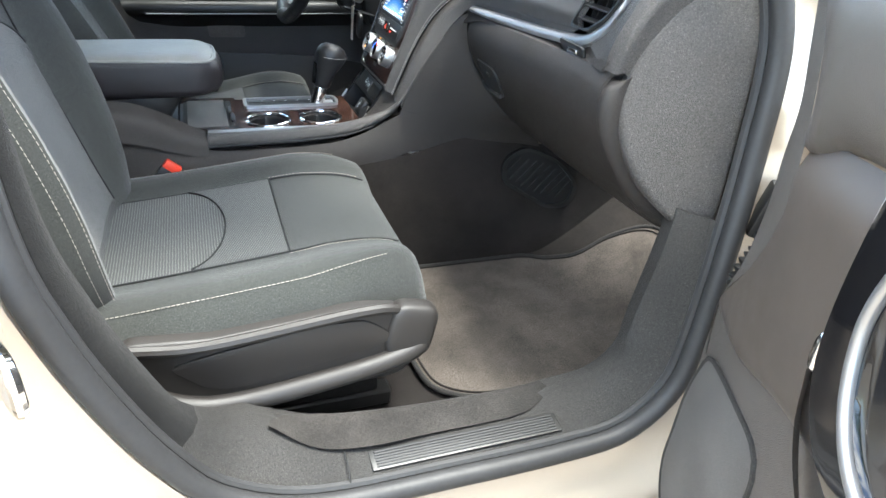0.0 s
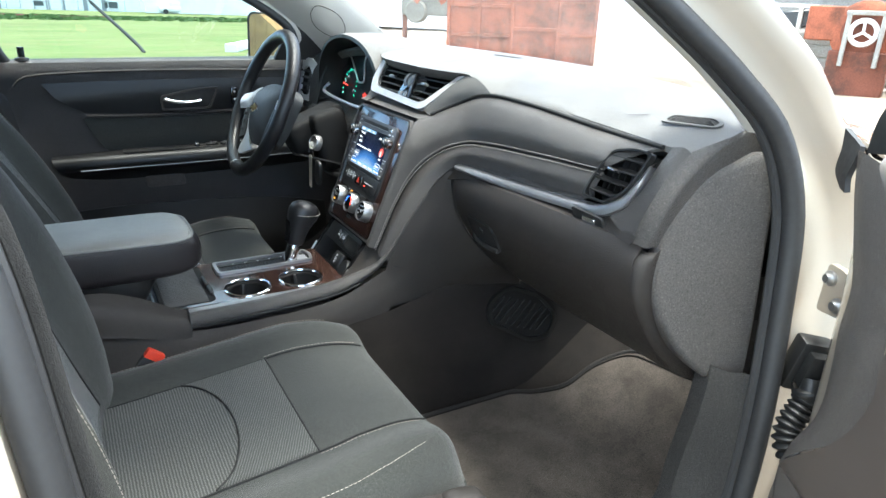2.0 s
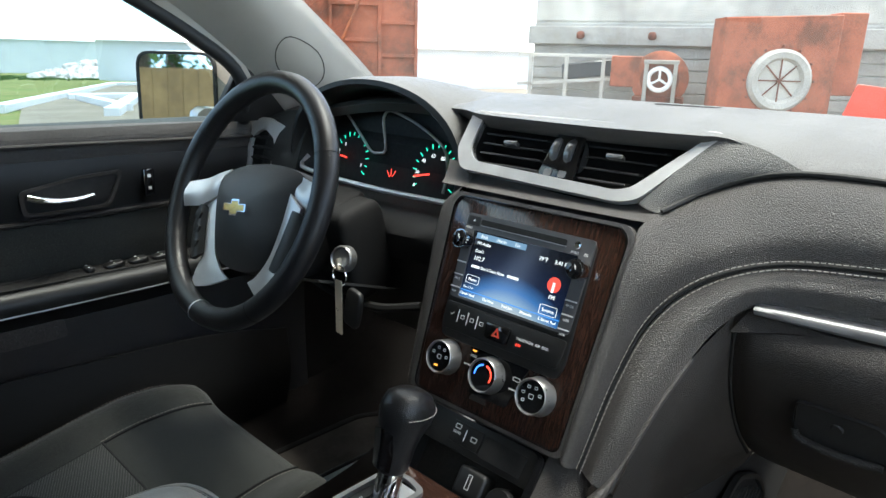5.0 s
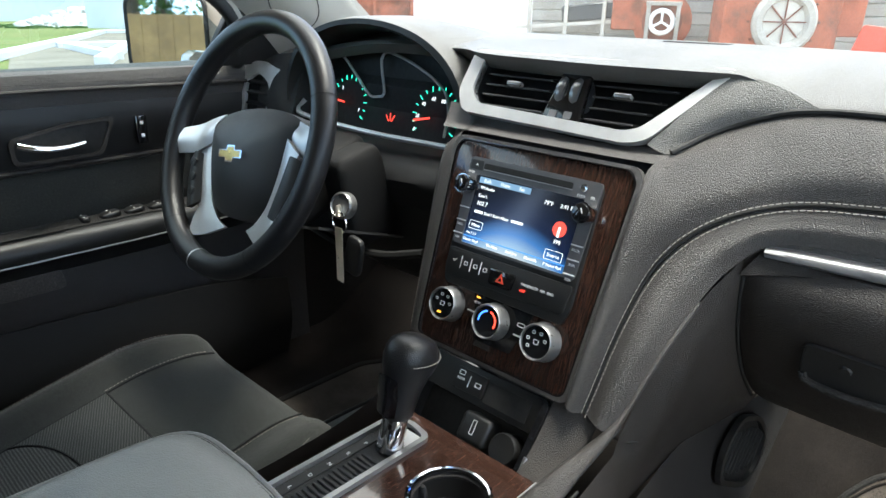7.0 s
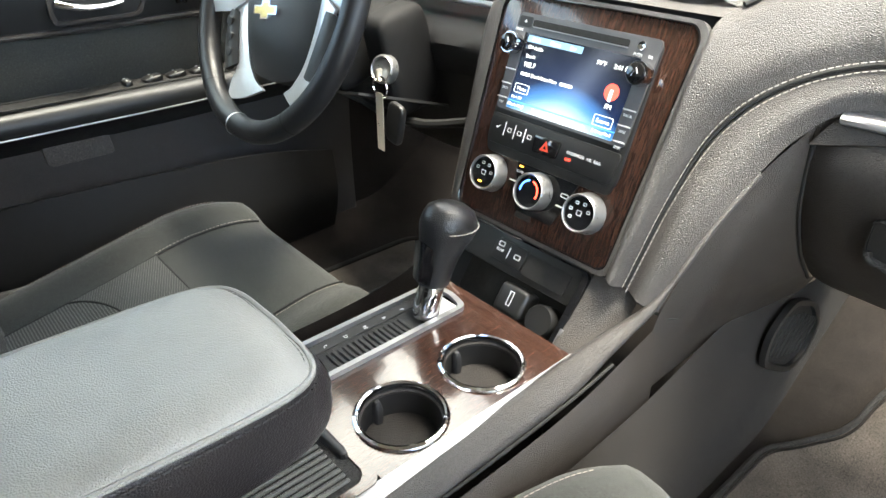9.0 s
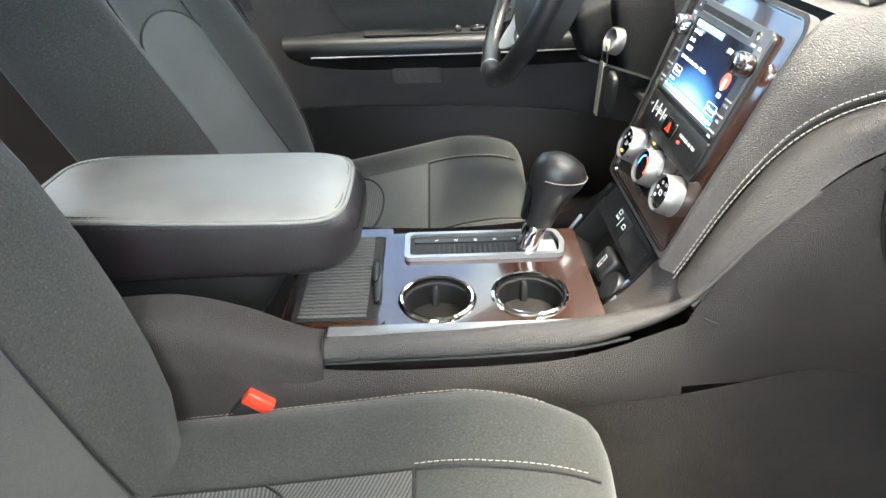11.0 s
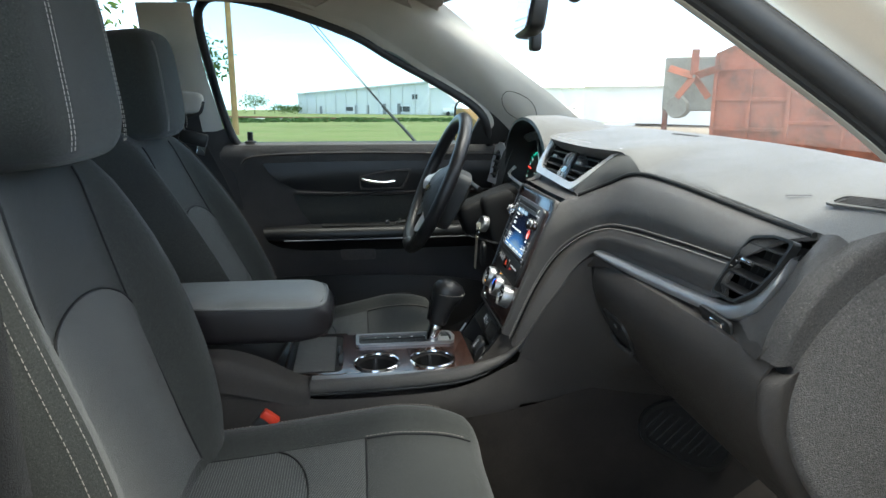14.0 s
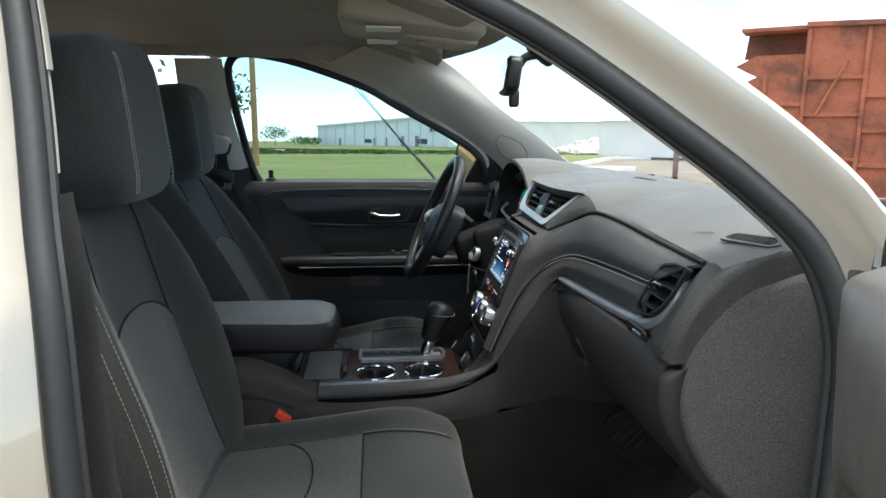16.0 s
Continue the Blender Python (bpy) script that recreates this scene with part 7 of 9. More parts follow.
part("rear_bolster", sheet([[(0.427, -0.118, 0.856), (0.40, -0.122, 0.868), (0.35, -0.13, 0.900), (0.29, -0.14, 0.925), (0.22, -0.15, 0.93)], [(0.427, -0.150, 0.842), (0.40, -0.154, 0.852), (0.35, -0.164, 0.880), (0.29, -0.176, 0.905), (0.22, -0.186, 0.91)], [(0.427, -0.156, 0.815), (0.40, -0.162, 0.82), (0.35, -0.174, 0.84), (0.29, -0.184, 0.86), (0.22, -0.19, 0.865)]], 30, 6), M_LOWER, console, "soft rear console shoulder")
part("console_body", box(0.62, 0.23, 0.29, 0.01, 1, pose(0.40, 0.0, 0.675)), M_LOWER, console)
part("side_panel", sheet([[(0.2, 0.155, 0.90), (0.43, 0.135, 0.846), (0.70, 0.138, 0.846), (0.813, 0.15, 0.898)], [(0.2, 0.175, 0.7), (0.43, 0.172, 0.68), (0.70, 0.175, 0.68), (0.85, 0.178, 0.72)], [(0.2, 0.188, 0.52), (0.43, 0.188, 0.52), (0.7, 0.192, 0.52), (1.25, 0.2, 0.52)]], 40, 6), M_LOWER, console, "dark console side toward the driver")
# wood top plate with holes for the cups
CUPS = [(0.662, -0.057), (0.552, -0.061)]


def top_plate():
    """Plate with two round holes, in quads round each hole."""
    bm = bmesh.new()
    cells = [(0.493, 0.607, -0.108, 0.002, CUPS[1]), (0.607, 0.742, -0.108, 0.002, CUPS[0])]
    n = 32
    for x0, x1, y0, y1, (cx, cy) in cells:
        inner, outer = [], []
        for j in range(n):
            a = 2 * math.pi * j / n
            c, s = math.cos(a), math.sin(a)
            inner.append(bm.verts.new((cx + 0.043 * c, cy + 0.043 * s, CZ)))
            k = min(((x1 - cx) / c) if c > 1e-6 else 9, ((x0 - cx) / c) if c < -1e-6 else 9, ((y1 - cy) / s) if s > 1e-6 else 9, ((y0 - cy) / s) if s < -1e-6 else 9)
            outer.append(bm.verts.new((cx + k * c, cy + k * s, CZ)))
        for j in range(n):
            bm.faces.new((inner[j], outer[j], outer[(j + 1) % n], inner[(j + 1) % n]))
        cs = [(x1, y1), (x0, y1), (x0, y0), (x1, y0)]
        for j in range(n):
            p, q = outer[j].co, outer[(j + 1) % n].co
            for cxx, cyy in cs:
                if abs(p.x - q.x) > 1e-5 and abs(p.y - q.y) > 1e-5 and min(p.x, q.x) - 1e-5 <= cxx <= max(p.x, q.x) + 1e-5 and min(p.y, q.y) - 1e-5 <= cyy <= max(p.y, q.y) + 1e-5:
                    bm.faces.new((outer[j], bm.verts.new((cxx, cyy, CZ)), outer[(j + 1) % n]))
    for x0, x1, y0, y1 in ((0.493, 0.742, 0.002, 0.026), (0.493, 0.742, 0.086, 0.097), (0.493, 0.516, 0.026, 0.086), (0.712, 0.742, 0.026, 0.086)):
        bm.faces.new([bm.verts.new(p) for p in ((x0, y0, CZ), (x1, y0, CZ), (x1, y1, CZ), (x0, y1, CZ))])
    return bm


part("top_plate", top_plate(), M_WOOD, console, "glossy dark wood-grain top plate", smooth=False)
part("tray_cheek", sheet([[(0.742, -0.084, 0.852), (0.770, -0.086, 0.880), (0.803, -0.088, 0.926)], [(0.742, -0.110, 0.8515), (0.772, -0.109, 0.874), (0.806, -0.106, 0.918)], [(0.750, -0.132, 0.845), (0.782, -0.134, 0.868), (0.816, -0.136, 0.905)]], 20, 4), M_LOWER, console, "dark grained cheek beside the tray")
part("plate_edge", tube([(0.430, -0.1305, 0.8455), (0.60, -0.129, 0.8455), (0.73, -0.1305, 0.850), (0.775, -0.1325, 0.866), (0.805, -0.135, 0.889)], 0.0014, 6, 40), M_DEEP, console)
part("plate_skirt", sheet([[(0.43, -0.1082, 0.8535), (0.6, -0.1082, 0.8535), (0.700, -0.1083, 0.8535), (0.728, -0.1083, 0.8535), (0.743, -0.1083, 0.854)], [(0.43, -0.125, 0.8525), (0.6, -0.1235, 0.8525), (0.700, -0.1245, 0.8525), (0.728, -0.125, 0.8525), (0.742, -0.125, 0.853)], [(0.43, -0.130, 0.845), (0.6, -0.1285, 0.845), (0.700, -0.1295, 0.846), (0.728, -0.130, 0.846), (0.741, -0.130, 0.8465)]], 40, 3), M_STRIP, console, "satin silver edge of the top plate")
for cx, cy in CUPS:
    cup = part("cup_holder", lathe([(0.0405, 0.0), (0.0395, -0.01), (0.036, -0.062), (0.03, -0.066), (0, -0.066)], 36, Matrix.Translation((cx, cy, CZ))), M_BLACK, console, "deep black cup holder")
    part("chrome_ring", lathe([(0.040, 0.0005), (0.0408, 0.0035), (0.043, 0.0042), (0.0455, 0.003), (0.0465, 0.0002)], 40, Matrix.Translation((cx, cy, CZ))), M_CHROME, cup, "chrome rim")
    part("step_ring", lathe([(0.0405, -0.003), (0.0385, -0.005), (0.0385, -0.007), (0.0402, -0.009)], 36, Matrix.Translation((cx, cy, CZ))), M_LOWER, cup)
    part("finger", superbox(0.010, 0.014, 0.04, 0.7, 12, 8, pose(cx - 0.002, cy + 0.0375, CZ - 0.026, 0, 0, 0)), M_RUBBER, cup, "rubber gripping finger")
    part("base_ring", lathe([(0.016, -0.0655), (0.018, -0.064), (0.02, -0.0655)], 24, Matrix.Translation((cx, cy, CZ))), M_LOWER, cup)
# gear selector gate and lever
GX, GY = 0.616, 0.056
gate = part("selector_gate", frame_ring(rounded([(-0.105, -0.033), (0.100, -0.033), (0.107, 0.0), (0.100, 0.033), (-0.105, 0.033)], 0.010), rounded([(-0.098, -0.0265), (0.094, -0.0265), (0.100, 0.0), (0.094, 0.0265), (-0.098, 0.0265)], 0.007), 0.006, pose(GX, GY, CZ)), M_STRIP, console, "satin silver gear selector frame")
part("gate_floor", slab(rounded([(-0.099, -0.0275), (0.095, -0.0275), (0.101, 0.0), (0.095, 0.0275), (-0.099, 0.0275)], 0.007), 0.001, 0, 1, pose(GX, GY, CZ - 0.001)), M_DARK, gate, "dark floor of the selector")
for k in range(15):
    part("shutter_rib", box(0.0045, 0.027, 0.003, 0.001, 1, pose(0.548 + 0.0068 * k, 0.0455, CZ + 0.001)), M_BLACK, gate, smooth=False)
part("bright_plate", slab(rounded([(-0.022, -0.016), (0.022, -0.016), (0.022, 0.016), (-0.02, 0.016)], 0.003), 0.0012, 0.0004, 1, pose(0.688, 0.049, CZ + 0.001)), M_SILVER, gate, "bright plate at the selector's end")
for k, ch in enumerate("PRNDL"):
    lettering("print", ch, 0.0068, pose(0.655 - 0.026 * k, 0.070, CZ + 0.0025, 0, 0, -90), M_WHITE, gate, "CENTER")
part("letter_track", slab(rect(0.15, 0.013, 0.003), 0.002, 0.0006, 1, pose(0.598, 0.0725, CZ)), M_BLACK, gate)
lever = thing("gear_lever", (0.672, 0.046, CZ), "black leather gear knob on a chrome collar", "gear lever")
LV = axes((0.672, 0.046, CZ), (0.966, 0.0, -0.26), (0, 1, 0))
part("collar", lathe([(0.016, 0.0), (0.0150, 0.028), (0.0145, 0.040), (0.013, 0.044)], 24, LV), M_CHROME, lever, "chrome collar")


def knob_rows():
    rows = []
    for z, rx, ry, ox in ((0.040, 0.0165, 0.0155, 0), (0.044, 0.020, 0.018, 0), (0.06, 0.022, 0.0195, 0), (0.075, 0.024, 0.021, 0.001), (0.088, 0.0275, 0.024, 0.003), (0.100, 0.032, 0.028, 0.005), (0.111, 0.0345, 0.030, 0.006), (0.121, 0.033, 0.0285, 0.006), (0.130, 0.0275, 0.0245, 0.005), (0.136, 0.017, 0.015, 0.004), (0.138, 0.003, 0.003, 0.004)):
        rows.append([LV @ Vector((rx * math.cos(a) + ox, ry * math.sin(a), z)) for a in [2 * math.pi * j / 28 for j in range(28)]])
    return grid(rows, closed_u=True, cap=True)


part("knob", knob_rows(), M_WHEEL, lever, "dark leather gear knob")
part("front_insert", sheet([[LV @ Vector((-0.017, -0.0140, 0.046)), LV @ Vector((-0.019, -0.0155, 0.068)), LV @ Vector((-0.024, -0.0145, 0.090))], [LV @ Vector((-0.0225, 0, 0.046)), LV @ Vector((-0.0245, 0, 0.068)), LV @ Vector((-0.0285, 0, 0.094))], [LV @ Vector((-0.017, 0.0140, 0.046)), LV @ Vector((-0.019, 0.0155, 0.068)), LV @ Vector((-0.024, 0.0145, 0.090))]], 12, 5, 0.001), M_GLOSS, lever, "gloss black insert on the knob")
part("stitching", dashes([[LV @ Vector((0.0355 * math.cos(a) + 0.006, 0.0308 * math.sin(a), 0.112 + 0.005 * math.cos(a))) for a in [-2.2 + 4.4 * j / 14 for j in range(15)]]], 0.004, 0.003, 0.0006), M_THREAD, lever, kind="stuff")
# sliding lid behind the cups
tamb = part("sliding_lid", slab(rounded([(0.385, -0.100), (0.476, -0.100), (0.484, -0.092), (0.484, 0.085), (0.385, 0.085)], 0.006), 0.004, 0.001, 1, pose(0, 0, CZ - 0.002)), M_FASCIA, console, "ribbed grey sliding lid")
for k in range(26):
    part("rib", box(0.078, 0.0042, 0.003, 0.001, 1, pose(0.432, -0.093 + 0.007 * k, CZ + 0.003)), M_DASHTOP, tamb, smooth=False)
part("pull", superbox(0.008, 0.046, 0.016, 0.5, 12, 8, pose(0.478, -0.012, CZ + 0.006)), M_BLACK, tamb, "black finger pull")
part("lid_frame", frame_ring(rounded([(0.375, -0.110), (0.488, -0.110), (0.494, -0.10), (0.494, 0.108), (0.375, 0.108)], 0.008), rounded([(0.379, -0.101), (0.477, -0.101), (0.485, -0.092), (0.485, 0.086), (0.379, 0.086)], 0.006), 0.003, pose(0, 0, CZ - 0.001)), M_WOOD, console)
part("deck", box(0.28, 0.236, 0.01, 0.002, 1, pose(0.34, 0, CZ - 0.012)), M_BLACK, console)
# armrest, cut at the welt; the side's shade is put into its colour
arm_bm = superbox(0.366, 0.178, 0.086, 0.36, 44, 24, pose(0.289, -0.023, 0.957), lambda p: Vector((p.x, p.y, p.z + 0.003 * math.cos(p.y * 20) - 0.016 * max(0.0, (p.x - 0.13) / 0.05) ** 2 * (1 if p.z > 0 else -0.4))))
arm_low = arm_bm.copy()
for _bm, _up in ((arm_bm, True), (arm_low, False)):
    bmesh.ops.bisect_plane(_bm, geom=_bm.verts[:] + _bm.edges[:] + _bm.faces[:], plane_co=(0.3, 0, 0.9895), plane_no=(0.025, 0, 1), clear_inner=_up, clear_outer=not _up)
_rim = {}
for _e in arm_bm.edges:
    if len(_e.link_faces) == 1:
        for _v in _e.verts:
            _rim[_v] = _v.co.copy()
WELT_POINTS = list(_rim.values())
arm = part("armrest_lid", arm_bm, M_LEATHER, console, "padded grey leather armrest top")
part("armrest_side", arm_low, M_ARMSHADE, arm, "leather armrest side, near-black to stand for shade")
_mid = Vector((0.289, -0.023, 0))
WELT = sorted(WELT_POINTS, key=lambda p: math.atan2(p.y - _mid.y, p.x - _mid.x))


def welt_row(out, up):
    """A line beside the welt, out from the lid's middle and up."""
    row = []
    for p in WELT + WELT[:1]:
        d = Vector((p.x - _mid.x, (p.y - _mid.y) * 3.0, 0)).normalized()
        row.append(p + d * out + Vector((0, 0, up)))
    return row


part("welt", tube(welt_row(0.0006, 0.0004), 0.0026, 8), M_LEATHER, arm, "raised leather welt")
part("armrest_stitching", dashes([welt_row(-0.0055, 0.0030), welt_row(0.0040, -0.0050)], 0.0065, 0.0045, 0.0008), M_DEEP, arm, kind="stuff")
part("tambour_handle", superbox(0.010, 0.055, 0.012, 0.5, 12, 8, pose(0.4815, -0.045, CZ + 0.003)), M_BLACK, console, "black finger grip of the sliding cover")
part("armrest_bin", superbox(0.24, 0.17, 0.09, 0.25, 28, 14, pose(0.285, -0.012, 0.895), lambda p: Vector((p.x - (0.05 * (0.5 - p.z / 0.09) if p.x > 0 else 0), p.y, p.z))), M_BLACK, console, "dark bin under the armrest")
part("latch", superbox(0.012, 0.05, 0.022, 0.5, 12, 8, pose(0.452, -0.04, 0.925, 0, -20, 0)), M_BLACK, console, "armrest latch")
# open tray at the foot of the stack
BN = axes((0.773, SY, 0.878), (0, -1, 0), (0.56, 0, 0.83))
tray = part("tray_frame", frame_ring(rounded([(-0.100, -0.056), (0.096, -0.056), (0.100, 0.048), (-0.098, 0.048)], 0.012), rounded([(-0.092, -0.048), (0.088, -0.048), (0.092, 0.046), (-0.090, 0.046)], 0.010), 0.006, BN), M_GLOSS, console, "open tray with a glossy black rim")
part("tray_back", slab(rounded([(-0.094, 0.004), (0.094, 0.004), (0.094, 0.05), (-0.094, 0.05)], 0.006), 0.004, 0.001, 2, BN @ Matrix.Translation((0, 0, -0.004))), M_BLACK, tray, "black switch panel")
part("tray_lip", tube([BN @ Vector(p) for p in ((-0.100, -0.02, 0.006), (-0.099, -0.046, 0.006), (-0.090, -0.0555, 0.006), (0.086, -0.0555, 0.006), (0.096, -0.046, 0.006), (0.098, -0.02, 0.006))], 0.0028, 8, 40), M_STRIP, tray, "satin silver lower rim")
part("tray_well", box(0.19, 0.06, 0.004, 0, 1, BN @ Matrix.Translation((0, -0.022, -0.04))), M_DEEP, tray)
for sx in (-0.092, 0.09):
    part("tray_side", box(0.003, 0.1, 0.045, 0, 1, BN @ Matrix.Translation((sx, -0.002, -0.02))), M_BLACK, tray)
part("tray_floor", box(0.186, 0.003, 0.045, 0, 1, BN @ Matrix.Translation((0, -0.048, -0.02))), M_BLACK, tray)
part("blank_panel", slab(rect(0.062, 0.026, 0.002), 0.002, 0, 1, BN @ Matrix.Translation((0.046, 0.024, 0.0))), M_DEEP, tray)
tk = part("tray_keys", slab(rect(0.048, 0.026, 0.003), 0.003, 0.001, 2, BN @ Matrix.Translation((-0.012, 0.026, 0.0))), M_BLACK, tray)
lettering("print", "REAR", 0.005, BN @ Matrix.Translation((-0.031, 0.024, 0.0033)), M_WHITE, tk)
part("key_line", box(0.0012, 0.014, 0.0006, 0, 1, BN @ Matrix.Translation((-0.012, 0.026, 0.0034))), M_WHITE, tk, smooth=False)
for x in (-0.026, 0.002):
    part("key_mark", frame_ring(rect(0.009, 0.006, 0.001), rect(0.007, 0.004, 0.001), 0.0004, BN @ Matrix.Translation((x, 0.033 if x < 0 else 0.026, 0.0032))), M_WHITE, tk, smooth=False)
us = part("usb_cover", box(0.042, 0.036, 0.03, 0.006, 3, BN @ Matrix.Translation((0.018, -0.022, -0.012))), M_BLACK, tray, "square black socket cover")
part("usb_mark", frame_ring(rect(0.006, 0.018, 0.001), rect(0.0045, 0.0165, 0.001), 0.0004, BN @ Matrix.Translation((0.018, -0.02, 0.0033))), M_WHITE, us, smooth=False)
part("power_socket", lathe([(0, 0.012), (0.017, 0.012), (0.019, 0.009), (0.0195, -0.01)], 28, BN @ Matrix.Translation((0.063, -0.026, -0.010))), M_BLACK, tray, "round black power socket cap")
# foot vent in the carpeted tunnel side
FV = axes((1.132, -0.1985, 0.738), (0.86, 0, -0.40), (0.45, 0, 0.9))
fv_out = rounded([(-0.108, 0.004), (-0.082, -0.046), (0.06, -0.064), (0.115, -0.040), (0.110, 0.018), (0.03, 0.052), (-0.07, 0.052)], 0.026)
part("foot_vent", frame_ring(fv_out, [(x * 0.9, y * 0.86) for x, y in fv_out], 0.008, FV), M_BLACK, console, "black louvred foot vent")
part("foot_vent_well", slab([(x * 0.9, y * 0.86) for x, y in fv_out], 0.001, 0, 1, FV @ Matrix.Translation((0, 0, 0.001))), M_DEEP, console)
for k in range(9):
    part("foot_vent_slat", box(0.005, 0.075 - 0.004 * abs(k - 4), 0.005, 0.001, 1, FV @ Matrix.Translation((-0.075 + 0.019 * k, -0.003, 0.004)) @ Matrix.Rotation(-0.35, 4, "Z")), M_DEEP, console, smooth=False)
part("tunnel_carpet", sheet([[(0.42, -0.167, 0.752), (0.56, -0.1685, 0.766), (0.70, -0.1705, 0.780), (0.80, -0.174, 0.795), (0.87, -0.176, 0.812), (0.93, -0.178, 0.829), (0.98, -0.181, 0.834), (1.04, -0.187, 0.829), (1.10, -0.194, 0.818), (1.25, -0.199, 0.800), (1.45, -0.200, 0.800)], [(0.42, -0.180, 0.65), (0.56, -0.183, 0.66), (0.70, -0.186, 0.67), (0.80, -0.187, 0.68), (0.92, -0.189, 0.70), (1.05, -0.193, 0.72), (1.45, -0.200, 0.74)], [(0.42, -0.195, 0.52), (0.56, -0.197, 0.52), (0.70, -0.198, 0.52), (0.80, -0.198, 0.52), (0.92, -0.199, 0.52), (1.05, -0.20, 0.52), (1.45, -0.203, 0.54)]], 44, 5), M_CARPET, console, "carpeted tunnel side")

# ---- steering wheel, column, key ----
WH = axes((0.725, 0.413, 1.143), (0, -1, 0), (0.40, 0, 0.917))
wheel = thing("steering_wheel", tuple(WH.translation), "black leather steering wheel with silver spokes and a gold badge", "steering wheel")
rim = []
for i in range(72):
    a = 2 * math.pi * i / 72
    rim.append(WH @ Vector((0.177 * math.cos(a), 0.177 * math.sin(a), 0)))
part("rim", tube(rim, 0.0165, 16, closed=True, up=tuple(WH.to_3x3() @ Vector((0, 0, 1)))), M_WHEEL, wheel, "black leather rim")
for a in (28, 152, 232, 308):
    c, s = math.cos(radians(a)), math.sin(radians(a))
    part("rim_joint", lathe([(0.0169, -0.0008), (0.0172, 0), (0.0169, 0.0008)], 20, axes(WH @ Vector((0.177 * c, 0.177 * s, 0)), WH.to_3x3() @ Vector((c, s, 0)), WH.to_3x3() @ Vector((0, 0, 1)))), M_DEEP, wheel)
part("bottom_mark", lathe([(0.0169, -0.0014), (0.0174, 0), (0.0169, 0.0014)], 20, axes(WH @ Vector((-0.02, -0.1758, 0)), (WH.to_3x3() @ Vector((-0.11, -0.99, 0))), WH.to_3x3() @ Vector((0, 0, 1)))), M_SILVER, wheel)
WR = WH @ Matrix.Translation((0.012, -0.005, -0.020)) @ Matrix.Rotation(radians(7), 4, "Z")
hub_half = [(0.0, 0.062), (0.06, 0.057), (0.106, 0.040), (0.106, 0.010), (0.094, -0.03), (0.078, -0.066), (0.052, -0.090), (0.0, -0.098)]
hub2 = curve([(x, y, 0) for x, y in hub_half] + [(-x, y, 0) for x, y in hub_half[-2:0:-1]], 56, closed=True)
hub_rows = []
for k in range(57):
    p = hub2[k % 56]
    c0 = Vector((0, -0.012, 0))
    hub_rows.append([WR @ Vector((*(c0.lerp(p, s))[:2], 0.006 + 0.030 * (1 - s ** 2.4))) for s in (0.001, 0.25, 0.5, 0.7, 0.85, 0.94, 1.0)] + [WR @ Vector((p.x * 1.01, p.y * 1.01, -0.006)), WR @ Vector((p.x, p.y, -0.04)), WR @ Vector((p.x * 0.3, p.y * 0.3, -0.06))])
part("hub", grid(hub_rows), M_PAD, wheel, "dark grey horn pad")


def on_wheel(s, pts):
    """Points on the spokes; towards the rim they rise to its plane."""
    out_ = []
    for x, y, z in pts:
        k = min(1.0, max(0.0, (math.hypot(x, y) - 0.105) / 0.06))
        out_.append(WR @ Vector((s * x, y, z + 0.022 * k * k)))
    return out_


for s in (-1, 1):
    part("spoke", sheet([on_wheel(s, ((0.078, 0.050, 0.004), (0.098, 0.044, 0.007), (0.13, 0.034, 0.004), (0.168, 0.024, -0.004))), on_wheel(s, ((0.088, 0.03, 0.012), (0.102, 0.022, 0.014), (0.13, 0.014, 0.009), (0.168, 0.006, 0.002))), on_wheel(s, ((0.092, 0.008, 0.010), (0.108, 0.0, 0.011), (0.132, -0.008, 0.006), (0.168, -0.012, -0.004)))], 14, 5, 0.006), M_SILVER, wheel, "satin silver spoke")
    part("lower_spoke", sheet([on_wheel(s, ((0.09, 0.02, 0.011), (0.088, -0.02, 0.010), (0.075, -0.07, 0.008), (0.052, -0.100, 0.005), (0.03, -0.112, 0.002))), on_wheel(s, ((0.106, 0.008, 0.013), (0.101, -0.025, 0.013), (0.089, -0.075, 0.010), (0.078, -0.108, 0.006), (0.068, -0.128, 0.0))), on_wheel(s, ((0.122, -0.002, 0.010), (0.114, -0.03, 0.010), (0.101, -0.08, 0.006), (0.104, -0.11, 0.0), (0.104, -0.134, -0.008)))], 22, 5, 0.005), M_SILVER, wheel, "satin silver lower spoke")
    key = part("spoke_keys", sheet([on_wheel(s, ((0.112, -0.010, 0.012), (0.106, -0.04, 0.013), (0.095, -0.082, 0.010))), on_wheel(s, ((0.124, -0.008, 0.017), (0.119, -0.045, 0.018), (0.104, -0.090, 0.014))), on_wheel(s, ((0.140, -0.014, 0.006), (0.136, -0.05, 0.006), (0.120, -0.094, 0.004)))], 16, 4, 0.008), M_BLACK, wheel, "black spoke key cluster")
    for k in range(3):
        part("key_button", superbox(0.016, 0.013, 0.004, 0.4, 12, 8, WR @ Matrix.Translation((s * (0.124 - 0.005 * k), -0.024 - 0.022 * k, 0.0195)) @ Matrix.Rotation(s * 0.25, 4, "Z")), M_DARK, key, "small dark spoke button")
bd = [(-0.024, -0.0045), (-0.009, -0.0045), (-0.0075, -0.0095), (0.0085, -0.0095), (0.009, -0.0045), (0.0255, -0.0045), (0.024, 0.0045), (0.009, 0.0045), (0.0075, 0.0095), (-0.0085, 0.0095), (-0.009, 0.0045), (-0.0255, 0.0045)]
part("badge", slab(bd, 0.003, 0.0008, 1, WR @ Matrix.Translation((0, -0.012, 0.0355))), M_GOLD, wheel, "gold badge in a chrome edge", smooth=False)
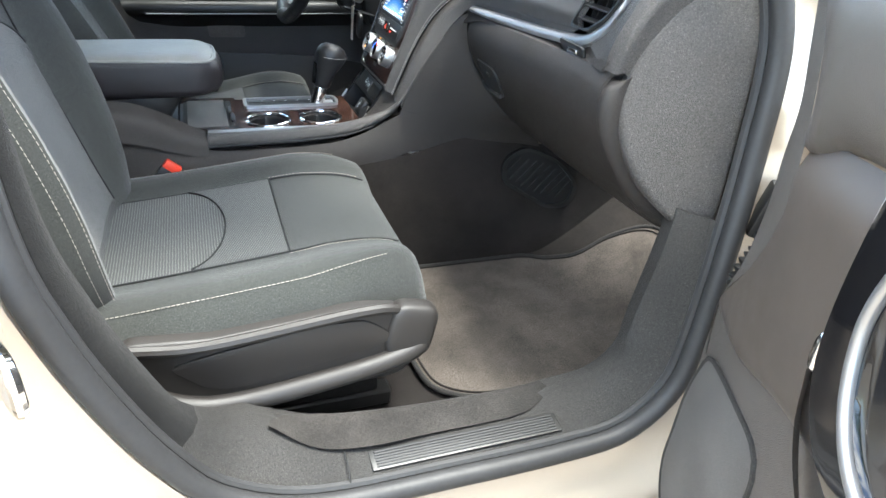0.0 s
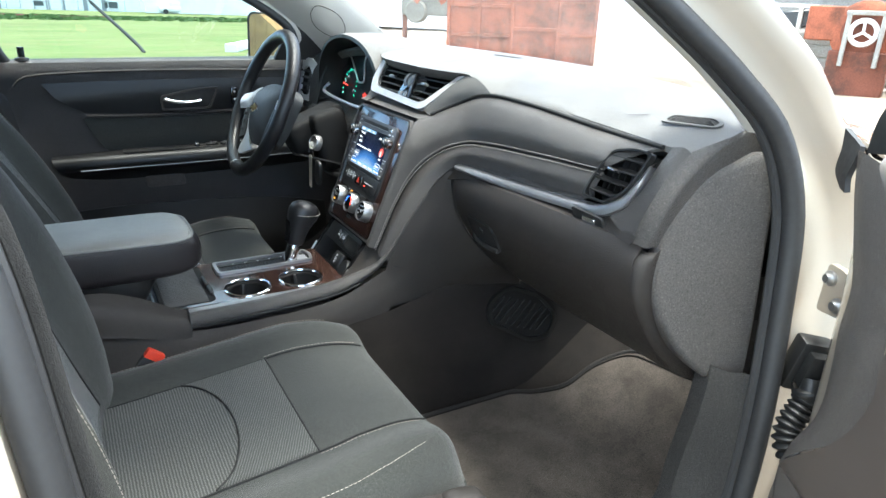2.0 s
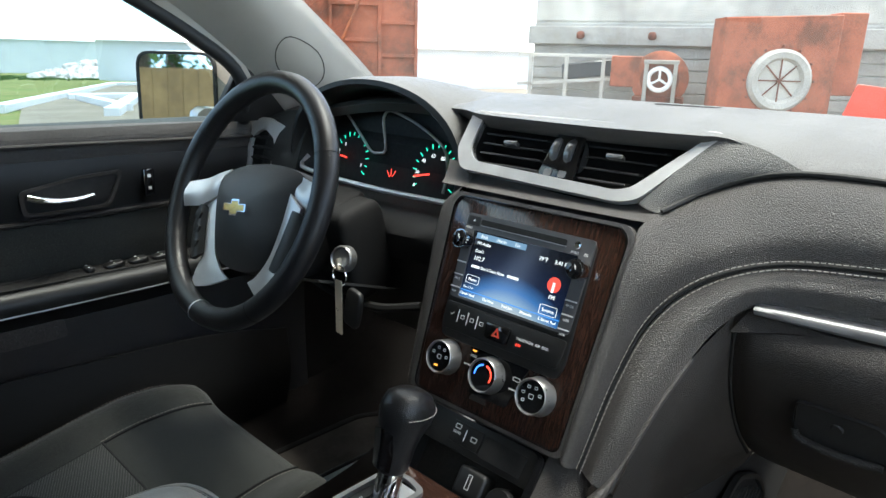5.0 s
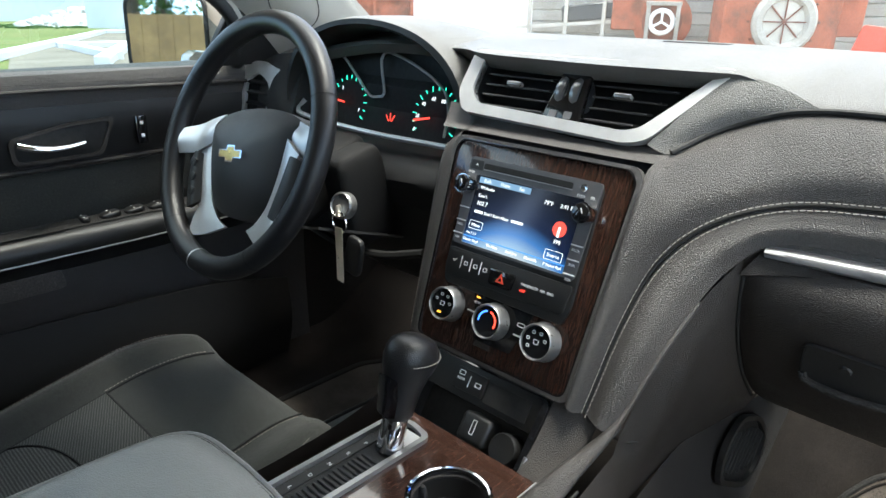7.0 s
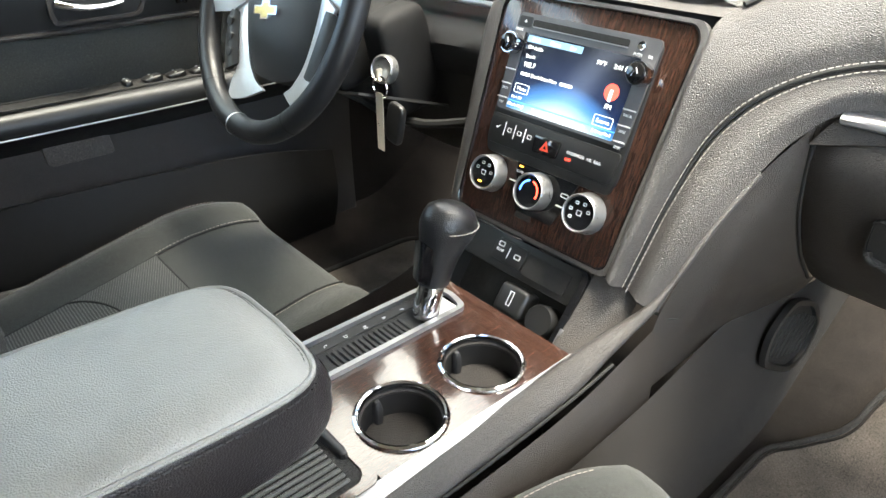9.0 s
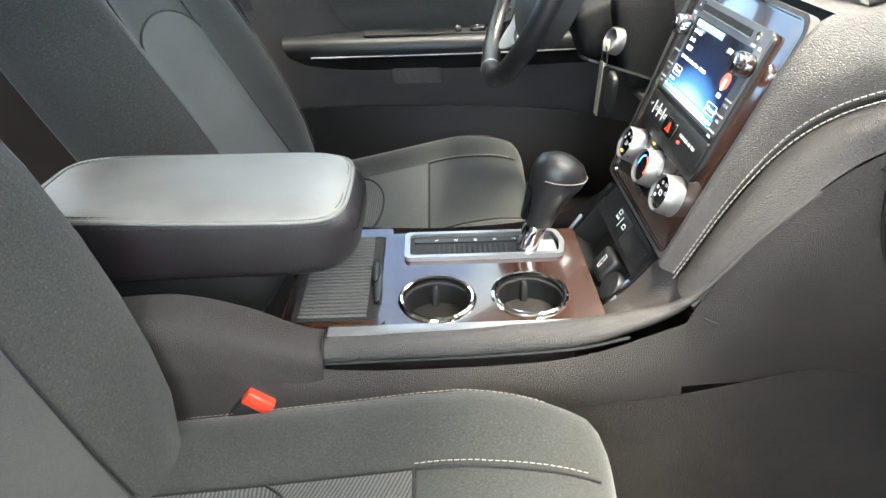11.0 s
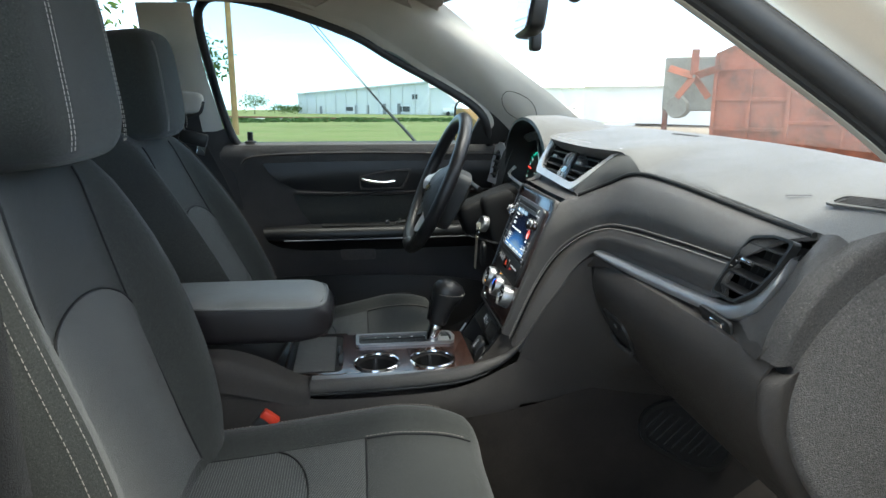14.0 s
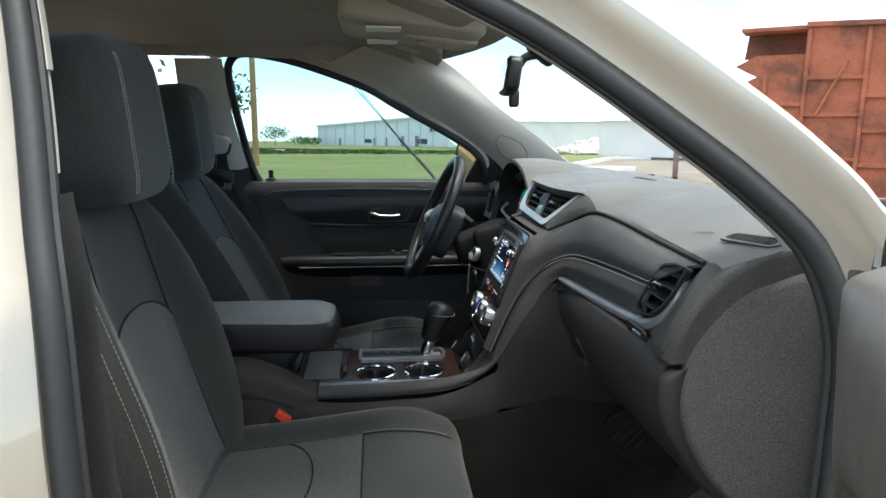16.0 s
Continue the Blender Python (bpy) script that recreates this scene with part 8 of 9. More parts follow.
part("badge_edge", frame_ring([(x * 1.14, y * 1.26) for x, y in bd], bd, 0.0032, WR @ Matrix.Translation((0, -0.012, 0.0355))), M_CHROME, wheel, smooth=False)
part("stitching", dashes([[WH @ Vector((0.165 * math.cos(a), 0.165 * math.sin(a), 0.006)) for a in [radians(d) for d in range(165, 215, 4)]], [WH @ Vector((0.165 * math.cos(a), 0.165 * math.sin(a), 0.006)) for a in [radians(d) for d in range(60, 125, 4)]]], 0.006, 0.004, 0.0006), M_THREAD, wheel, kind="stuff")

column = thing("steering_column", (0.85, 0.40, 1.0), "dark plastic steering column shroud with ignition lock", "steering column")
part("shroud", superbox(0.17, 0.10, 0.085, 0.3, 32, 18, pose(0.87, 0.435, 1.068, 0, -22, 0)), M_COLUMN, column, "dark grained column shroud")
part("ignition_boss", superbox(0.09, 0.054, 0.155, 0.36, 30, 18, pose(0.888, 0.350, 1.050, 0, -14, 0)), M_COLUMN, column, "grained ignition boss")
IG = axes((0.834, 0.3225, 1.050), (0.25, -0.97, 0), (0.28, 0.07, 0.95))
part("lock_ring", lathe([(0.0155, 0.006), (0.0175, 0.009), (0.0200, 0.006), (0.0205, -0.006)], 30, IG), M_KNOB, column, "satin lock ring")
part("lock_face", lathe([(0, 0.007), (0.0148, 0.007), (0.0155, 0.004)], 26, IG), M_KNOB, column, "bright ignition barrel")
for s in (1,):
    part("stalk", tube([(0.85, 0.40 + s * 0.07, 1.115), (0.835, 0.40 + s * 0.13, 1.125), (0.83, 0.40 + s * 0.165, 1.13)], 0.008, 10, 12), M_BLACK, column, "black control stalk")
# boot and knee trim coloured near-black to sink into the footwell's shade
part("boot", sheet([[(0.80, 0.34, 1.02), (0.80, 0.40, 1.01), (0.80, 0.46, 1.02)], [(0.95, 0.30, 0.98), (0.95, 0.40, 0.96), (0.95, 0.50, 0.98)]], 10, 4, 0.004), M_DEEP, column)
part("knee_trim", tube([(0.90, 0.22, 0.985), (0.885, 0.30, 0.965), (0.885, 0.40, 0.958), (0.89, 0.5, 0.968)], 0.007, 8, 20), M_DEEP, column)
keys = thing("car_keys", (0.826, 0.302, 0.98), "metal key with ring, fob and pale tag hanging from the ignition", "keys")
part("key_head", superbox(0.012, 0.0035, 0.018, 0.4, 14, 8, pose(0.820, 0.317, 1.046, 0, 0, 14)), M_TAG, keys, "bright key bow")
part("key_ring", tube([(0.818, 0.313 + 0.016 * math.cos(a), 1.030 + 0.016 * math.sin(a)) for a in [2 * math.pi * j / 24 for j in range(24)]], 0.0014, 6, closed=True, up=(1, 0, 0)), M_CHROME, keys)
part("tag", slab(rounded([(-0.0085, -0.080), (0.004, -0.084), (0.0075, 0.0), (-0.006, 0.002)], 0.003), 0.0012, 0.0003, 1, axes((0.815, 0.312, 1.022), (0.2, -0.98, 0.1), (0.05, 0.1, 0.99))), M_TAG, keys, "pale flat key tag")
part("fob", superbox(0.012, 0.034, 0.062, 0.45, 20, 12, pose(0.828, 0.293, 0.980, 12, 0, 0)), M_BLACK, keys, "black remote fob")

# ---- rear-view mirror and overhead console ----
rv = thing("rear_view_mirror", (0.86, 0.0, 1.5), "black rear-view mirror on a windscreen mount", "mirror")
RV = axes((0.856, 0.0, 1.512), (-0.12, -0.99, 0), (0.12, 0, 0.99))
part("housing", superbox(0.235, 0.078, 0.034, 0.35, 32, 14, RV), M_BLACK, rv, "black mirror housing")
part("mirror_glass", slab(rect(0.215, 0.066, 0.02), 0.002, 0.0005, 1, RV @ Matrix.Translation((0, 0, 0.0165))), M_MIRROR, rv, "mirror glass")
part("stem", tube([(0.872, 0.008, 1.53), (0.89, 0.005, 1.555), (0.925, 0.0, 1.562)], 0.010, 10, 12), M_BLACK, rv)
part("mount", superbox(0.07, 0.04, 0.03, 0.4, 16, 10, pose(0.925, 0, 1.565, 0, 38, 0)), M_BLACK, rv)
part("tail", superbox(0.022, 0.03, 0.04, 0.45, 12, 8, pose(0.866, 0.0, 1.466)), M_BLACK, rv)
oc = thing("overhead_console", (0.62, 0, 1.59), "pale overhead console with lamp lenses and switches", "overhead console")
part("housing", superbox(0.30, 0.34, 0.07, 0.25, 32, 14, pose(0.635, 0.0, 1.628, 0, 6, 0)), M_PILLAR, oc)
part("lamp_lens", slab(rect(0.07, 0.06, 0.008), 0.004, 0.001, 2, axes((0.575, -0.105, 1.5965), (1, 0, 0), (0, -1, 0))), M_SIDING, oc, "white lamp lens")
part("lamp_lens", slab(rect(0.07, 0.06, 0.008), 0.004, 0.001, 2, axes((0.575, 0.105, 1.5965), (1, 0, 0), (0, -1, 0))), M_SIDING, oc, "white lamp lens")
part("switch_pod", superbox(0.16, 0.11, 0.03, 0.4, 24, 10, pose(0.70, 0, 1.592, 0, 6, 0)), M_PILLAR, oc)
for k in range(4):
    part("switch", box(0.018, 0.02, 0.008, 0.003, 2, pose(0.655 + 0.03 * k, -0.03 + 0.02 * (k % 2), 1.577)), M_HEADLINER, oc, "small roof switch")
for s in (-1, 1):
    v = thing("sun_visor", (0.66, s * 0.36, 1.57), "pale cloth sun visor folded against the roof", "sun visor")
    part("flap", superbox(0.17, 0.36, 0.022, 0.3, 28, 10, pose(0.66, s * 0.37, 1.618, 0, 18, s * -6)), M_HEADLINER, v)
    part("mirror_lid", slab(rect(0.06, 0.09, 0.004), 0.003, 0.001, 1, axes((0.65, s * 0.37, 1.609), (0.96, 0, -0.27), (0, -1, 0))), M_PILLAR, v)

# ---- floor mat ----
mat_out = rounded([(0.745, -0.215), (1.112, -0.222), (1.165, -0.262), (1.205, -0.30), (1.27, -0.31), (1.34, -0.36), (1.36, -0.60), (1.27, -0.645), (1.10, -0.672), (1.005, -0.69), (0.80, -0.66), (0.745, -0.62), (0.735, -0.55)], 0.04, 5)


def mat_z(x, y):
    return floor_z(x, y) + 0.013 + 0.006 * noise.noise((x * 6, y * 6, 3)) + (0.014 * max(0.0, (x - 0.82) / 0.2) * max(0.0, (-y - 0.64) / 0.06) if x < 1.05 else 0.0)


fm = thing("floor_mat", (1.0, -0.45, 0.54), "grey-brown carpet floor mat with a lifted bound edge", "floor mat")
bm = bmesh.new()
cen = Vector((1.03, -0.45))
rings = []
for k in range(14):
    s = 1 - k / 13.5
    rings.append([(cen.x + (x - cen.x) * s, cen.y + (y - cen.y) * s, mat_z(cen.x + (x - cen.x) * s, cen.y + (y - cen.y) * s)) for x, y in mat_out])
mb = grid(rings, closed_u=True)
mb.faces.new([v for v in mb.verts][-len(mat_out):])
part("mat_surface", mb, M_MAT, fm)
part("binding", tube([(x, y, mat_z(x, y)) for x, y in mat_out], 0.0048, 8, closed=True), M_FASCIA, fm, "bound mat edge")
part("edge_line", tube([(cen.x + (x - cen.x) * 0.965, cen.y + (y - cen.y) * 0.965, mat_z(cen.x + (x - cen.x) * 0.965, cen.y + (y - cen.y) * 0.965) + 0.001) for x, y in mat_out], 0.0022, 6, closed=True), M_CARPET, fm)
fm2 = copy_thing(fm, Matrix.Translation((1.0, 0.40, 0.54)))
fm2["label"] = "dark carpet floor mat under the pedals"


M_PAPER = grained("printed_mat", (0.36, 0.37, 0.35), 0.6, 300, 0.0006, 0.3, 0.1)
pm = thing("rubber_mat", (0.95, 0.40, 0.56), "pale grey printed mat laid in the driver's footwell", "floor mat")
part("sheet", grid([[(0.80 + 0.29 * i / 12, 0.24 + 0.255 * j / 10, mat_z(0.80 + 0.29 * i / 12, -0.61 + 0.255 * j / 10) + 0.006) for j in range(11)] for i in range(13)]), M_PAPER, pm)
part("border", tube([(0.80 + 0.29 * i / 12, 0.486, mat_z(0.80 + 0.29 * i / 12, -0.364) + 0.0075) for i in range(13)], 0.004, 6), M_BLACK, pm, "black border line")
for k in range(4):
    part("print_bar", box(0.030, 0.012, 0.001, 0, 1, pose(0.885, 0.435 - 0.022 * k, mat_z(0.885, -0.415 - 0.022 * k) + 0.0085)), M_BLACK, pm, smooth=False)


# ---- seats ----
def seat(name, cy, out, dx, label, lean=0.0, sink=0.0, tilt=0.0):
    """Cloth bucket seat; out is -1 where the door lies to the right-hand side."""
    s = thing(name, (0.45 + dx, cy, 0.54), label, "seat", "front seats")
    HW = 0.262

    def top_z(x, v):
        a = abs(v)
        nose = max(0.0, (x - 0.60) / 0.125)
        base = 0.778 + 0.034 * min(1.0, max(0.0, (x - 0.25) / 0.33)) ** 1.2 - sink + tilt * (x - 0.526)
        bol = 0.017 * math.exp(-((a - 0.80) / 0.16) ** 2)
        edge = max(0.0, (a - 0.84) / 0.16)
        return base + bol - 0.028 * edge ** 2.4 - 0.030 * nose ** 2.6

    rows = []
    xs = [0.17, 0.22, 0.27, 0.33, 0.39, 0.45, 0.50, 0.54, 0.58, 0.61, 0.64, 0.665, 0.685, 0.70, 0.712, 0.719, 0.722]
    for i, x in enumerate(xs):
        w = HW * (1.0 - 0.17 * max(0.0, (x - 0.50) / 0.22) ** 2.4)
        row = []
        nose = max(0.0, (x - 0.60) / 0.122)
        zb = 0.715 - sink * 0.8 - 0.01 * nose + (0.03 * max(0.0, (x - 0.69) / 0.032) ** 2)
        for k in range(33):
            v = -1 + 2 * k / 32
            row.append(Vector((x + dx, cy + v * w, max(top_z(x, v) - (0.03 * max(0.0, (x - 0.70) / 0.022) ** 2), zb + 0.006))))
        zt = row[-1].z
        for v, f in ((1.02, 0.75), (1.03, 0.4), (1.0, 0.08), (0.92, 0.0)):
            row.append(Vector((x + dx, cy + v * w, zb + (zt - zb) * f)))
        for v, f in ((-0.92, 0.0), (-1.0, 0.08), (-1.03, 0.4), (-1.02, 0.75)):
            row.append(Vector((x + dx, cy + v * w, zb + (zt - zb) * f)))
        rows.append(row)
    cush = part("cushion", grid(rows, closed_u=True, cap=True), M_FABRIC, s, "dark cloth seat cushion")

    def on_cush(x, y, lift=0.002):
        w = HW * (1.0 - 0.17 * max(0.0, (x - 0.50) / 0.22) ** 2.4)
        v = y / w
        return Vector((x + dx, cy + y, top_z(x, v) - (0.03 * max(0.0, (x - 0.70) / 0.022) ** 2) + lift))

    ins = [[on_cush(0.20 + 0.325 * i / 30, -0.140 + 0.28 * j / 24, 0.0028) for j in range(25)] for i in range(31)]
    part("cushion_insert", grid(ins), M_WEAVE, cush, "ribbed grey cloth insert")

    def arc_x(y):
        return 0.365 + 0.075 * math.sqrt(max(0.0, 1 - (y / 0.145) ** 2))

    ins2 = [[on_cush(arc_x(-0.139 + 0.278 * j / 30) + (0.524 - arc_x(-0.139 + 0.278 * j / 30)) * i / 12, -0.139 + 0.278 * j / 30, 0.0042) for j in range(31)] for i in range(13)]
    part("cushion_insert", grid(ins2), M_WEAVE2, cush, "finer pale ribbed cloth panel")
    part("seam", tube([on_cush(arc_x(-0.14 + 0.28 * j / 30), -0.14 + 0.28 * j / 30, 0.0042) for j in range(31)], 0.0016, 6, 50), M_DEEP, cush)
    for y in (-0.142, 0.142):
        part("seam", tube([on_cush(0.2 + 0.5 * j / 30, y * (1 - 0.1 * max(0, (0.2 + 0.5 * j / 30 - 0.55) / 0.15)), 0.0018) for j in range(31)], 0.0016, 6, 60), M_DEEP, cush)
    part("seam", tube([on_cush(0.526, -0.142 + 0.284 * j / 20, 0.0025) for j in range(21)], 0.0018, 6, 30), M_DEEP, cush)
    st = []
    for y in (-0.148, 0.148):
        st.append([on_cush(0.526 + 0.165 * j / 12, y * (1 - 0.1 * max(0, (0.526 + 0.165 * j / 12 - 0.55) / 0.15)), 0.002) for j in range(13)])
        st.append([on_cush(0.526 + 0.165 * j / 12, y * 0.955 * (1 - 0.1 * max(0, (0.526 + 0.165 * j / 12 - 0.55) / 0.15)), 0.002) for j in range(13)])
    for off in (0.236,):
        for sg in (-1, 1):
            st.append([on_cush(0.24 + 0.42 * j / 20, sg * off * (1 - 0.14 * max(0, (0.24 + 0.42 * j / 20 - 0.52) / 0.15) ** 2), 0.0018) for j in range(21)])
    part("stitching", dashes(st, 0.0062, 0.0042, 0.00055), M_SEATTHREAD, cush, "pale double stitching", kind="stuff")

    # backrest
    def back_front(z, v):
        a = abs(v)
        h = (z - 0.78) / 0.53
        x = 0.262 - (0.135 + lean) * h - 0.035 * math.sin(math.pi * min(1, max(0, h))) * 0.0 - 0.012 * math.sin(h * 3.0)
        bol = (0.062 * math.sin(math.pi * min(1.0, max(0.0, (h + 0.12) / 1.08))) ** 0.8) * math.exp(-((a - 0.80) / 0.22) ** 2)
        edge = max(0.0, (a - 0.80) / 0.20)
        return x + bol - 0.055 * edge ** 2.0

    def half(z):
        h = (z - 0.78) / 0.53
        return 0.265 - 0.075 * max(0.0, (h - 0.5) / 0.5) ** 2.0 - 0.05 * max(0.0, (0.87 - z) / 0.12) ** 1.6

    rows = []
    zs = [0.70, 0.74, 0.79, 0.85, 0.91, 0.97, 1.03, 1.09, 1.15, 1.20, 1.24, 1.27, 1.29, 1.303, 1.31]
    for z in zs:
        w = half(z)
        r = max(0.0, (z - 1.25) / 0.06)
        row = []
        for k in range(33):
            v = -1 + 2 * k / 32
            row.append(Vector((back_front(z, v) + dx - 0.03 * r ** 2, cy + v * w * (1 - 0.12 * r ** 2), z)))
        for v, d in ((1.01, 0.045), (0.98, 0.085), (0.9, 0.105), (0, 0.11), (-0.9, 0.105), (-0.98, 0.085), (-1.01, 0.045)):
            row.append(Vector((0.225 - (0.135 + lean) * (z - 0.78) / 0.53 + dx - d + 0.035 * r ** 2, cy + v * w * (1 - 0.12 * r ** 2), z)))
        rows.append(row)
    back = part("backrest", grid(rows, closed_u=True, cap=True), M_FABRIC, s, "dark cloth backrest")

    def on_back(z, y, lift=0.002):
        return Vector((back_front(z, y / half(z)) + dx + lift - 0.03 * max(0.0, (z - 1.25) / 0.06) ** 2, cy + y, z))

    top_arc = [[on_back(0.80 + (0.258 + 0.055 * math.sqrt(max(0, 1 - ((-0.125 + 0.25 * j / 24) / 0.126) ** 2))) * i / 20, -0.125 + 0.25 * j / 24, 0.003) for j in range(25)] for i in range(21)]
    part("back_insert", grid(top_arc), M_WEAVE_BACK, back, "ribbed grey cloth panel with an arched top")
    part("seam", tube([on_back(1.058 + 0.055 * math.sqrt(max(0, 1 - ((-0.125 + 0.25 * j / 24) / 0.126) ** 2)), -0.125 + 0.25 * j / 24, 0.003) for j in range(25)], 0.0018, 6, 40), M_DEEP, back)
    for y in (-0.13, 0.13):
        part("seam", tube([on_back(0.8 + 0.47 * j / 24, y * (1 - 0.18 * (j / 24) ** 2), 0.0015) for j in range(25)], 0.0018, 6, 40), M_DEEP, back)
    st = []
    for sg in (out,):
        for off in (0.845, 0.888):
            st.append([on_back(0.80 + 0.47 * j / 24, sg * off * half(0.80 + 0.47 * j / 24), 0.004) + Vector((0, sg * 0.0015, 0)) for j in range(25)])
    st.append([(back_front(z, 1) + dx - 0.012, cy + out * (half(z) + 0.0062), z) for z in [0.78 + 0.49 * j / 24 for j in range(25)]])
    part("seam", tube([(back_front(z, 1) + dx - 0.003, cy + out * (half(z) + 0.0045), z) for z in [0.74 + 0.53 * j / 24 for j in range(25)]], 0.0024, 6, 50), M_DEEP, back)
    part("stitching", dashes(st, 0.0076, 0.0050, 0.0005), M_SEATTHREAD, back, "pale double stitching", kind="stuff")
    part("side_skin", sheet([[(back_front(z, -1 * -out) + dx - 0.003, cy + out * (half(z) + 0.004), z) for z in (0.74, 0.9, 1.05, 1.2, 1.27)], [(0.225 - (0.135 + lean) * (z - 0.78) / 0.53 + dx - 0.05, cy + out * (half(z) * 1.012 + 0.003), z) for z in (0.74, 0.9, 1.05, 1.2, 1.27)]], 24, 3), M_SEATSIDE, back, "smooth vinyl backrest side")
    # head restraint
    hr = part("head_restraint", superbox(0.150, 0.285, 0.25, 0.40, 40, 24, pose(0.135 + dx - lean * 1.15, cy, 1.405, 0, -6, 0), lambda p: Vector((p.x - 0.10 * abs(p.y) ** 1.5 * 1.2, p.y * (1 - 0.10 * max(0.0, p.z / 0.125) ** 2 - 0.16 * max(0.0, -p.z / 0.125) ** 2), p.z))), M_FABRIC, s, "dark cloth head restraint")
    hst = []
    for y in (-0.085, -0.077, 0.077, 0.085):
        hst.append([(0.135 + dx - lean * 1.15 + 0.075 * max(0.0, 1 - (abs(q) / 0.125) ** 5) ** 0.2 - 0.10 * abs(y) ** 1.5 * 1.2 - 0.105 * q * 0.0 + q * -0.105 + 0.0015, cy + y * (1 - 0.06 * q / 0.12), 1.405 + q) for q in [-0.10 + 0.2 * j / 20 for j in range(21)]])
    part("stitching", dashes(hst, 0.006, 0.0043, 0.0006), M_THREAD, hr, "pale stitching", kind="stuff")
    for y in (-0.06, 0.06):
        part("post", tube([(0.085 + dx - lean, cy + y, 1.26), (0.10 + dx - lean * 1.1, cy + y, 1.34)], 0.006, 10), M_CHROME, s, "chrome head restraint post")
    # plastic base trim on the door side
    yo = cy + out * 0.262
    side = rounded([(0.295, 0.775), (0.40, 0.766), (0.60, 0.784), (0.665, 0.774), (0.705, 0.70), (0.665, 0.655), (0.46, 0.646), (0.375, 0.652), (0.325, 0.700), (0.285, 0.735)], 0.02, 5)
    sm = axes((dx, yo - out * 0.002, 0), (1, 0, 0), (0, 0, 1))
    depth = 0.022
    va = part("valance", slab(side, depth if out < 0 else -depth, 0.006, 3, sm), M_VALANCE, s, "dark moulded seat base trim")
    lower = tube([(0.300 + dx, yo + out * 0.02, 0.705), (0.355 + dx, yo + out * 0.026, 0.672), (0.43 + dx, yo + out * 0.028, 0.662), (0.60 + dx, yo + out * 0.028, 0.683), (0.682 + dx, yo + out * 0.020, 0.700), (0.702 + dx, yo + out * 0.006, 0.718)], 0.0155, 10, 40, flat=1.0)
    part("rib", lower, M_VALANCE, va)
    part("rib", tube([(0.295 + dx, yo + out * 0.02, 0.766), (0.40 + dx, yo + out * 0.024, 0.760), (0.60 + dx, yo + out * 0.022, 0.778), (0.662 + dx, yo + out * 0.016, 0.768), (0.70 + dx, yo + out * 0.006, 0.725)], 0.008, 8, 40), M_VALANCE, va)
    ins_o = rounded([(0.345, 0.732), (0.40, 0.744), (0.55, 0.766), (0.61, 0.765), (0.655, 0.728), (0.62, 0.716), (0.43, 0.682), (0.39, 0.690)], 0.018, 5)
    part("inset_panel", slab(ins_o, 0.003 if out < 0 else -0.003, 0.001, 2, axes((dx, yo + out * 0.0205, 0), (1, 0, 0), (0, 0, 1))), M_VALANCE, va, "smooth brown inset panel")
    part("inset_gap", frame_ring([(x + (0.0015 if x > 0.5 else -0.0015), z) for x, z in ins_o], ins_o, 0.002 if out < 0 else -0.002, axes((dx, yo + out * 0.0202, 0), (1, 0, 0), (0, 0, 1))), M_DEEP, va)
    part("nose", superbox(0.075, 0.040, 0.088, 0.5, 20, 14, pose(0.678 + dx, yo + out * 0.010, 0.732, 0, 12, 0)), M_VALANCE, va)
    part("riser", box(0.30, 0.42, 0.13, 0.01, 2, pose(0.50 + dx, cy, 0.605)), M_DEEP, s, "black seat riser")
    for y in (-0.2, 0.2):
        part("track", box(0.42, 0.035, 0.03, 0.004, 1, pose(0.46 + dx, cy + y, 0.555)), M_BLACK, s, "black seat track")
    part("base_frame", box(0.40, 0.47, 0.06, 0.012, 2, pose(0.47 + dx, cy, 0.69)), M_DEEP, s)
    # belt buckle beside the console
    yb = cy - out * 0.245
    bk = part("belt_buckle", box(0.036, 0.020, 0.085, 0.005, 2, pose(0.328 + dx, yb, 0.770, 0, 40, 0)), M_BLACK, s, "black belt buckle")
    part("release_button", box(0.033, 0.0195, 0.018, 0.003, 2, pose(0.358 + dx, yb, 0.806, 0, 40, 0)), M_RED, bk, "red release button")
    return s


seat("passenger_seat", -0.415, -1, 0.0, "dark grey cloth front passenger seat with ribbed insert")
driver_seat = seat("driver_seat", 0.415, 1, 0.015, "dark grey cloth driver's seat with ribbed insert", 0.115, 0.032, 0.10)
driver_seat.location.z -= 0.022
for _o in driver_seat.children:
    if _o.name.startswith("valance"):
        _o.location += Vector((0, -0.035, -0.03))

# ---- driver's door ----
dd = thing("driver_door", (0.5, 0.8, 0.6), "closed driver's door with dark trim, pull handle and switches", "car door")
door_prof = [(0.805, 1.222), (0.79, 1.226), (0.772, 1.222), (0.762, 1.205), (0.765, 1.17), (0.778, 1.13), (0.782, 1.05), (0.785, 0.97), (0.785, 0.90), (0.79, 0.80), (0.79, 0.68), (0.785, 0.56)]
rows = []
for i in range(25):
    x = 0.10 + 0.98 * i / 24
    rows.append([Vector((x, y + 0.012 * math.sin(math.pi * min(1, max(0, (z - 0.9) / 0.3))) * 0, z)) for y, z in door_prof])
part("panel", sheet([[r[k] for r in rows] for k in range(len(door_prof))], 30, 3, 0.01), M_DASH, dd, "dark grained door panel")
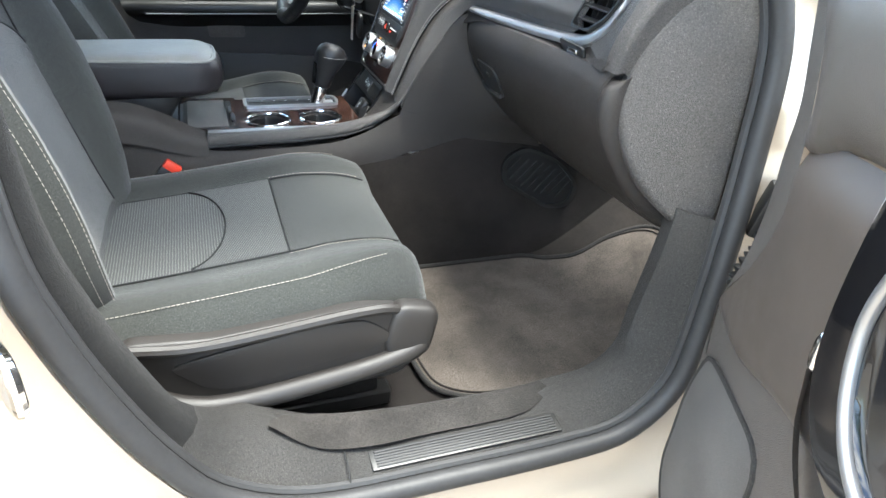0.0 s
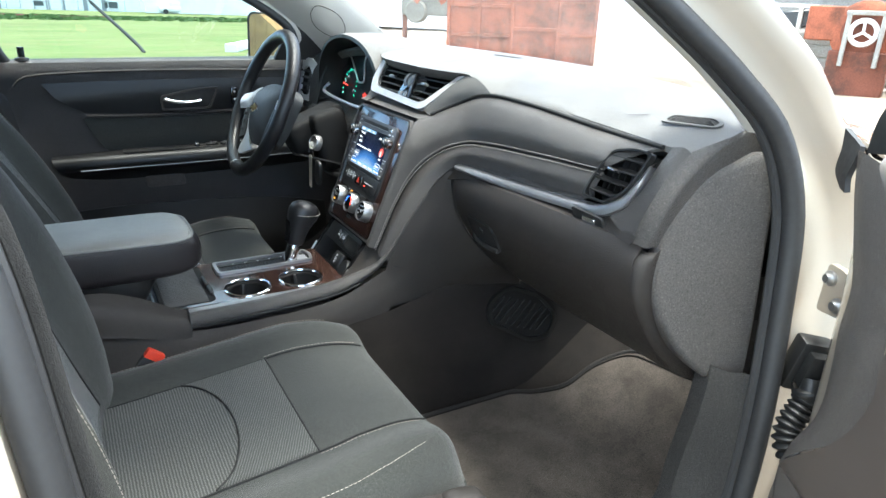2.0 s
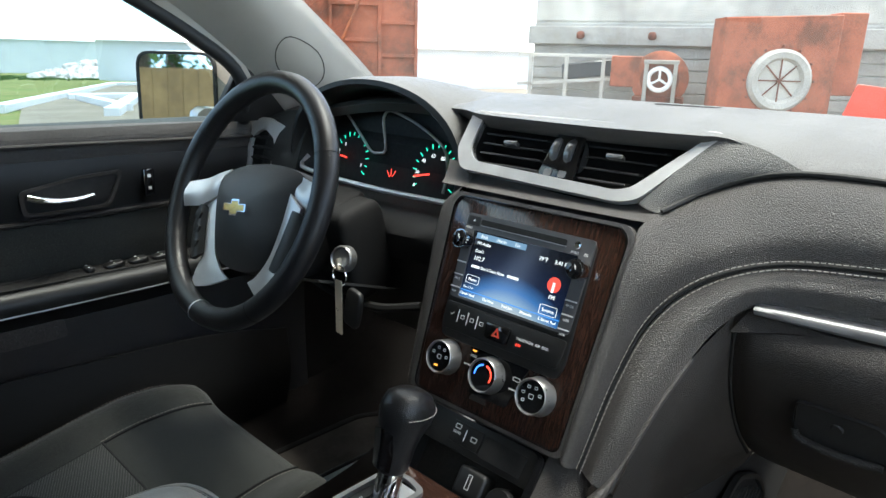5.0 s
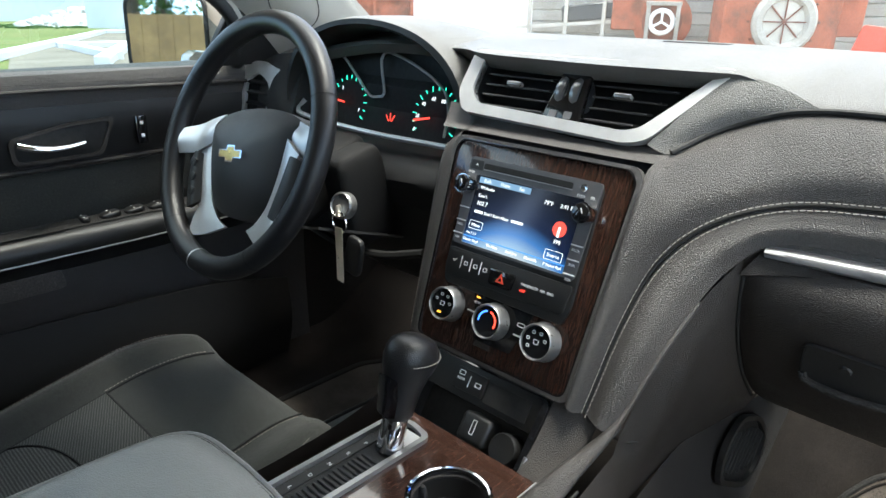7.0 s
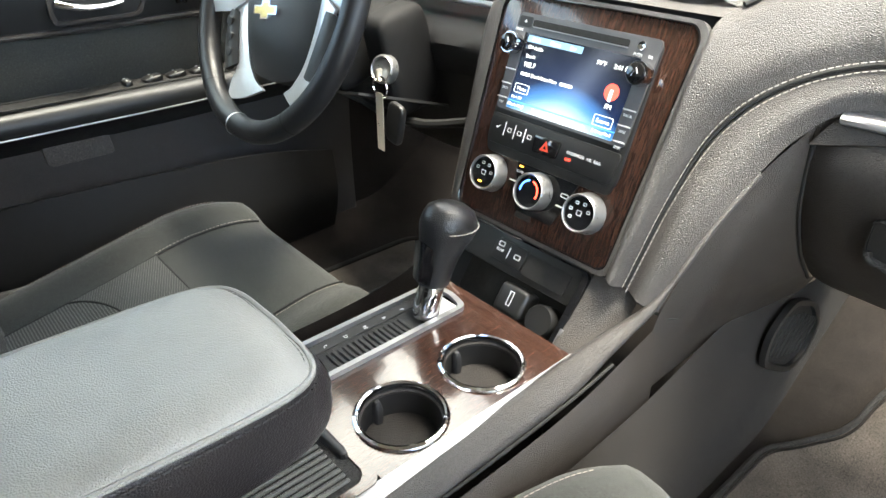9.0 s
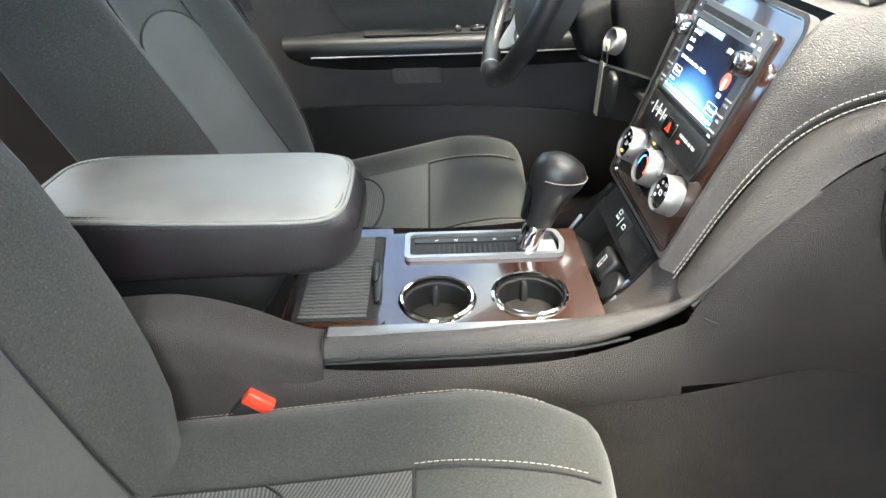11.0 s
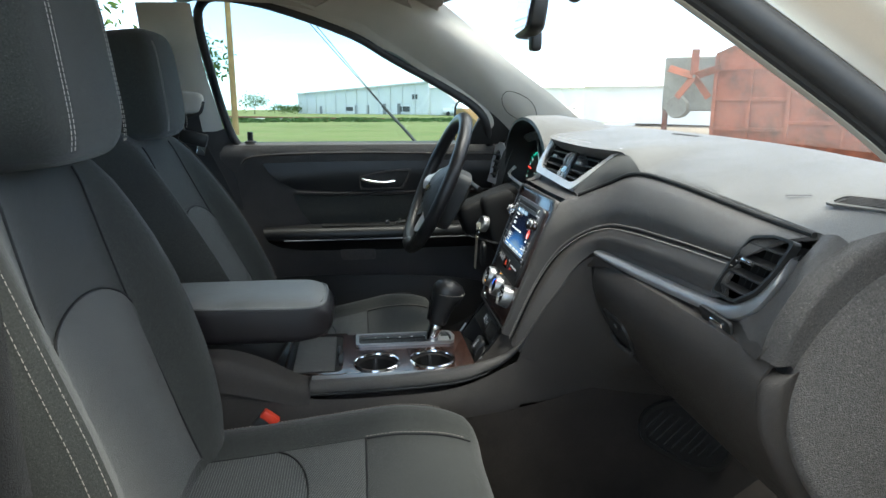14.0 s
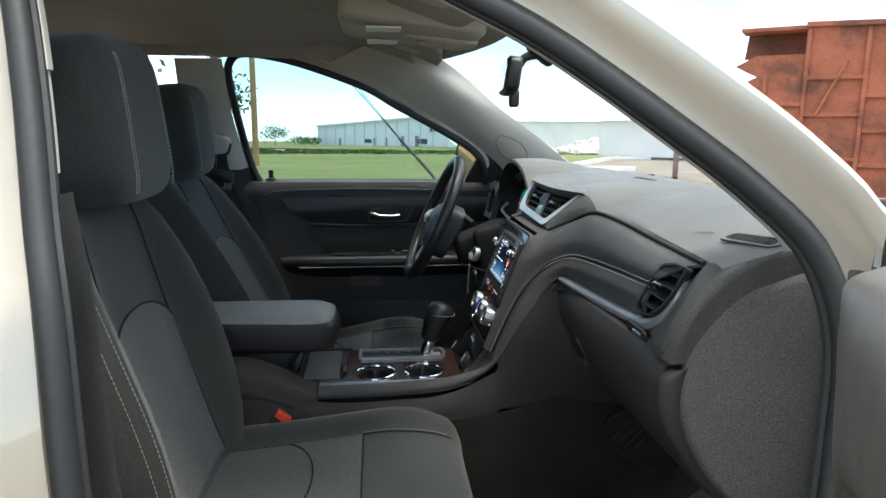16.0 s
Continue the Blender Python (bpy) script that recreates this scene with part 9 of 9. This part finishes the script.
part("upper_insert", sheet([[(0.24, 0.768, 1.163), (0.5, 0.768, 1.176), (0.75, 0.768, 1.172), (0.95, 0.768, 1.165)], [(0.275, 0.762, 1.118), (0.5, 0.764, 1.13), (0.75, 0.764, 1.13), (0.95, 0.764, 1.13)], [(0.335, 0.772, 1.082), (0.5, 0.776, 1.072), (0.75, 0.776, 1.076), (0.95, 0.776, 1.08)]], 40, 5, 0.008), M_BLACK, dd, "smooth black upper insert")
part("cloth_insert", sheet([[(0.325, 0.777, 1.066), (0.5, 0.777, 1.060), (0.75, 0.777, 1.062), (0.95, 0.777, 1.066)], [(0.352, 0.772, 1.01), (0.5, 0.772, 1.01), (0.75, 0.772, 1.01), (0.95, 0.772, 1.01)], [(0.385, 0.778, 0.965), (0.5, 0.778, 0.965), (0.75, 0.778, 0.965), (0.95, 0.778, 0.965)]], 40, 5, 0.006), M_FABRIC, dd, "dark cloth door insert")
part("trim_line", tube([(0.335, 0.768, 1.074), (0.5, 0.770, 1.067), (0.75, 0.770, 1.070), (0.95, 0.770, 1.073)], 0.004, 8, 40), M_LOWER, dd)
part("belt_line", tube([(0.18, 0.764, 1.16), (0.23, 0.760, 1.185), (0.5, 0.758, 1.193), (0.95, 0.758, 1.185)], 0.0035, 8, 40), M_LOWER, dd)
part("stitching", dashes([[(0.25, 0.7605, 1.198), (0.5, 0.7605, 1.203), (0.95, 0.7605, 1.198)]], 0.0075, 0.005, 0.0006), M_FASCIA, dd, kind="stuff")
hp = part("handle_pocket", slab(rounded([(-0.05, -0.022), (0.075, -0.02), (0.10, 0.032), (0.03, 0.028), (-0.052, 0.012)], 0.012), 0.003, 0.001, 2, axes((0.585, 0.7665, 1.105), (1, 0, 0), (0, 0, 1))), M_DEEP, dd, "dark handle recess")
part("handle_surround", frame_ring(rounded([(-0.056, -0.027), (0.080, -0.025), (0.108, 0.038), (0.03, 0.033), (-0.058, 0.016)], 0.012), rounded([(-0.05, -0.022), (0.075, -0.02), (0.10, 0.032), (0.03, 0.028), (-0.052, 0.012)], 0.012), 0.006, axes((0.585, 0.766, 1.105), (1, 0, 0), (0, 0, 1))), M_LOWER, dd)
part("inner_handle", tube([(0.540, 0.756, 1.112), (0.552, 0.750, 1.108), (0.58, 0.748, 1.103), (0.61, 0.750, 1.103), (0.636, 0.756, 1.106)], 0.0085, 10, 24, flat=0.7, taper=lambda s: 1.15 - 0.5 * s), M_CHROME, dd, "chrome inner door handle")
lk = part("lock_switch", box(0.02, 0.008, 0.05, 0.003, 2, pose(0.735, 0.762, 1.115)), M_GLOSS, dd, "lock switch")
for q in (-0.010, 0.012):
    part("mark", box(0.006, 0.0008, 0.006, 0, 1, pose(0.735, 0.7578, 1.115 + q)), M_WHITE, lk, smooth=False)
ar = part("armrest", sheet([[(0.235, 0.775, 0.965), (0.4, 0.775, 0.972), (0.7, 0.775, 0.975), (0.98, 0.775, 0.975)], [(0.235, 0.745, 0.962), (0.4, 0.725, 0.968), (0.7, 0.722, 0.970), (0.98, 0.735, 0.970)], [(0.24, 0.735, 0.945), (0.4, 0.712, 0.948), (0.7, 0.708, 0.950), (0.98, 0.725, 0.95)], [(0.25, 0.745, 0.925), (0.4, 0.725, 0.925), (0.7, 0.722, 0.925), (0.98, 0.735, 0.925)], [(0.28, 0.79, 0.895), (0.4, 0.785, 0.885), (0.7, 0.785, 0.885), (0.98, 0.785, 0.89)]], 40, 5), M_BLACK, dd, "black door armrest")
part("silver_line", tube([(0.30, 0.7085, 0.935), (0.4, 0.7125, 0.934), (0.7, 0.7085, 0.936), (0.95, 0.7265, 0.936)], 0.0018, 8, 40), M_STRIP, ar, "thin silver line")
sp = part("switch_plate", slab(rounded([(-0.16, -0.02), (0.16, -0.02), (0.16, 0.02), (-0.14, 0.02)], 0.008), 0.004, 0.001, 2, axes((0.70, 0.748, 0.9715), (1, 0, 0), (0, 1, 0.05))), M_FASCIA, ar, "window switch plate")
for k in range(4):
    ws_ = part("window_switch", superbox(0.034 if k else 0.014, 0.024, 0.012, 0.5, 14, 8, pose(0.612 + 0.042 * k, 0.746, 0.978, 0, -8, 0)), M_BLACK, sp, "window switch")
    for q in (-0.007, 0.007):
        part("mark", box(0.003, 0.003, 0.0006, 0, 1, pose(0.610 + 0.042 * k, 0.746 + q, 0.9842, 0, -8, 0)), M_WHITE, ws_, smooth=False)
part("pull_recess", slab(rounded([(-0.085, -0.017), (0.075, -0.019), (0.075, 0.019), (-0.085, 0.017)], 0.010), 0.0012, 0.0004, 1, axes((0.50, 0.747, 0.9722), (1, 0, 0), (0, 1, 0.02))), M_DEEP, ar, "hollow of the door pull")
part("recess_rim", frame_ring(rounded([(-0.089, -0.021), (0.079, -0.023), (0.079, 0.023), (-0.089, 0.021)], 0.012), rounded([(-0.085, -0.017), (0.075, -0.019), (0.075, 0.019), (-0.085, 0.017)], 0.010), 0.003, axes((0.50, 0.747, 0.9722), (1, 0, 0), (0, 1, 0.02))), M_FASCIA, ar)
part("pull_cup", slab(rounded([(-0.055, -0.022), (0.055, -0.022), (0.048, 0.018), (-0.058, 0.018)], 0.012), 0.006, 0.002, 2, axes((0.522, 0.783, 0.876), (1, 0, 0), (0, 0, 1))), M_DOORLOW, dd, "pull cup below the armrest")
part("map_pocket", sheet([[(0.22, 0.785, 0.80), (0.45, 0.745, 0.815), (0.8, 0.735, 0.80), (1.0, 0.745, 0.76)], [(0.22, 0.78, 0.66), (0.45, 0.735, 0.66), (0.8, 0.725, 0.66), (1.0, 0.735, 0.66)], [(0.22, 0.785, 0.56), (0.45, 0.76, 0.55), (0.8, 0.76, 0.55), (1.0, 0.765, 0.55)]], 30, 5, 0.006), M_BLACK, dd, "moulded map pocket")
part("lock_pin", tube([(0.208, 0.786, 1.215), (0.208, 0.786, 1.238), (0.208, 0.786, 1.255)], 0.0085, 10), M_BLACK, dd, "black lock pin")
part("pin_collar", lathe([(0.018, 0), (0.016, 0.006), (0.009, 0.008)], 16, pose(0.208, 0.786, 1.222)), M_BLACK, dd)
part("window_frame", tube([(0.178, 0.785, 1.205), (0.152, 0.772, 1.26), (0.126, 0.735, 1.388), (0.108, 0.672, 1.55), (0.125, 0.662, 1.605), (0.174, 0.655, 1.618), (0.309, 0.655, 1.596), (0.516, 0.66, 1.527), (0.63, 0.69, 1.466), (0.80, 0.70, 1.376), (0.90, 0.715, 1.305), (0.935, 0.765, 1.215)], 0.0125, 10, 70), M_RUBBER, dd, "black window frame seal")
part("mirror_corner", slab(rounded([(-0.10, 0.0), (0.09, 0.0), (0.07, 0.05), (-0.04, 0.13)], 0.01), 0.012, 0.003, 2, axes((0.955, 0.757, 1.218), (1, 0, 0), (0, -0.25, 1))), M_BLACK, dd, "black mirror corner")
part("outer_skin", sheet([[(0.06, 0.90, 1.20), (0.5, 0.905, 1.20), (1.2, 0.895, 1.19)], [(0.06, 0.955, 1.0), (0.5, 0.955, 1.0), (1.2, 0.945, 1.0)], [(0.06, 0.95, 0.45), (0.5, 0.95, 0.45), (1.2, 0.945, 0.45)]], 20, 6, 0.004), M_PAINT, dd, "beige outer door skin")
part("sill_top", sheet([[(0.06, 0.80, 1.222), (0.5, 0.80, 1.222), (1.1, 0.795, 1.22)], [(0.06, 0.90, 1.20), (0.5, 0.905, 1.20), (1.1, 0.895, 1.19)]], 20, 3), M_RUBBER, dd)
om = thing("door_mirror", (0.92, 1.0, 1.25), "beige and black door mirror reflecting trees", "mirror")
OM = axes((0.928, 1.022, 1.256), (0.5, -0.87, 0), (0.05, 0, 1))
part("housing", superbox(0.235, 0.185, 0.10, 0.35, 32, 16, OM @ Matrix.Translation((0.022, 0, -0.045))), M_PAINT, om, "beige mirror housing")
part("bezel", frame_ring(rect(0.196, 0.174, 0.035, 6), rect(0.184, 0.162, 0.03, 6), 0.012, OM), M_BLACK, om)
part("mirror_glass", slab(rect(0.186, 0.164, 0.03, 6), 0.002, 0, 1, OM @ Matrix.Translation((0, 0, 0.008))), M_MIRROR, om, "door mirror glass")
part("foot", tube([(0.93, 0.90, 1.205), (0.94, 0.95, 1.205), (0.955, 0.98, 1.205)], 0.026, 10, 10), M_PAINT, om)

# belts and pillar fittings behind the driver
bt = thing("seat_belt", (0.02, 0.72, 1.2), "black seat belt hanging from the centre pillar", "seat belt")
part("webbing", sheet([[(0.082, 0.706, 1.325), (0.086, 0.704, 1.28), (0.104, 0.704, 1.21), (0.150, 0.712, 1.10), (0.19, 0.735, 0.95), (0.20, 0.75, 0.75)], [(0.036, 0.706, 1.325), (0.040, 0.704, 1.28), (0.058, 0.704, 1.21), (0.100, 0.712, 1.10), (0.14, 0.735, 0.95), (0.15, 0.75, 0.75)]], 26, 3, 0.002), M_BELT, bt)
part("guide", superbox(0.084, 0.030, 0.062, 0.5, 20, 12, pose(0.056, 0.706, 1.342, 0, 6, 0)), M_PILLAR, bt, "beige cover over the belt guide")
part("guide_loop", tube([(0.020, 0.700, 1.335), (0.026, 0.696, 1.312), (0.056, 0.694, 1.306), (0.088, 0.696, 1.314), (0.098, 0.700, 1.345)], 0.005, 8, 24), M_BLACK, bt, "black belt loop")
tg = part("tongue", box(0.078, 0.020, 0.038, 0.006, 2, pose(0.065, 0.694, 1.243, 0, 14, 0)), M_BLACK, bt, "black belt tongue grip")
part("blade", slab(rounded([(-0.012, -0.016), (0.012, -0.016), (0.012, 0.016), (-0.012, 0.016)], 0.004), 0.003, 0.0006, 1, axes((0.086, 0.690, 1.212), (1, 0, -0.25), (0.25, 0, 1))), M_CHROME, tg, "metal tongue blade")
# ---- open passenger door ----
TH = radians(62)
pd = thing("passenger_door", (1.12, -0.88, 0.5), "open front passenger door with dark trim and speaker", "car door")
PD = Matrix.Translation((1.12, -0.88, 0)) @ Matrix.Rotation(TH, 4, "Z") @ Matrix.Rotation(math.pi, 4, "Z")
# local: x along the door from the hinge, y is -inward
def P(u, w, z):
    return PD @ Vector((u, -w, z))


def psheet(rails, nu=30, nv=5, thick=0.0):
    return sheet([[P(*p) for p in r] for r in rails], nu, nv, thick)


part("upper_trim", psheet([[(0.125, 0.06, 1.285), (0.18, 0.055, 1.292), (0.27, 0.05, 1.302), (0.6, 0.05, 1.318), (1.0, 0.05, 1.32)], [(0.138, 0.092, 1.270), (0.185, 0.09, 1.277), (0.27, 0.088, 1.287), (0.6, 0.086, 1.302), (1.0, 0.086, 1.304)], [(0.172, 0.10, 1.240), (0.20, 0.104, 1.245), (0.28, 0.106, 1.252), (0.6, 0.108, 1.265), (1.0, 0.108, 1.265)], [(0.200, 0.101, 1.20), (0.225, 0.106, 1.20), (0.29, 0.108, 1.20), (0.6, 0.108, 1.21), (1.0, 0.108, 1.21)], [(0.217, 0.100, 1.152), (0.24, 0.106, 1.155), (0.30, 0.106, 1.168), (0.6, 0.106, 1.18), (1.0, 0.106, 1.18)], [(0.217, 0.098, 1.120), (0.24, 0.100, 1.126), (0.316, 0.098, 1.150), (0.6, 0.098, 1.165), (1.0, 0.098, 1.165)], [(0.222, 0.085, 1.112), (0.25, 0.085, 1.118), (0.32, 0.085, 1.142), (0.6, 0.085, 1.157), (1.0, 0.085, 1.157)]], 44, 5), M_DOOR, pd, "smooth dark upper door trim")
part("front_edge", psheet([[(0.045, 0.055, 1.262), (0.065, 0.06, 1.217), (0.081, 0.06, 1.175), (0.10, 0.06, 1.12), (0.098, 0.06, 1.069), (0.103, 0.06, 1.018), (0.100, 0.06, 0.953), (0.062, 0.06, 0.87), (0.07, 0.05, 0.80)], [(0.09, 0.082, 1.272), (0.118, 0.088, 1.23), (0.14, 0.09, 1.19), (0.16, 0.09, 1.14), (0.158, 0.09, 1.09), (0.16, 0.09, 1.04), (0.14, 0.088, 0.965), (0.085, 0.08, 0.875), (0.09, 0.075, 0.80)], [(0.138, 0.092, 1.270), (0.172, 0.10, 1.240), (0.200, 0.101, 1.20), (0.218, 0.10, 1.145), (0.222, 0.098, 1.10), (0.225, 0.098, 1.055), (0.20, 0.098, 0.99), (0.10, 0.088, 0.885), (0.10, 0.085, 0.80)]], 40, 5), M_DOORLOW, pd, "rounded front edge of the door trim")
part("mid_trim", psheet([[(0.215, 0.088, 1.118), (0.3, 0.09, 1.140), (0.6, 0.09, 1.16), (1.0, 0.09, 1.16)], [(0.222, 0.099, 1.095), (0.3, 0.104, 1.105), (0.6, 0.104, 1.12), (1.0, 0.104, 1.12)], [(0.224, 0.099, 1.05), (0.3, 0.104, 1.06), (0.6, 0.104, 1.07), (1.0, 0.104, 1.07)], [(0.19, 0.098, 0.98), (0.27, 0.102, 0.99), (0.5, 0.104, 1.0), (1.0, 0.104, 1.0)], [(0.10, 0.088, 0.885), (0.22, 0.098, 0.895), (0.45, 0.10, 0.945), (1.0, 0.10, 0.95)], [(0.105, 0.08, 0.862), (0.22, 0.086, 0.880), (0.45, 0.088, 0.93), (1.0, 0.088, 0.935)]], 40, 6), M_DOORMID, pd, "brownish smooth door panel")
part("lower_trim", psheet([[(0.092, 0.084, 0.878), (0.22, 0.092, 0.89), (0.45, 0.092, 0.94), (1.0, 0.092, 0.94)], [(0.078, 0.08, 0.75), (0.2, 0.088, 0.75), (0.40, 0.09, 0.76), (1.0, 0.09, 0.76)], [(0.085, 0.06, 0.55), (0.2, 0.065, 0.54), (0.35, 0.065, 0.53), (1.0, 0.065, 0.53)]], 40, 6), M_DOORLOW, pd, "coarse grained lower door trim")
spk = [tuple(p)[:2] for p in curve([(0.09, 0.60, 0), (0.094, 0.665, 0), (0.104, 0.743, 0), (0.135, 0.815, 0), (0.165, 0.832, 0), (0.25, 0.845, 0), (0.325, 0.848, 0), (0.34, 0.80, 0), (0.31, 0.69, 0), (0.22, 0.575, 0), (0.13, 0.56, 0)], 50, closed=True)]
sg = part("speaker_grille", slab(spk, 0.012, 0.004, 3, PD @ Matrix.Translation((0, -0.083, 0)) @ Matrix.Rotation(radians(90), 4, "X")), grained("speaker_mesh", (0.105, 0.100, 0.095), 0.6, 800, 0.0010, 0.8, speck=0.4), pd, "dark perforated speaker grille")
part("speaker_rim", tube([P(x, 0.094, z) for x, z in spk], 0.0030, 6, closed=True), M_FASCIA, sg)
PAD_FRONT = [(0.46, 0.112, 1.21), (0.425, 0.116, 1.175), (0.41, 0.117, 1.15), (0.404, 0.118, 1.09), (0.404, 0.118, 1.036), (0.415, 0.118, 1.0), (0.44, 0.118, 0.974), (0.48, 0.116, 0.958), (0.54, 0.112, 0.945)]
PAD_CREST = [(0.52, 0.118, 1.20), (0.485, 0.120, 1.165), (0.462, 0.121, 1.135), (0.448, 0.121, 1.09), (0.452, 0.121, 1.055), (0.466, 0.121, 1.025), (0.488, 0.120, 1.002), (0.52, 0.118, 0.988), (0.57, 0.116, 0.98)]
pull = part("armrest_pad", psheet([[(u + 0.004, 0.095, z) for u, w, z in PAD_FRONT], [(u, w - 0.006, z) for u, w, z in PAD_FRONT], PAD_FRONT, PAD_CREST, [(u + 0.012, w - 0.006, z) for u, w, z in PAD_CREST], [(u + 0.05, 0.100, z) for u, w, z in PAD_CREST]], 44, 4), M_GLOSS, pd, "black armrest and pull handle")
part("pad_edge", tube([P(u - 0.001, w - 0.002, z) for u, w, z in PAD_FRONT], 0.0015, 6, 40), M_SILVER, pull, "thin pale edge")
part("silver_bow", tube([P(u + 0.004, w + 0.001, z) for u, w, z in PAD_CREST], 0.0048, 10, 40), M_STRIP, pull, "satin silver bow")
part("chrome_tip", superbox(0.012, 0.012, 0.035, 0.7, 14, 10, pose(*P(0.398, 0.112, 1.02), 0, 0, 62)), M_CHROME, pull, "bright trim piece")
part("pocket_lip", psheet([[(0.375, 0.100, 1.0), (0.385, 0.10, 0.95), (0.43, 0.10, 0.90), (0.50, 0.10, 0.87)], [(0.40, 0.118, 1.005), (0.415, 0.118, 0.96), (0.455, 0.118, 0.925), (0.53, 0.115, 0.90)]], 20, 4), M_DOORLOW, pd, "smooth brownish pocket lip")
part("armrest_shelf", psheet([[(0.53, 0.095, 1.03), (0.8, 0.10, 1.05), (1.0, 0.10, 1.06)], [(0.53, 0.112, 1.02), (0.8, 0.165, 1.035), (1.0, 0.16, 1.04)], [(0.54, 0.112, 0.97), (0.8, 0.165, 0.95), (1.0, 0.16, 0.95)], [(0.55, 0.095, 0.92), (0.8, 0.10, 0.90), (1.0, 0.10, 0.90)]], 20, 4), M_BLACK, pd, "black door armrest")
part("outer_skin", psheet([[(0.02, -0.03, 1.24), (0.4, -0.05, 1.24), (1.05, -0.05, 1.24)], [(0.02, -0.045, 1.0), (0.4, -0.07, 1.0), (1.05, -0.07, 1.0)], [(0.02, -0.04, 0.45), (0.4, -0.06, 0.45), (1.05, -0.06, 0.45)]], 30, 5, 0.004), M_PAINT, pd, "beige outer door skin")
part("door_shell", psheet([[(0.01, -0.03, 1.24), (0.02, -0.045, 1.0), (0.02, -0.04, 0.45)], [(0.03, 0.02, 1.25), (0.05, 0.03, 1.0), (0.05, 0.035, 0.46)], [(0.055, 0.05, 1.265), (0.105, 0.055, 1.0), (0.08, 0.052, 0.55)]], 20, 4), M_PAINT, pd, "painted door edge")
part("window_frame", psheet([[(0.06, 0.0, 1.26), (0.10, -0.005, 1.34), (0.15, -0.015, 1.42), (0.27, -0.045, 1.52), (0.45, -0.08, 1.60)], [(0.115, 0.03, 1.272), (0.135, 0.02, 1.34), (0.18, 0.0, 1.40), (0.29, -0.03, 1.48), (0.46, -0.07, 1.56)]], 24, 4, 0.012), M_PAINT, pd, "beige window frame of the open door")
part("mirror_corner", psheet([[(0.052, 0.05, 1.262), (0.060, 0.05, 1.305), (0.085, 0.04, 1.36), (0.13, 0.03, 1.415)], [(0.20, 0.056, 1.285), (0.20, 0.052, 1.33), (0.21, 0.042, 1.38), (0.22, 0.032, 1.43)], [(0.40, 0.055, 1.308), (0.38, 0.05, 1.35), (0.34, 0.04, 1.40), (0.30, 0.03, 1.44)]], 14, 5, 0.012), M_BLACK, pd, "black mirror corner inside")
part("seal", psheet([[(0.0, 0.04, 1.280), (0.002, 0.04, 1.255), (0.0, 0.04, 1.230), (0.02, 0.042, 1.214)], [(0.05, 0.05, 1.268), (0.052, 0.055, 1.25), (0.046, 0.055, 1.232), (0.05, 0.055, 1.216)]], 12, 3, 0.006), M_RUBBER, pd, "black rubber flap")
omp = thing("door_mirror", tuple(P(0.22, -0.15, 1.3)), "black-backed door mirror on the open door", "mirror")
part("housing", superbox(0.12, 0.24, 0.17, 0.35, 28, 14, pose(*P(0.20, -0.19, 1.31), 0, 0, -28)), M_BLACK, omp, "dark mirror housing")
part("foot", tube([P(0.15, -0.03, 1.26), P(0.17, -0.1, 1.27), P(0.2, -0.16, 1.29)], 0.028, 10, 10), M_BLACK, omp)
